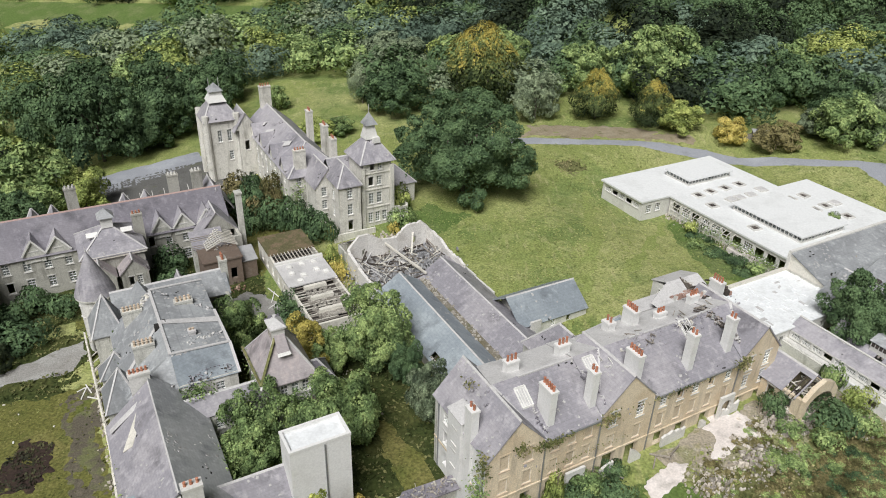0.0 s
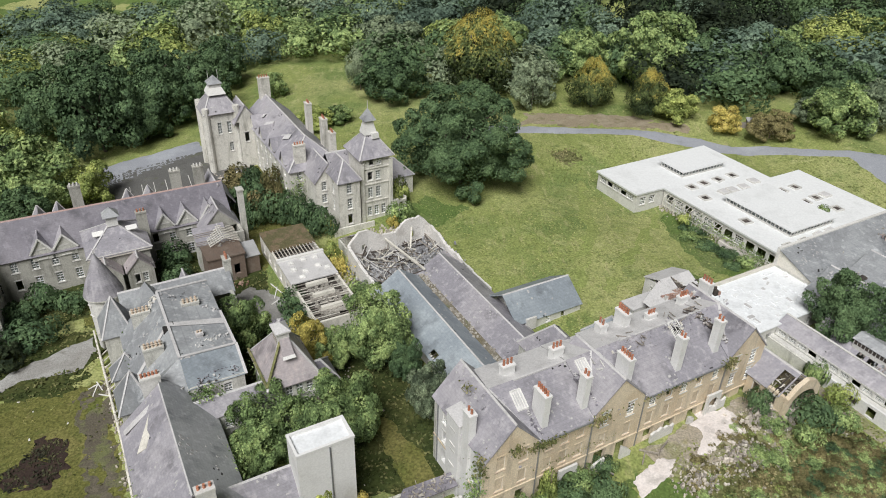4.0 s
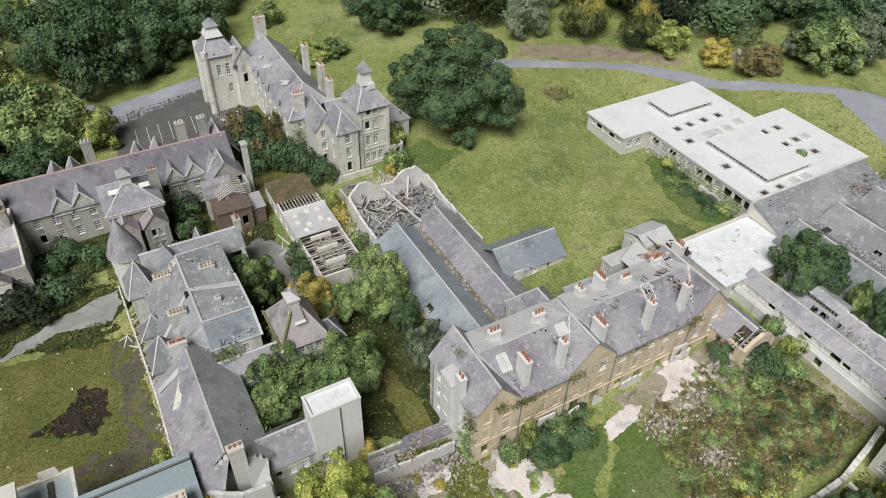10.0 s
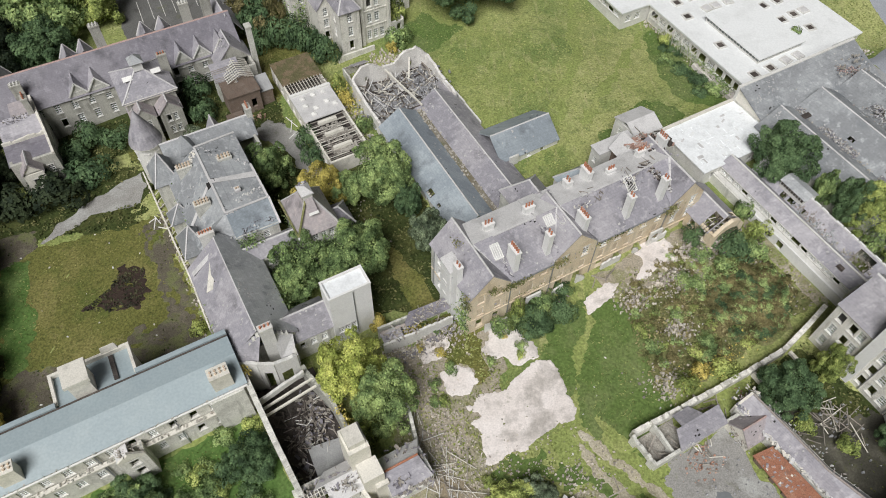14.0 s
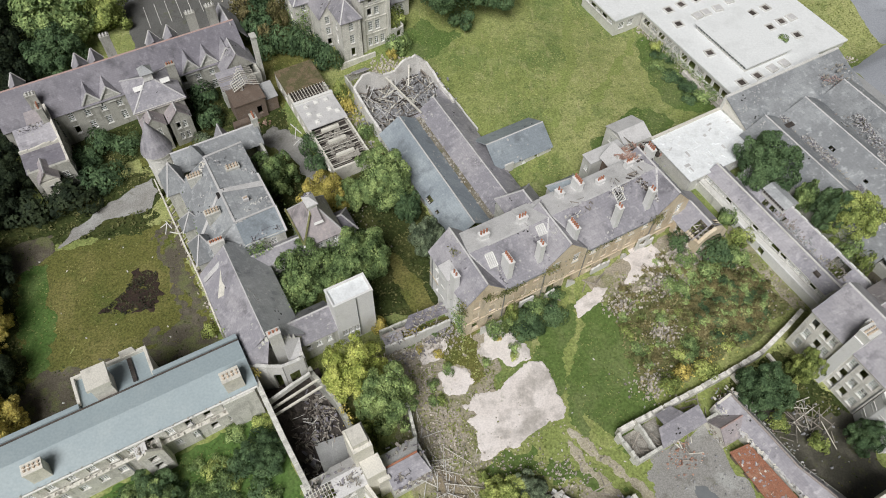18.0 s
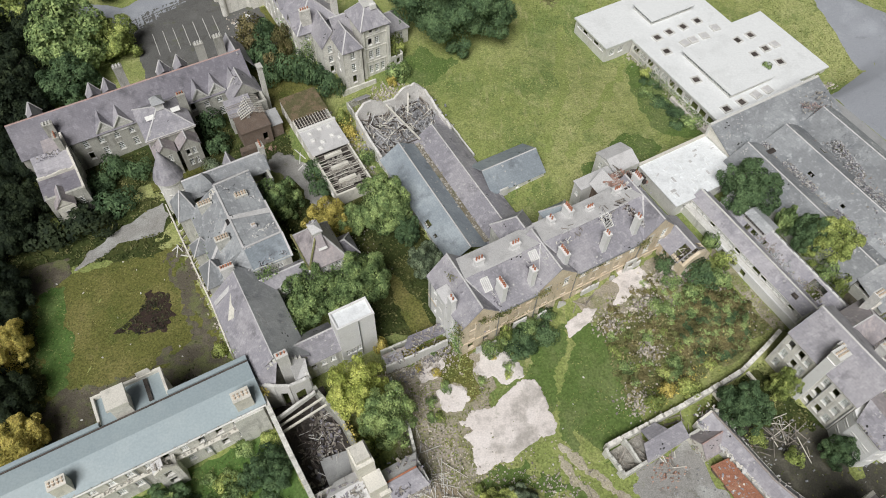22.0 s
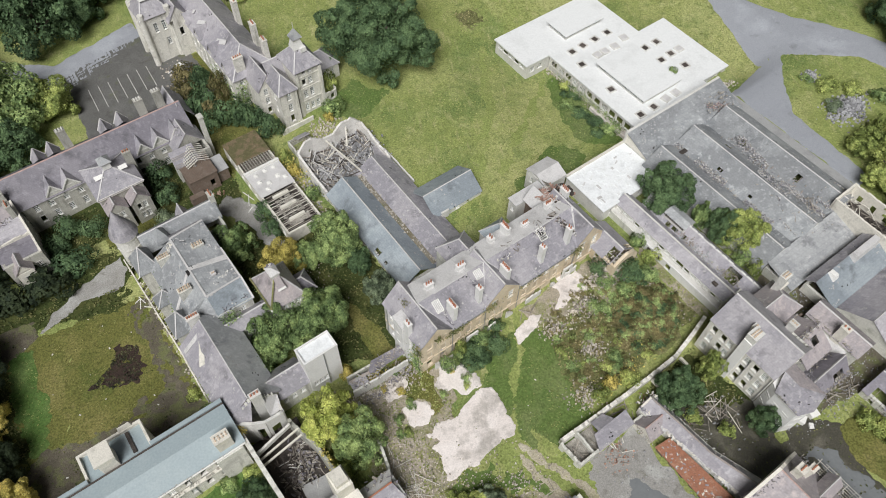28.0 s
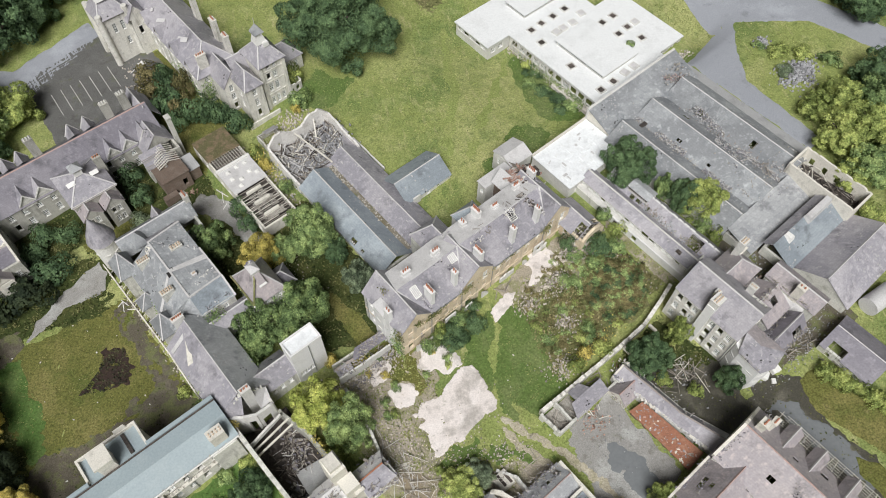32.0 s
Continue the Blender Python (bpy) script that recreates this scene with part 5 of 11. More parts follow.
slope(R1, [(71.1, 56.8, 9.2), (77.0, 56.8, 9.2), (77.0, 59.7, 10.4), (71.1, 59.7, 10.4)], LEAD)
slope(R1, [(71.1, 59.7, 10.4), (77.0, 59.7, 10.4), (77.0, 62.8, 9.2), (71.1, 62.8, 9.2)], LEAD)
# weeds rooted in the front range's gutters, and debris along its valleys
lay(Y, 0, 0)
ry = random.Random(31)
b = Solid()
for c_u, c_v, c_z, su, sv, n_ in ((32.4, 46.6, 14.2, 0.6, 3.0, 40), (47.4, 46.0, 13.6, 0.7, 2.4, 70), (53.6, 47.0, 14.4, 1.6, 0.5, 60), (51.0, 48.6, 14.2, 2.4, 0.5, 60), (63.6, 47.6, 14.8, 1.6, 0.8, 70), (33.6, 44.8, 12.8, 0.5, 1.6, 40), (59.8, 47.2, 14.9, 0.9, 0.5, 36), (68.6, 48.6, 14.2, 1.4, 1.0, 50)):
    for _ in range(n_):
        x, y = ry.gauss(c_u, su), ry.gauss(c_v, sv)
        k = 1 - min(1.0, abs(y - 47.3) / 6.2)
        z = 11.15 + 3.95 * k if y < 47.3 else 14.2
        w = ry.uniform(0.05, 0.2)
        b.box(x - w, x + w, y - w * 0.5, y + w * 0.5, z - 0.15, z + ry.uniform(0.04, 0.14), 0.02)
litter(Y, "slate_litter", b, SLATE)
beams(Y, "fallen_batten", TIMBER, 60.0, 67.0, 46.6, 49.0, 14.5, 16, (0.6, 2.0), 0.1, 33)
beams(Y, "charred_beam", TIMBER_DARK, 62.0, 66.0, 46.8, 48.4, 14.5, 10, (0.6, 1.6), 0.12, 34)
beams(Y, "fallen_batten", TIMBER, 50.0, 55.0, 45.6, 48.6, 14.3, 18, (0.6, 1.8), 0.09, 35)
beams(Y, "fallen_batten", RENDERED, 46.2, 48.6, 44.0, 47.4, 14.2, 9, (0.6, 1.6), 0.08, 36)
# broken remains of the veranda along the front
V1 = building("veranda_ruin", 44.0, 39.6, "broken white-plastered veranda walls at the range's foot", "ruined veranda")
for u0, u1, z0, z1, sd in ((44.2, 46.0, 3.6, 4.2, 21), (48.6, 50.2, 4.6, 3.6, 23), (53.4, 57.0, 4.2, 4.8, 24), (59.6, 60.6, 4.4, 4.0, 25), (63.2, 66.0, 4.6, 5.2, 26)):
    jagged_wall(V1, [(u0, 40.9, z0), (u1, 40.85, z1)], 0.3, 1.4, RENDERED, sd, rough=0.7)
lay(V1, 0, 0)
for u0, w in ((39.2, 2.6), (62.4, 2.4)):
    b = Solid()
    g0 = terrain(u0, 40.6) - 0.6
    arch = [(u0 + w / 2 + (w / 2 - 0.4) * math.cos(a), 40.7, g0 + 2.6 + (w / 2 - 0.4) * math.sin(a)) for a in np.linspace(0, math.pi, 9)]
    b.prism([(u0, 40.7, g0), (u0, 40.7, g0 + 4.1), (u0 + w, 40.7, g0 + 4.1), (u0 + w, 40.7, g0), (u0 + w - 0.4, 40.7, g0)] + arch + [(u0 + 0.4, 40.7, g0)], (0, 0.3, 0))
    part("porch_arch", b, RENDERED, V1, "white plastered arch of a fallen porch")
beams(V1, "fallen_beam", TIMBER, 44, 66, 38.5, 40.6, 2.6, 14, (1.5, 4.0), 0.14, 9)
jagged_wall(V1, [(32.0, 40.6, 3.6), (36.0, 40.6, 2.6)], 0.35, 0.6, RENDERED, 22, rough=0.4)
# the collapsed range with an arched end
C0 = building("arched_outhouse", 70.2, 35.2, "collapsed slate-roofed outhouse with an arched end wall", "outhouse")
shell(C0, 70.2, 76.3, 35.2, 41.4, 7.3, SANDSTONE, {"left": [(5.0, [1.5, 4.0], 1.1, 1.6)]}, skip=("front",), broken=0.9)
pitched(C0, 70.2, 76.3, 36.6, 44.4, 7.3, 9.6, SLATE, "v", ends=(None, None), holes=((1, 0.0, 0.0, 1.7, 0.8), (0, 0.0, 0.0, 1.2, 0.7)))
lay(C0, 0, 0)
_b = Solid()
_out = [(70.2, 35.2, 2.8), (70.2, 35.2, 7.4), (71.6, 35.2, 8.9), (73.3, 35.2, 9.6), (75.0, 35.2, 8.9), (76.3, 35.2, 7.4), (76.3, 35.2, 2.8)]
_inn = [(75.6, 35.2, 2.8), (75.6, 35.2, 6.0)] + [(73.25 + 2.35 * math.cos(a), 35.2, 6.0 + 1.9 * math.sin(a)) for a in np.linspace(0.2, math.pi - 0.2, 9)] + [(70.9, 35.2, 6.0), (70.9, 35.2, 2.8)]
_b.prism(_out + _inn, (0, 0.6, 0))
part("arch_wall", _b, SANDSTONE, C0, "stone end wall with a wide arch")
beams(C0, "fallen_rafter", TIMBER, 70.9, 75.6, 36.0, 40.5, 4.4, 12, (1.5, 4.0), 0.14, 31)
beams(C0, "broken_rafter", CREAM, 70.6, 76.0, 35.6, 38.4, 7.2, 26, (0.8, 2.4), 0.09, 32)
beams(C0, "broken_rafter", TIMBER_DARK, 70.6, 76.0, 35.6, 38.4, 6.9, 14, (0.8, 2.4), 0.1, 37)

# the white lift tower and the low range beside it
T0 = building("lift_tower", 12.0, 50.0, "plain white-rendered square tower with a pale flat roof", "tower")
shell(T0, 12.0, 18.3, 50.0, 53.3, 12.3, WHITE_RENDER, {"front": [(2.8, [1.1, 2.1, 3.1], 0.85, 1.5, "half")]}, thick=0.3)
solid_part(T0, "roof", LIME, [(12.3, 18.0, 50.3, 53.0, 12.0, 12.25)])
solid_part(T0, "parapet", WHITE_RENDER, [(11.94, 18.36, 49.94, 50.24, 12.3, 12.6), (11.94, 18.36, 53.06, 53.36, 12.3, 12.6), (11.94, 12.24, 50.24, 53.06, 12.3, 12.6), (18.06, 18.36, 50.24, 53.06, 12.3, 12.6)])
solid_part(T0, "downpipe", METAL, [(15.5, 15.62, 49.86, 49.98, 1.0, 12.2)])
N0 = building("low_range", 5.6, 50.2, "low slate-roofed range between the wing and tower", "outbuilding")
shell(N0, 5.6, 12.0, 50.4, 55.6, 5.6, STONE, {"front": [(2.6, [1.5, 3.2, 4.9], 0.9, 1.5)]})
pitched(N0, 5.0, 12.0, 50.4, 55.6, 5.6, 8.4, SLATE, "u", ends=(None, STONE), over=0.35)

# the left wing, with its long slate roof
L = building("left_wing", -3.0, 51.0, "long two-storey stone wing with weathered grey slate roof", "hospital building")
shell(L, -3.0, 6.6, 51.0, 68.4, 7.2, STONE, {"left": [(1.4, spaced(1, 16, 6), 1.0, 1.8), (4.6, spaced(1, 16, 6), 1.0, 1.7)], "right": [(1.6, spaced(6, 16, 4), 1.0, 1.7), (4.6, spaced(6, 16, 4), 1.0, 1.7)]}, seed=14)
pitched(L, -3.0, 6.6, 51.0, 68.4, 7.2, 11.6, SLATE, "v", ends=(None, None), over=0.45)
slope(L, [(7.1, 51.0, 6.92), (7.1, 68.5, 6.92), (1.8, 69.6, 11.78), (1.8, 51.0, 11.78)], SLATE_PALE, 0.03, label="thin layer of paler slates over one slope")
slope(L, [(-2.2, 62.2, 8.2), (-1.2, 61.8, 9.0), (1.4, 66.4, 11.0), (0.5, 66.9, 10.4)], CREAM, 0.1, "bare_strip", "pale strip where slates have slid off")
slope(L, [(-3.0, 67.0, 7.6), (-3.0, 66.2, 7.6), (0.6, 66.4, 10.3), (0.6, 67.2, 10.4)][::-1], LEAD, 0.08, "flashing")
for k in range(14):
    solid_part(L, "broken_slate_edge", STONE, [(-2.9 + 0.62 * k, -2.4 + 0.62 * k, 50.4, 51.4, 6.9 + (1 - abs(k - 7.6) / 7.6) * 4.1, 7.15 + (1 - abs(k - 7.6) / 7.6) * 4.1)], taper=0.08)
stack(L, 2.9, 50.2, 3.0, 12.8, 1.8, 1.0, 3, RENDERED, "x", 0.5)
stack(L, 1.0, 69.2, 5.0, 12.6, 2.2, 1.0, 5, RENDERED, "x", 0.5)
# the broken front of the wing
jagged_wall(L, [(-2.6, 50.4, 7.6), (0.2, 48.2, 8.2), (2.2, 47.2, 8.0), (5.4, 47.4, 7.4), (5.6, 50.6, 6.6)], 0.5, -1.2, RENDERED, 33, rough=0.4, opens=((1, 0.4, 1.9, -1.2, 5.6), (2, 0.6, 2.2, 0.5, 4.8)))
slope(L, [(-2.6, 49.8, 7.4), (0.4, 48.4, 7.6), (2.2, 50.8, 11.0), (-1.2, 50.9, 9.2)], SLATE, 0.14)
slope(L, [(3.4, 47.8, 7.0), (5.6, 48.2, 6.6), (6.2, 50.6, 7.4), (3.6, 50.8, 10.0)], LEAD, 0.14)
# stripped battens beside the blue roof
lay(L, 0, 0)
for k in range(9):
    b = Solid()
    b.beam((-5.2 + 0.42 * k, 49.0 + 0.1 * k, 7.4), (-4.4 + 0.42 * k, 52.6, 8.6), 0.08, 0.12)
    part("batten", b, CREAM, L)
for k in range(5):
    b = Solid()
    b.beam((-5.2 + 0.2 * k, 49.2 + 0.75 * k, 7.5 + 0.25 * k), (-1.6, 49.8 + 0.6 * k, 7.5 + 0.25 * k), 0.07, 0.1)
    part("batten", b, CREAM, L)

# the middle of the left side: steep patched roofs
K = building("patched_roof_block", -0.6, 69.8, "two-storey stone block with patched pale slate roofs", "hospital building")
shell(K, -0.6, 4.7, 69.8, 87.0, 7.4, STONE, {"left": [(1.6, spaced(0.6, 16.5, 6), 1.0, 1.8), (4.8, spaced(0.6, 16.5, 6), 1.0, 1.7)]}, seed=16, skip=("right",))
shell(K, 4.7, 11.4, 68.3, 87.6, 9.6, STONE, {"right": [(z, spaced(0.8, 18.6, 7), 1.1, 1.8) for z in (0.8, 4.0, 7.0)], "front": [(7.2, [2.2, 4.6], 1.0, 1.6), (4.0, [2.2, 4.6], 1.0, 1.6)]}, seed=17, skip=("left",))
slope(K, [(-1.0, 87.3, 7.2), (-1.0, 71.6, 7.2), (4.75, 71.6, 12.0), (4.75, 86.7, 12.0)], SLATE_WASHED)
slope(K, [(4.75, 71.6, 12.0), (11.7, 72.6, 10.9), (11.6, 80.4, 10.8), (4.75, 86.7, 12.0)], SLATE_WASHED)
slope(K, [(11.6, 80.4, 10.8), (11.6, 87.9, 11.2), (4.75, 86.9, 12.0), (4.78, 86.7, 11.98)], SLATE_WASHED, 0.14)
slope(K, [(4.75, 86.9, 12.0), (11.6, 87.9, 11.2), (11.4, 89.8, 9.4), (4.75, 89.6, 9.6)], SLATE, 0.14)
slope(K, [(4.75, 68.2, 9.5), (11.6, 68.1, 9.5), (11.7, 72.6, 10.92), (4.75, 71.6, 12.0)], SLATE_BLUE, label="slate slope with slipped slates")
lay(K, 0, 0)
b = Solid()
b.prism([(11.2, 68.4, 9.4), (11.2, 87.8, 9.4), (11.2, 87.8, 11.0), (11.2, 80.4, 10.6), (11.2, 72.6, 10.7)], (0.2, 0, 0))
part("gable", b, STONE, K)
slope(K, [(-0.8, 69.4, 9.0), (4.75, 68.6, 9.4), (4.75, 71.7, 11.9), (-0.8, 72.6, 7.6)], SLATE_WASHED, 0.14, "roof_patch", "sagging felt and debris between roofs")
slope(K, [(4.9, 79.0, 12.08), (4.9, 78.2, 12.08), (11.5, 77.4, 10.92), (11.5, 78.6, 10.92)][::-1], LEAD, 0.06, "repair_strip", "pale repair strip across the slope")
slope(K, [(4.6, 78.4, 12.05), (4.6, 79.0, 12.05), (-0.6, 75.4, 7.72), (-0.6, 74.6, 7.72)], LEAD, 0.06, "repair_strip")
for a, c in (((4.75, 71.6, 12.08), (4.75, 86.8, 12.08)), ((4.75, 71.6, 12.08), (11.7, 72.6, 11.0)), ((4.75, 86.8, 12.1), (11.6, 87.9, 11.3)), ((11.62, 72.6, 10.96), (11.6, 80.4, 10.88)), ((11.6, 68.1, 9.56), (11.7, 72.6, 11.0))):
    lay(K, 0, 0)
    b = Solid()
    b.beam(a, c, 0.34, 0.12)
    part("flashing", b, LEAD, K)
# near-black blocks imitate unlit holes; the roof is not cut
for q in ((4.0, 4.7, 77.7, 78.7, 11.35, 12.02), (4.9, 5.5, 78.4, 79.2, 11.6, 12.06)):
    solid_part(K, "roof_hole", GAP, [q], "dark block standing for a hole beside the ridge", 0.05)
torn(K, (5.0, 86.2, 12.0), (11.2, 80.6, 10.9), 24, 0.3, (LEAD, SLATE_WASHED), 301, (0.06, 0.22))
torn(K, (4.6, 86.0, 11.9), (2.2, 84.2, 10.2), 24, 0.3, (LEAD, CREAM), 302)
torn(K, (6.0, 73.6, 11.6), (11.2, 74.8, 11.0), 18, 0.4, (LEAD, SLATE_WASHED, RENDERED), 303, (0.06, 0.24))
torn(K, (5.4, 68.9, 9.9), (11.0, 69.4, 10.0), 22, 0.7, (SLATE_DARK, SLATE, TIMBER_DARK), 304, (0.05, 0.16))
torn(K, (0.0, 70.6, 8.9), (4.4, 69.6, 9.6), 50, 0.7, (LEAD, SLATE_WASHED, TIMBER_DARK), 305)
stack(K, 2.1, 84.6, 8.0, 11.2, 2.4, 1.0, 5, STONE, "x", 0.4, POT)
stack(K, 8.3, 82.9, 9.0, 11.9, 2.2, 1.0, 4, STONE, "x", 0.4, POT)
stack(K, 2.3, 75.6, 8.0, 11.8, 2.4, 1.1, 5, STONE, "x", 0.4, POT)
stack(K, 7.9, 75.4, 9.0, 12.1, 0.8, 0.7, 2, LEAD, "x", 0.25, POT)
# small peaked roofs along the outer side
for v0, v1, top in ((86.0, 91.2, 11.9), (70.2, 74.8, 11.4), (78.6, 81.2, 8.6)):
    shell(K, -2.9, 0.2, v0, v1, 7.2 if top > 10 else 5.8, STONE, {"left": [(2.2, [(v1 - v0) / 2], 0.9, 1.6), (4.4, [(v1 - v0) / 2], 0.9, 1.2)]}, thick=0.4)
    um, vm, ev = -0.9, (v0 + v1) / 2, 7.2 if top > 10 else 5.8
    for p, q in (((-3.2, v0 - 0.2), (0.8, v0 - 0.2)), ((0.8, v0 - 0.2), (0.8, v1 + 0.2)), ((0.8, v1 + 0.2), (-3.2, v1 + 0.2)), ((-3.2, v1 + 0.2), (-3.2, v0 - 0.2))):
        b = Solid()
        lay(K, 0, 0)
        b.prism([Vector((*p, ev - 0.1)), Vector((*q, ev - 0.1)), Vector((um, vm, top - 0.1))], (0, 0, 0.12))
        part("peak_slope", b, SLATE_WASHED, K)
        b = Solid()
        b.beam((*p, ev - 0.04), (um, vm, top + 0.06), 0.2, 0.1)
        part("hip_cap", b, LEAD, K)
# twin cross roofs
X0 = building("cross_range", 0.2, 87.2, "stone cross range with weathered grey slate twin roofs", "hospital building")
shell(X0, 0.2, 15.4, 87.6, 95.2, 6.9, STONE, {"back": [(1.8, spaced(1, 15, 5), 1.0, 1.7), (4.8, spaced(1, 15, 5), 1.0, 1.6)], "right": [(4.6, [2, 5.2], 1.0, 1.6), (1.6, [2, 5.2], 1.0, 1.6)]}, seed=18)
pitched(X0, 0.2, 15.6, 90.4, 95.4, 6.9, 9.4, SLATE_WASHED, "u", ends=(STONE, STONE), holes=((0, 3.2, 0.45, 1.6, 0.3),))
stack(X0, 15.6, 93.2, 3.0, 10.9, 1.0, 1.6, 3, STONE)
lay(X0, 0, 0)
for p, q in (((2.4, 89.4), (5.2, 89.4)), ((5.2, 89.4), (5.2, 93.0)), ((5.2, 93.0), (2.4, 93.0)), ((2.4, 93.0), (2.4, 89.4))):
    b = Solid()
    b.prism([Vector((*p, 8.4)), Vector((*q, 8.4)), Vector((3.8, 91.2, 11.2))], (0, 0, 0.12))
    part("peak_slope", b, SLATE_WASHED, X0)
pitched(X0, 8.6, 10.6, 93.2, 96.6, 6.4, 8.6, SLATE, "v", ends=(None, STONE))
shell(X0, 8.6, 10.6, 94.7, 96.6, 6.4, STONE, skip=("front",))
# round stair turret
TU = building("round_turret", -1.6, 97.0, "round stone turret with a conical slate roof", "turret")
lay(TU, 0, 0)
b = Solid()
b.ring(-1.6, 97.0, terrain(-1.6, 97) - 1, 7.6, 2.35, 2.35, 20)
part("wall", b, RENDERED, TU)
b = Solid()
b.ring(-1.6, 97.0, 7.5, 7.75, 2.75, 2.75, 20)
part("eaves", b, STONE, TU)
b = Solid()
for z0, z1, r0, r1 in ((7.75, 9.4, 2.75, 2.2), (9.4, 11.6, 2.2, 1.2), (11.6, 14.3, 1.2, 0.05)):
    b.ring(-1.6, 97.0, z0, z1, r0, r1, 24, False)
part("roof", b, SLATE, TU)
b = Solid()
b.ring(-1.6, 97.0, 14.2, 15.1, 0.1, 0.02, 6)
part("finial", b, LEAD, TU)
for a in (200, 250, 300):
    window(TU, -1.6 + 2.36 * math.cos(radians(a)), 97.0 + 2.36 * math.sin(radians(a)), 4.6, 0.8, 1.6, a + 90)

# ruined veranda along the outer side
VR = building("veranda_screen", -4.4, 60.0, "ruined cream-painted veranda screen along the wing", "ruined veranda")
jagged_wall(VR, [(-3.9, 60.0, 2.4), (-3.7, 70.0, 2.6), (-3.9, 80.0, 2.6), (-4.2, 95.0, 2.8)], 0.22, -2.6, CREAM, 41, rough=0.5, step=0.55, opens=tuple((leg, s, s + 1.5, -1.2, 1.3) for leg in (0, 1, 2) for s in (0.8, 3.0, 5.2, 7.4, 9.6, 11.8)))
lay(VR, 0, 0)
for k in range(22):
    v = 60.5 + 1.6 * k
    if k % 4 == 3:
        continue
    b = Solid()
    b.beam((-3.9, v, 2.3), (-2.8, v + 0.15, 3.0), 0.09, 0.12)
    part("rafter", b, CREAM, VR)

# small lantern tower and its corridor
ST = building("lantern_tower", 12.3, 65.0, "squat stone tower with steep slate roof and lantern", "tower")
shell(ST, 13.3, 19.2, 64.0, 71.4, 10.3, STONE, {"front": [(z, [1.0, 2.3, 3.6, 4.9], 0.9, 1.9) for z in (0.8, 4.0, 7.4)], "right": [(z, [2.5, 5.0], 0.9, 1.9) for z in (4.0, 7.4)], "left": [(7.6, [2.0], 0.9, 1.7)]}, seed=19)
pitched(ST, 13.3, 19.2, 64.0, 71.4, 10.3, 15.0, SLATE_ROSE, "v", hip=(3.3, 3.3), over=0.45)
for p, q in (((12.9, 63.6, 10.25), (15.9, 66.6, 14.6)), ((12.9, 63.6, 10.25), (12.9, 71.8, 10.25))):
    lay(ST, 0, 0)
    b = Solid()
    b.beam(p, q, 0.3, 0.1)
    part("mossy_verge", b, BRAMBLE, ST, "mossy yellow-green verge")
lay(ST, 0, 0)
b = Solid()
b.box(15.4, 16.9, 66.4, 68.4, 13.6, 15.3)
lan_ = part("lantern", b, RENDERED, ST, "stained pale lantern")
for k in range(5):
    for x in (15.36, 16.88):
        b = Solid()
        b.box(x, x + 0.06, 66.6, 68.2, 13.8 + 0.3 * k, 13.92 + 0.3 * k)
        part("louvre", b, TIMBER, lan_, at=Matrix.Translation(SHIFT))
for c in lan_.children:
    c.matrix_basis = Matrix()
b = Solid()
b.box(15.2, 17.1, 66.2, 68.6, 15.3, 15.42)
part("lantern_eaves", b, WHITE_PAINT, ST)
for p, q in (((15.2, 66.2), (17.1, 66.2)), ((17.1, 66.2), (17.1, 68.6)), ((17.1, 68.6), (15.2, 68.6)), ((15.2, 68.6), (15.2, 66.2))):
    b = Solid()
    b.prism([Vector((*p, 15.4)), Vector((*q, 15.4)), Vector((16.15, 67.4, 16.2))], (0, 0, 0.1))
    part("lantern_roof", b, LEAD, ST)
torn(ST, (15.4, 68.4, 15.5), (16.9, 68.4, 15.6), 10, 0.15, (LEAD, SLATE_DARK), 411, (0.08, 0.3), 0.3)
slope(ST, [(15.5, 64.9, 13.0), (16.9, 64.9, 13.0), (16.8, 66.3, 14.6), (15.6, 66.3, 14.6)], SLATE_ROSE, 0.12, "hatch", "grey sheeted roof hatch")
slope(ST, [(15.4, 64.6, 12.7), (17.0, 64.6, 12.7), (16.9, 65.0, 13.1), (15.5, 65.0, 13.1)], WHITE_PAINT, 0.14, "hatch_sill", "white sill of the hatch")
shell(ST, 19.2, 22.4, 65.6, 70.0, 6.4, STONE, {"front": [(4.2, [1.6], 0.9, 1.6)]})
pitched(ST, 19.2, 22.4, 65.6, 70.0, 6.4, 8.4, SLATE_DARK, "u", hip=(0.0, 1.6), ends=(None, None))
shell(ST, 4.8, 13.2, 65.0, 68.1, 7.4, STONE, {"front": [(z, spaced(0.5, 8, 4), 0.9, 1.5) for z in (1.4, 4.8)]}, skip=("right",))
pitched(ST, 4.8, 13.3, 65.0, 68.1, 7.4, 8.9, SLATE, "u", ends=(None, None))

# the long range under pale blue sheeting
B = building("blue_roofed_range", -44.0, 46.6, "long two-storey stone range under pale blue roof sheeting", "hospital building")
shell(B, -44.0, -2.3, 46.6, 54.2, 8.0, LIMESTONE, {"front": [(0.2, spaced(0.5, 41, 15), 1.1, 1.8), (4.6, spaced(0.5, 41, 15), 1.1, 1.8)], "back": [(0.4, spaced(1, 18, 6), 1.1, 1.8), (4.7, spaced(1, 18, 6), 1.1, 1.8)]}, seed=20)
slope(B, [(-44.4, 46.2, 8.0), (-1.9, 46.2, 8.0), (-1.9, 50.2, 9.7), (-44.4, 50.2, 9.7)], BLUE_SHEET, 0.12, "roof_sheet")
slope(B, [(-44.4, 50.2, 9.7), (-1.9, 50.2, 9.7), (-1.9, 53.3, 9.5), (-44.4, 53.3, 9.5)], BLUE_SHEET, 0.12, "roof_sheet")
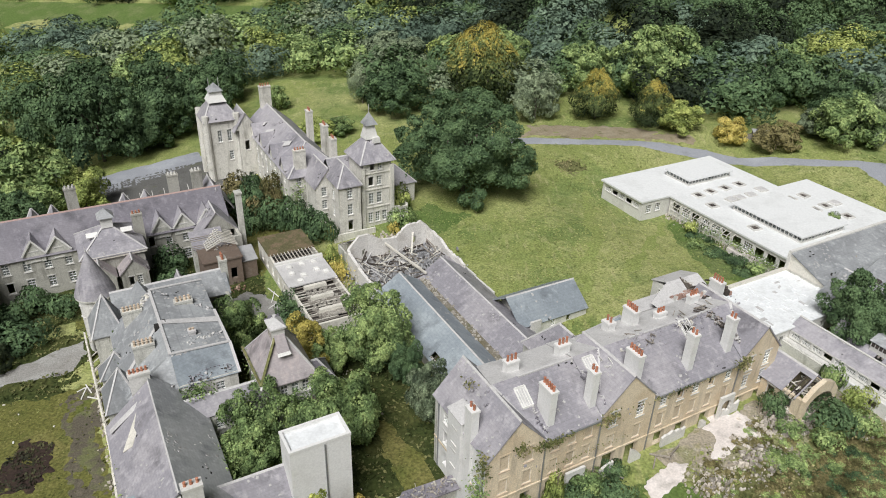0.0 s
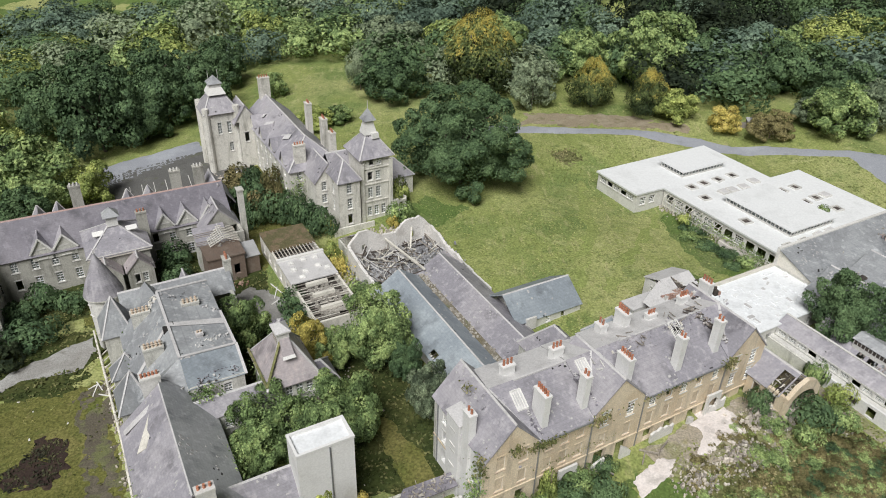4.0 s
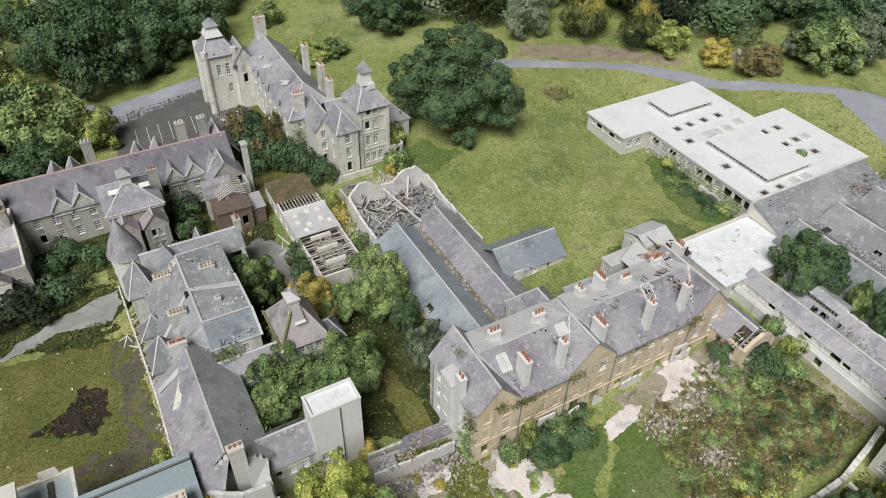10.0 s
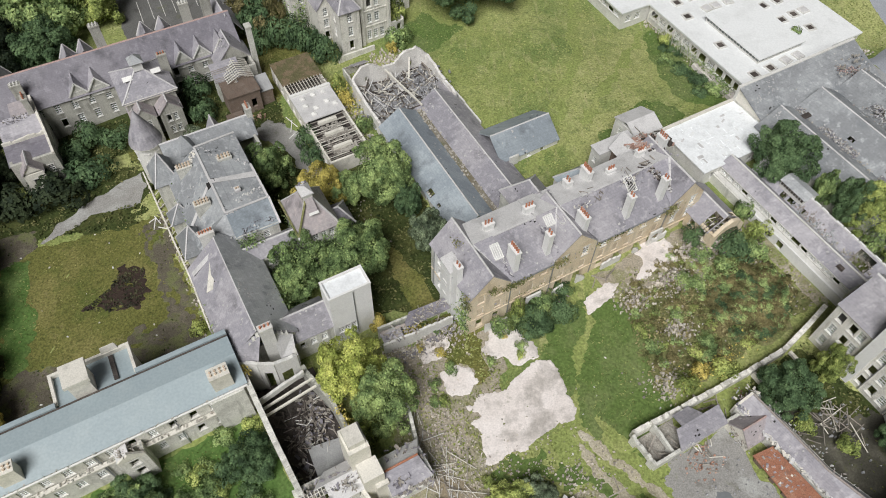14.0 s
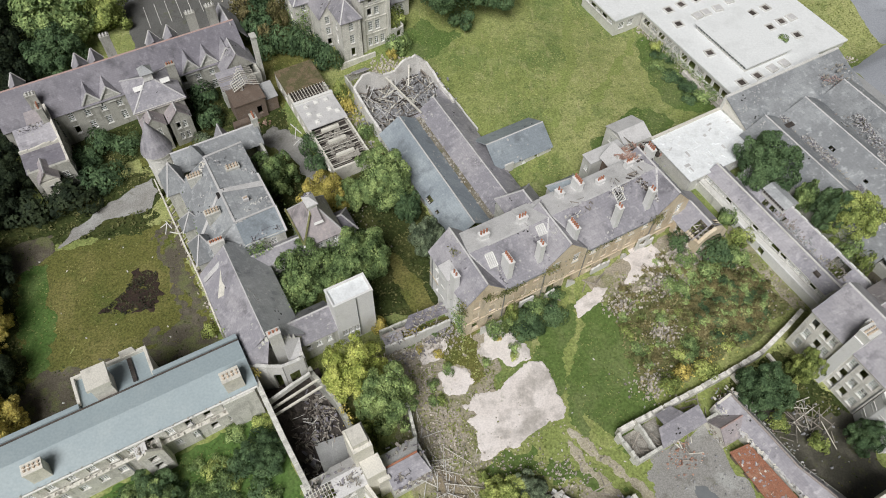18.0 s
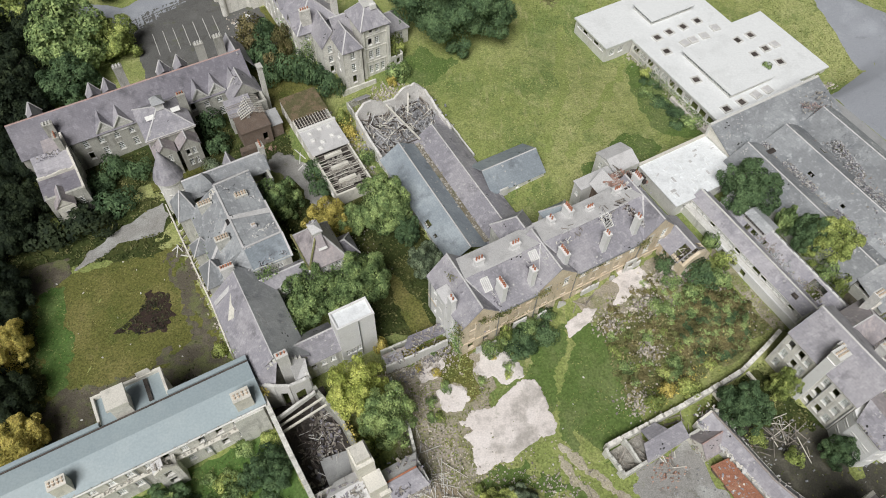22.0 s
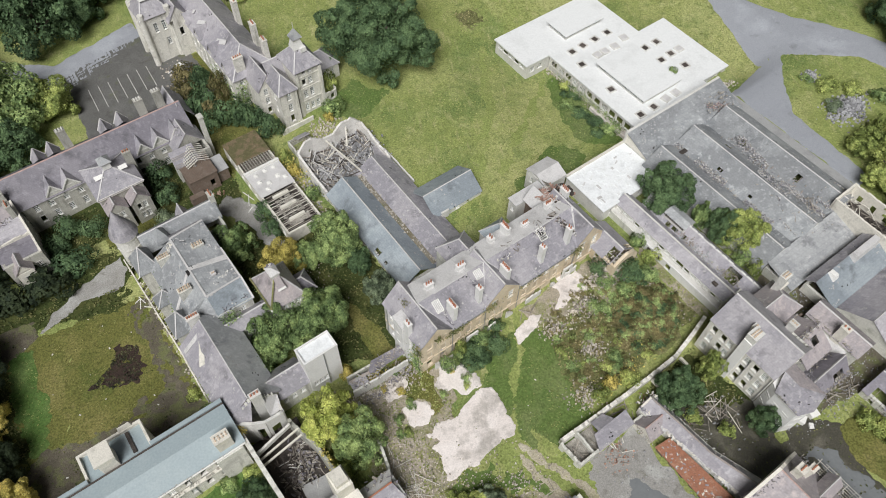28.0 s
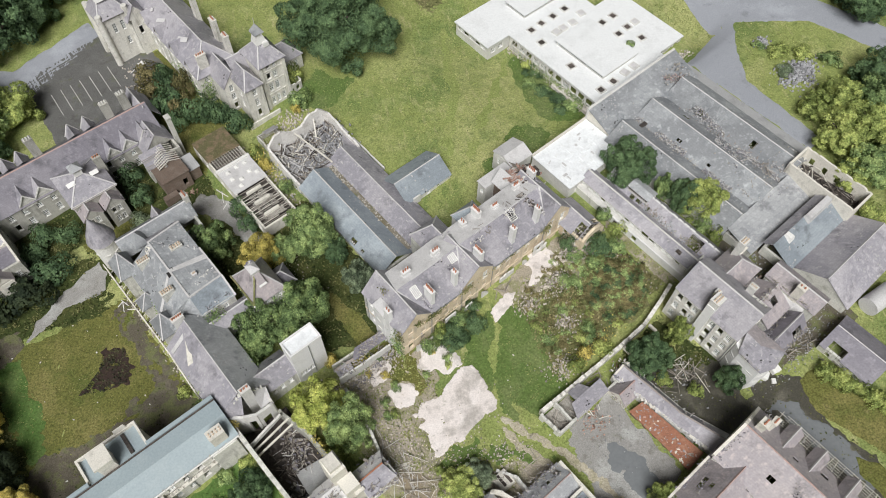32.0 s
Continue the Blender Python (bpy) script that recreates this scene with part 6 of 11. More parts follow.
for u in range(-43, -2, 3):
    solid_part(B, "sheet_seam", BLUE_SHEET, [(u, u + 0.05, 46.3, 46.5, 8.08, 8.14)])
solid_part(B, "gutter", TIMBER_DARK, [(-44.4, -1.9, 53.32, 53.78, 8.9, 9.2)], "dark box gutter")
solid_part(B, "parapet", BLUE_SHEET, [(-44.4, -24.4, 53.8, 54.5, 8.0, 9.5), (-14.2, -1.9, 53.8, 54.5, 8.0, 9.5)])
solid_part(B, "gutter", WHITE_PAINT, [(-44.4, -2.0, 45.95, 46.18, 7.7, 7.9)], "white painted gutter")
solid_part(B, "string_course", STONE, [(-44.0, -2.4, 46.45, 46.58, 3.7, 3.95)])
solid_part(B, "chimney_bay", STONE, [(-7.2, -2.6, 45.7, 46.58, -2.4, 7.6)])
stack(B, -4.7, 47.6, 6.0, 11.6, 2.6, 1.7, 4, CREAM, "x", 0.25, POT)
stack(B, -31.0, 47.6, 7.0, 11.6, 2.4, 1.5, 4, CREAM, "x", 0.25, POT)
solid_part(B, "downpipe", METAL, [(-12.2, -12.05, 46.42, 46.57, -2.2, 7.8)])
shell(B, -20.2, -16.8, 44.6, 46.5, 5.6, LIMESTONE, {"front": [(0.2, [1.7], 1.2, 1.8), (3.2, [1.7], 1.2, 1.6)]}, broken=0.9)
jagged_wall(B, [(-20.2, 44.6, 6.0), (-18.6, 44.6, 7.6), (-16.8, 44.6, 5.8)], 0.3, 5.5, CREAM, 47, rough=0.5)
slope(B, [(-20.3, 44.8, 5.7), (-18.5, 44.8, 6.6), (-18.5, 46.5, 6.6), (-20.3, 46.5, 5.7)], LEAD, 0.12)
torn(B, (-20.0, 45.6, 6.2), (-17.0, 45.4, 5.8), 18, 0.4, (RUBBLE, RUBBLE, TIMBER), 348, (0.05, 0.19), 0.3)
solid_part(B, "ledge", CREAM, [(-44.0, -2.5, 45.8, 46.44, 4.05, 4.3)], "pale crumbling ledge")
torn(B, (-43.0, 46.1, 4.35), (-3.0, 46.1, 4.35), 67, 0.15, (RUBBLE, STONE_DARK), 349, (0.05, 0.25), 0.12)
torn(B, (-43.0, 46.2, 7.95), (-3.0, 46.2, 7.95), 27, 0.1, (RUBBLE, STONE_DARK), 350, (0.05, 0.15), 0.08)
solid_part(B, "downpipe", METAL, [(-22.4, -22.2, 46.3, 46.44, -2.2, 7.6)])
# stair bay behind
shell(B, -24.4, -14.2, 54.2, 59.0, 7.8, STONE, {"back": [(0.6, spaced(0.5, 9.5, 4), 1.0, 1.7), (4.4, spaced(0.5, 9.5, 4), 1.0, 1.7)]}, skip=("front",))
slope(B, [(-24.4, 53.6, 8.7), (-14.2, 53.6, 8.7), (-14.2, 58.8, 8.2), (-24.4, 58.8, 8.2)], BLUE_SHEET, 0.12, "roof_sheet")
solid_part(B, "parapet", CREAM, [(-24.6, -14.0, 58.8, 59.2, 7.8, 9.0), (-24.6, -24.2, 54.3, 58.8, 7.8, 9.0), (-14.4, -14.0, 54.3, 58.8, 7.8, 9.0)])
solid_part(B, "chimney", CREAM, [(-21.9, -19.3, 54.0, 56.8, 7.4, 12.2), (-22.2, -19.0, 53.7, 57.1, 12.2, 12.8)], "broad pale stone chimney")
solid_part(B, "pediment", CREAM, [(-17.6, -15.4, 58.9, 59.3, 9.0, 10.2)], taper=0.15)
# dark strip coloured like the shade inside a slot
slope(B, [(-17.0, 54.4, 8.9), (-16.4, 54.4, 8.9), (-16.4, 58.6, 8.5), (-17.0, 58.6, 8.5)], DEBRIS_DARK, 0.1, "roof_slot")

# the roofless court below the wing
RU = building("roofless_ruin", -2.2, 29.0, "roofless burnt-out stone building full of debris", "ruin")
jagged_wall(RU, [(-1.9, 48.2, 7.8), (-1.7, 38.0, 6.8), (-1.3, 28.6, 6.2)], 0.75, -2.4, STONE, 51, rough=0.5)
jagged_wall(RU, [(5.6, 46.4, 5.0), (7.2, 40.0, 4.6), (7.4, 32.5, 4.8)], 0.6, -2.0, STONE_DARK, 52, rough=0.8)
jagged_wall(RU, [(-1.4, 44.2, 5.8), (5.4, 45.6, 5.6)], 0.4, 4.6, RENDERED, 53, rough=0.2)
for va, vb in ((43.2, 44.4), (42.1, 43.1)):
    b = Solid()
    b.beam((-1.4, va, 4.9), (6.2, vb, 4.6), 0.3, 0.34)
    part("floor_beam", b, CREAM, RU, "long pale beam spanning the ruin")
solid_part(RU, "debris_floor", DEBRIS_DARK, [(-1.6, 7.2, 31.0, 48.0, -2.0, 0.6)], "floor of dark burnt debris")
slope(RU, [(1.4, 31.2, 3.0), (6.6, 31.4, 2.0), (6.6, 36.0, 1.4), (1.8, 36.6, 1.9)], FELT_GREY, 0.2, "fallen_roof", "fallen grey roof lying inside")
beams(RU, "fallen_rafter", TIMBER, -0.6, 6.4, 31.5, 43.0, 1.2, 24, (0.8, 2.6), 0.09, 57)
beams(RU, "fallen_rafter", RENDERED, -0.6, 6.4, 31.5, 43.0, 1.3, 16, (0.8, 2.4), 0.08, 58)
beams(RU, "charred_beam", TIMBER_DARK, -0.8, 6.0, 36.0, 44.0, 1.6, 30, (1.0, 3.4), 0.11, 55)
beams(RU, "charred_beam", TIMBER_DARK, -1.0, 6.4, 32.0, 47.5, 0.9, 36, (1.2, 4.0), 0.15, 56)
shell(RU, -2.2, 7.4, 27.0, 31.0, 5.6, STONE, {"front": [(0.6, spaced(0.5, 9, 4), 1.1, 1.7), (3.4, spaced(0.5, 9, 4), 1.0, 1.5)]}, broken=0.8)
slope(RU, [(1.6, 26.8, 5.6), (7.4, 26.8, 5.6), (7.4, 29.2, 7.2), (1.6, 29.2, 7.2)], LEAD)
slope(RU, [(0.2, 29.2, 7.2), (7.4, 29.2, 7.2), (7.4, 31.2, 5.8), (2.2, 31.2, 5.8)], LEAD)
lay(RU, 0, 0)
for k in range(8):
    b = Solid()
    b.beam((-2.0 + 0.45 * k, 27.0, 5.6), (-2.0 + 0.45 * k, 29.2, 7.1), 0.09, 0.14)
    part("rafter", b, CREAM, RU)
for k in range(4):
    b = Solid()
    b.beam((-2.1, 27.3 + 0.5 * k, 5.9 + 0.33 * k), (1.6, 27.3 + 0.5 * k, 5.9 + 0.33 * k), 0.06, 0.06)
    part("batten", b, CREAM, RU)
for k, (pa, qa, n_, sp, sz) in enumerate((((0.0, 33.0, 0.8), (6.0, 44.0, 0.8), 120, 2.0, (0.1, 0.6)), ((2.0, 37.0, 1.2), (6.0, 41.0, 1.4), 120, 1.0, (0.05, 0.35)), ((-2.0, 28.8, 6.4), (7.0, 28.8, 7.0), 120, 0.8, (0.08, 0.35)), ((9.0, 26.0, 5.8), (14.0, 28.6, 6.0), 120, 1.0, (0.08, 0.4)), ((8.8, 24.2, 4.9), (14.4, 24.2, 4.9), 60, 0.3, (0.08, 0.4)))):
    torn(RU, pa, qa, max(8, n_ * 2 // 5), sp, (RUBBLE, SLATE_DARK, TIMBER), 390 + k, sz)
jagged_wall(RU, [(-2.0, 27.0, 6.2), (-2.2, 23.0, 4.0)], 0.5, -1.6, CREAM, 64, rough=0.4)
jagged_wall(RU, [(5.6, 27.0, 5.6), (6.6, 22.6, 4.4), (1.8, 21.6, 3.0)], 0.5, -1.4, CREAM, 65, rough=0.4)
solid_part(RU, "tower_stub", CREAM, [(5.4, 8.2, 29.0, 32.6, -1.0, 12.6), (5.7, 7.9, 29.6, 32.2, 12.6, 13.6)], "tall pale tower stub", 0.05)
solid_part(RU, "tower_wing", CREAM, [(5.9, 8.6, 26.4, 28.98, -1.0, 9.0), (7.2, 8.9, 25.8, 26.4, -1.0, 6.6)])
shell(RU, 8.6, 14.6, 24.6, 29.4, 5.0, RENDERED, {"front": [(2.2, [1.5, 3.8], 1.1, 1.5)]}, broken=0.9)
slope(RU, [(8.6, 24.4, 5.0), (14.4, 24.4, 5.0), (13.6, 27.2, 6.8), (8.6, 27.2, 6.8)], SLATE)
slope(RU, [(8.6, 27.2, 6.8), (13.6, 27.2, 6.8), (14.8, 29.6, 5.2), (8.6, 29.6, 5.2)], LEAD)
solid_part(RU, "ridge", TERRACOTTA, [(8.6, 13.6, 27.08, 27.32, 6.74, 6.96)], "red ridge tiles")
jagged_wall(RU, [(14.4, 28.0, 3.6), (16.4, 36.0, 3.2), (17.2, 43.0, 3.0)], 0.45, -0.6, STONE, 57, rough=0.6)
jagged_wall(RU, [(5.0, 29.0, 1.8), (5.6, 24.2, 1.5), (1.8, 23.8, 1.3)], 0.35, -1.0, RENDERED, 58, rough=0.2)
jagged_wall(RU, [(1.4, 25.6, 1.4), (2.0, 22.2, 1.2)], 0.35, -1.0, RENDERED, 59, rough=0.2)
# low walled strip between the ruin and the long range
LW = building("roofless_passage", 17.6, 44.6, "low roofless passage with pale broken walls", "ruin")
jagged_wall(LW, [(17.4, 45.0, 3.4), (22.0, 44.6, 3.4), (28.6, 44.4, 3.6)], 0.35, 0.0, RENDERED, 61, rough=0.4)
jagged_wall(LW, [(17.8, 47.8, 3.6), (29.3, 46.8, 3.8)], 0.35, 0.0, STONE, 62, rough=0.3)
slope(LW, [(21.0, 46.0, 3.5), (28.8, 45.6, 3.7), (28.8, 47.4, 4.0), (23.0, 47.9, 3.8)], SLATE_DARK, 0.14)
slope(LW, [(17.6, 45.2, 3.2), (20.6, 45.0, 3.3), (20.8, 46.4, 3.6), (17.6, 46.8, 3.5)], SLATE, 0.14)
slope(LW, [(17.7, 46.5, 3.62), (21.6, 46.1, 3.72), (21.6, 46.5, 3.78), (17.7, 46.9, 3.68)], RIDGE_TILE, 0.08, "ridge")
for k, (pa, qa, n_, sp) in enumerate((((18.0, 46.0, 3.4), (23.0, 45.4, 3.5), 90, 0.7), ((23.4, 44.2, 1.2), (29.0, 43.6, 1.4), 160, 0.8), ((22.8, 46.4, 3.8), (28.6, 46.6, 4.0), 90, 0.6), ((18.4, 43.4, 0.9), (23.0, 43.0, 1.0), 120, 0.8))):
    torn(LW, pa, qa, max(8, n_ * 2 // 5), sp, (RUBBLE, TIMBER, SLATE_DARK), 400 + k, (0.05, 0.28))
beams(LW, "fallen_beam", TIMBER, 18, 28, 44.9, 46.6, 1.0, 10, (1.0, 3.0), 0.12, 63)

# the gabled range at the back left
G0 = building("gabled_range", -26.0, 116.0, "long stone range with steep dormer gables and slate roof", "hospital building")
shell(G0, -25.0, 21.6, 116.0, 126.6, 5.6, STONE_SHADED, {"front": [(-0.4, spaced(1, 22, 7) + spaced(32, 46, 5), 1.1, 1.9), (3.0, spaced(1, 22, 7) + spaced(32, 46, 5), 1.1, 1.9)]}, seed=23)
pitched(G0, -25.0, 21.6, 116.0, 126.6, 5.6, 9.9, SLATE_DARK, "u", ends=(STONE_SHADED, STONE_SHADED), over=0.4, ridge_mat=RIDGE_PINK)


def dormer_gable(ob, u, v, eave, top, w, face=0):
    """A wall gable that breaks through the eaves, with white bargeboards."""
    s = -1 if face == 0 else 1
    lay(ob, 0, 0)
    b = Solid()
    y0 = v - 0.12 if face == 0 else v - 0.2
    b.prism([(u - w / 2, y0, eave - 1.2), (u + w / 2, y0, eave - 1.2), (u + w / 2, y0, eave + 0.4), (u, y0, top - 0.2), (u - w / 2, y0, eave + 0.4)], (0, 0.32, 0))
    d = part("dormer", b, STONE, ob)
    run = (top - eave) * 1.05
    for k in (-1, 1):
        e = Solid()
        q = [(u + k * (w / 2 + 0.2), v + s * 0.3, eave + 0.3), (u, v + s * 0.3, top), (u, v - s * run * 1.1, top), (u + k * (w / 2 + 0.2), v - s * run * 0.3, eave + 0.3)]
        e.slab(q if (k * s) > 0 else q[::-1], 0.12)
        part("dormer_slope", e, SLATE, d, at=Matrix())
        f = Solid()
        f.beam((u + k * (w / 2 + 0.22), v + s * 0.36, eave + 0.25), (u, v + s * 0.36, top + 0.05), 0.08, 0.28)
        part("bargeboard", f, WHITE_PAINT, d, at=Matrix())
    for c in d.children:
        c.matrix_basis = Matrix()
    if face == 0:
        window(ob, u, v - 0.13, eave - 0.9, 1.2, 1.6, 0)


for u, w in ((-9.1, 3.0), (-5.6, 3.4), (10.2, 2.8), (13.9, 3.2), (17.9, 3.2)):
    dormer_gable(G0, u, 116.0, 5.6, 8.4, w)
for u in (-20.2, -8.5, -5.4, 6.0, 9.6):
    dormer_gable(G0, u, 126.6, 6.0, 9.0, 2.6, 1)
for u, v, top in ((-2.1, 124.6, 12.6), (14.3, 124.0, 12.4), (18.5, 124.6, 12.2), (-18.0, 118.0, 10.2)):
    stack(G0, u, v, 7.0, top, 1.8, 1.0, 3, STONE_SHADED, "x", 0.35, RENDERED)
solid_part(G0, "chimney", STONE, [(22.4, 23.3, 111.4, 112.6, 0.0, 12.0), (22.25, 23.45, 111.25, 112.75, 12.0, 12.3)], "tall slender stone chimney")
shell(G0, 15.6, 22.2, 109.6, 115.9, 5.2, STONE_SHADED, {"front": [(2.6, [1.8, 4.6], 1.1, 1.6)], "right": [(2.4, [2.0, 4.2], 1.0, 1.6)]})
pitched(G0, 15.6, 22.2, 112.6, 117.6, 5.2, 8.9, SLATE, "v", ends=(STONE_SHADED, None))
lay(G0, 0, 0)
for k in range(9):
    b = Solid()
    b.beam((15.6, 106.6 + 0.65 * k, 5.3), (18.2, 106.6 + 0.65 * k, 6.5), 0.1, 0.14)
    part("rafter", b, CREAM, G0)
    b = Solid()
    b.beam((20.8, 106.6 + 0.65 * k, 5.3), (18.2, 106.6 + 0.65 * k, 6.5), 0.1, 0.14)
    part("rafter", b, CREAM, G0)
for k in range(7):
    b = Solid()
    b.beam((15.7 + 0.4 * k, 106.4, 5.42 + 0.185 * k), (15.7 + 0.4 * k, 112.0, 5.42 + 0.185 * k), 0.07, 0.06)
    part("batten", b, RENDERED, G0)
torn(G0, (16.4, 107.0, 5.0), (20.4, 111.6, 5.2), 27, 1.2, (RUBBLE, TIMBER, SLATE_DARK), 347, (0.05, 0.25))
pitched(G0, 18.4, 23.4, 120.5, 127.8, 5.8, 9.6, SLATE, "v", ends=(None, STONE_SHADED))
# entrance tower of the gabled range
shell(G0, -2.4, 6.4, 107.4, 116.0, 7.9, STONE_SHADED, {"left": [(4.2, [2, 5], 1.0, 2.0), (0.4, [2, 5], 1.0, 2.0)], "right": [(4.2, [2, 5], 1.0, 2.0)]}, skip=("back",))
pitched(G0, -2.4, 6.4, 107.4, 116.4, 7.9, 10.8, SLATE, "u", hip=(4.2, 4.2), over=0.5)
solid_part(G0, "cornice", CREAM, [(-2.8, 6.8, 107.0, 107.3, 7.2, 7.75)], "pale weathered cornice")
lay(G0, 0, 0)
lan = Solid()
lan.box(1.2, 2.9, 111.0, 112.7, 10.5, 12.2)
part("lantern", lan, WHITE_PAINT, G0, "white lantern on the roof")
b = Solid()
b.prism([(0.8, 110.6, 12.2), (3.3, 110.6, 12.2), (3.3, 113.1, 12.2), (0.8, 113.1, 12.2)], (0, 0, 0.08))
for p, q in (((0.8, 110.6), (3.3, 110.6)), ((3.3, 110.6), (3.3, 113.1)), ((3.3, 113.1), (0.8, 113.1)), ((0.8, 113.1), (0.8, 110.6))):
    b.poly((*p, 12.28), (*q, 12.28), (2.05, 111.85, 13.6))
part("lantern_roof", b, SLATE_PALE, G0)
for u in (-1.2, 3.8):
    slope(G0, [(u, 110.1, 9.75), (u + 1.7, 110.1, 9.75), (u + 1.7, 110.9, 10.2), (u, 110.9, 10.2)], WHITE_PAINT, 0.2, "skylight", "white roof light")
for u in (-0.4, 4.3):
    shell(G0, u - 2.0, u + 2.0, 104.6, 107.3, 5.4, STONE_SHADED, {"front": [(3.0, [1.4, 2.6], 0.8, 1.6), (0.2, [1.4, 2.6], 0.8, 1.6)]}, skip=("back",))
    pitched(G0, u - 2.0, u + 2.0, 104.6, 109.6, 5.4, 7.6, SLATE_ROSE, "v", ends=(STONE_SHADED, None), over=0.25)
stack(G0, 6.6, 112.6, 6.0, 11.4, 1.6, 0.9, 3, STONE_SHADED, "x", 0.5)
# its left annexe
AX = building("gabled_annexe", -23.4, 104.6, "small stone annexe with a hipped slate roof", "outbuilding")
shell(AX, -23.4, -16.2, 104.6, 115.8, 4.6, STONE_SHADED, {"front": [(0.8, [1.6, 5.6], 1.0, 1.6)], "right": [(0.8, [2, 5, 8], 1.0, 1.6)]}, broken=0.7, seed=27)
slope(AX, [(-23.4, 110.0, 5.0), (-16.6, 110.0, 5.0), (-16.6, 114.6, 6.4), (-23.4, 114.6, 6.4)], SLATE, 0.16)
slope(AX, [(-20.8, 114.6, 6.4), (-16.6, 114.6, 6.4), (-16.6, 117.4, 7.2), (-20.6, 117.4, 7.2)], SLATE_ROSE, 0.16)
slope(AX, [(-23.6, 104.6, 4.5), (-16.4, 104.6, 4.5), (-16.4, 109.6, 4.9), (-23.6, 109.6, 4.9)], SLATE_DARK, 0.16)
jagged_wall(AX, [(-16.3, 104.4, 5.0), (-16.5, 110.2, 5.6), (-16.8, 117.6, 7.6)], 0.4, 4.5, CREAM, 46, rough=0.25)
jagged_wall(AX, [(-23.6, 109.8, 5.5), (-16.6, 109.9, 5.5)], 0.35, 4.5, CREAM, 45, rough=0.3)
torn(AX, (-22.6, 113.6, 6.3), (-17.0, 114.4, 6.5), 27, 0.5, (SLATE_DARK, RUBBLE), 346, (0.05, 0.15))
shell(AX, -22.2, -19.0, 102.8, 104.5, 3.2, CREAM, {"front": [(0.4, [1.6], 1.0, 1.5)]}, skip=("back",))
pitched(AX, -22.2, -19.0, 102.8, 106.4, 3.6, 5.6, SLATE_ROSE, "v", ends=(CREAM, None))
stack(AX, -17.4, 114.8, 5.0, 9.6, 1.0, 1.6, 3, STONE_SHADED)

# red brick boiler house, its slates stripped
BH = building("brick_boiler_house", 14.4, 103.2, "dull red brick boiler house with stripped roof battens", "outbuilding")
shell(BH, 14.4, 20.4, 103.2, 108.6, 4.7, BRICK_RED, {"front": [(1.0, [4.6], 1.0, 2.0, "hole")]}, seed=29)
solid_part(BH, "roof", BRICK_RED, [(14.2, 20.6, 103.0, 108.8, 4.7, 4.95)], "brown flat roof")
shell(BH, 20.4, 23.0, 104.0, 107.6, 3.4, BRICK_RED, skip=("left",))
slope(BH, [(20.4, 103.8, 3.4), (23.2, 103.8, 3.4), (23.2, 107.8, 4.2), (20.4, 107.8, 4.2)], FELT_GREY)
shell(BH, 14.0, 19.0, 108.7, 111.6, 4.6, STONE, skip=("front",))
slope(BH, [(13.8, 108.0, 4.96), (19.2, 108.0, 4.96), (19.2, 111.8, 6.6), (13.8, 111.8, 6.6)], SLATE, 0.1)
lay(BH, 0, 0)
for k in (0, 1, 2, 5, 6, 7):
    b = Solid()
    f = k / 11
    b.beam((13.8, 108.1 + 3.6 * f, 5.05 + 1.56 * f), (19.2, 108.1 + 3.6 * f, 5.05 + 1.56 * f), 0.12, 0.07)
    part("batten", b, TIMBER, BH)
solid_part(BH, "lean_to", BRICK_RED, [(13.0, 16.4, 101.6, 103.1, -1.0, 1.5)], "low red lean-to", 0.1)

# flat-roofed kitchen annexe, half of it bare joists
A = building("kitchen_annexe", 24.8, 80.6, "cream flat-roofed annexe with half its roof fallen in", "outbuilding")
shell(A, 24.8, 32.6, 80.6, 109.6, 3.9, CREAM, {"left": [(1.2, spaced(1, 28, 9), 1.2, 1.5)], "right": [(1.2, spaced(1, 28, 8), 1.2, 1.5)]}, thick=0.35, broken=0.5, seed=30)
MOSSY = material("mossy_rusty_felt", (0.12, 0.11, 0.055), 0.95, (((0.21, 0.15, 0.10), 0.6, 0.48, 0.8), ((0.08, 0.085, 0.035), 0.8, 0.56, 0.7), ((0.33, 0.29, 0.23), 1.6, 0.62, 0.5)), 0.25, 6.0, 0.5, 6.0)
solid_part(A, "roof_deck", MOSSY, [(24.7, 32.7, 102.6, 109.7, 3.9, 4.1)], "rusty moss-grown roof deck")
solid_part(A, "fascia", WHITE_PAINT, [(24.6, 32.8, 98.9, 99.5, 3.7, 4.35)], "white fascia board across the roof")
solid_part(A, "flat_roof", LEAD, [(24.7, 32.7, 91.8, 98.9, 3.8, 4.0)], "pale grey felt flat roof")
solid_part(A, "floor", DEBRIS_DARK, [(25.1, 32.3, 81.0, 109.3, -0.4, 2.4)])
lay(A, 0, 0)
for k in range(13):
    b = Solid()
    b.beam((25.0 + 0.6 * k, 99.5, 4.0), (25.0 + 0.6 * k, 102.7, 4.05), 0.1, 0.16)
    part("joist", b, CREAM, A)
for k in range(3):
    b = Solid()
    b.beam((24.9, 100.2 + 0.9 * k, 4.1), (32.5, 100.2 + 0.9 * k, 4.1), 0.08, 0.06)
    part("batten", b, TIMBER, A)
for u, v in ((26.6, 97.6), (28.8, 97.9), (30.8, 97.8), (26.4, 95.6), (28.0, 94.4), (30.4, 95.2), (31.6, 94.0), (27.0, 93.0)):
    b = Solid()
    b.box(u - 0.42, u + 0.42, v - 0.42, v + 0.42, 4.0, 4.22)
    b.box(u - 0.3, u + 0.3, v - 0.3, v + 0.3, 4.22, 4.42, 0.14)
    part("dome_light", b, WHITE_PAINT, A)
rj = random.Random(77)
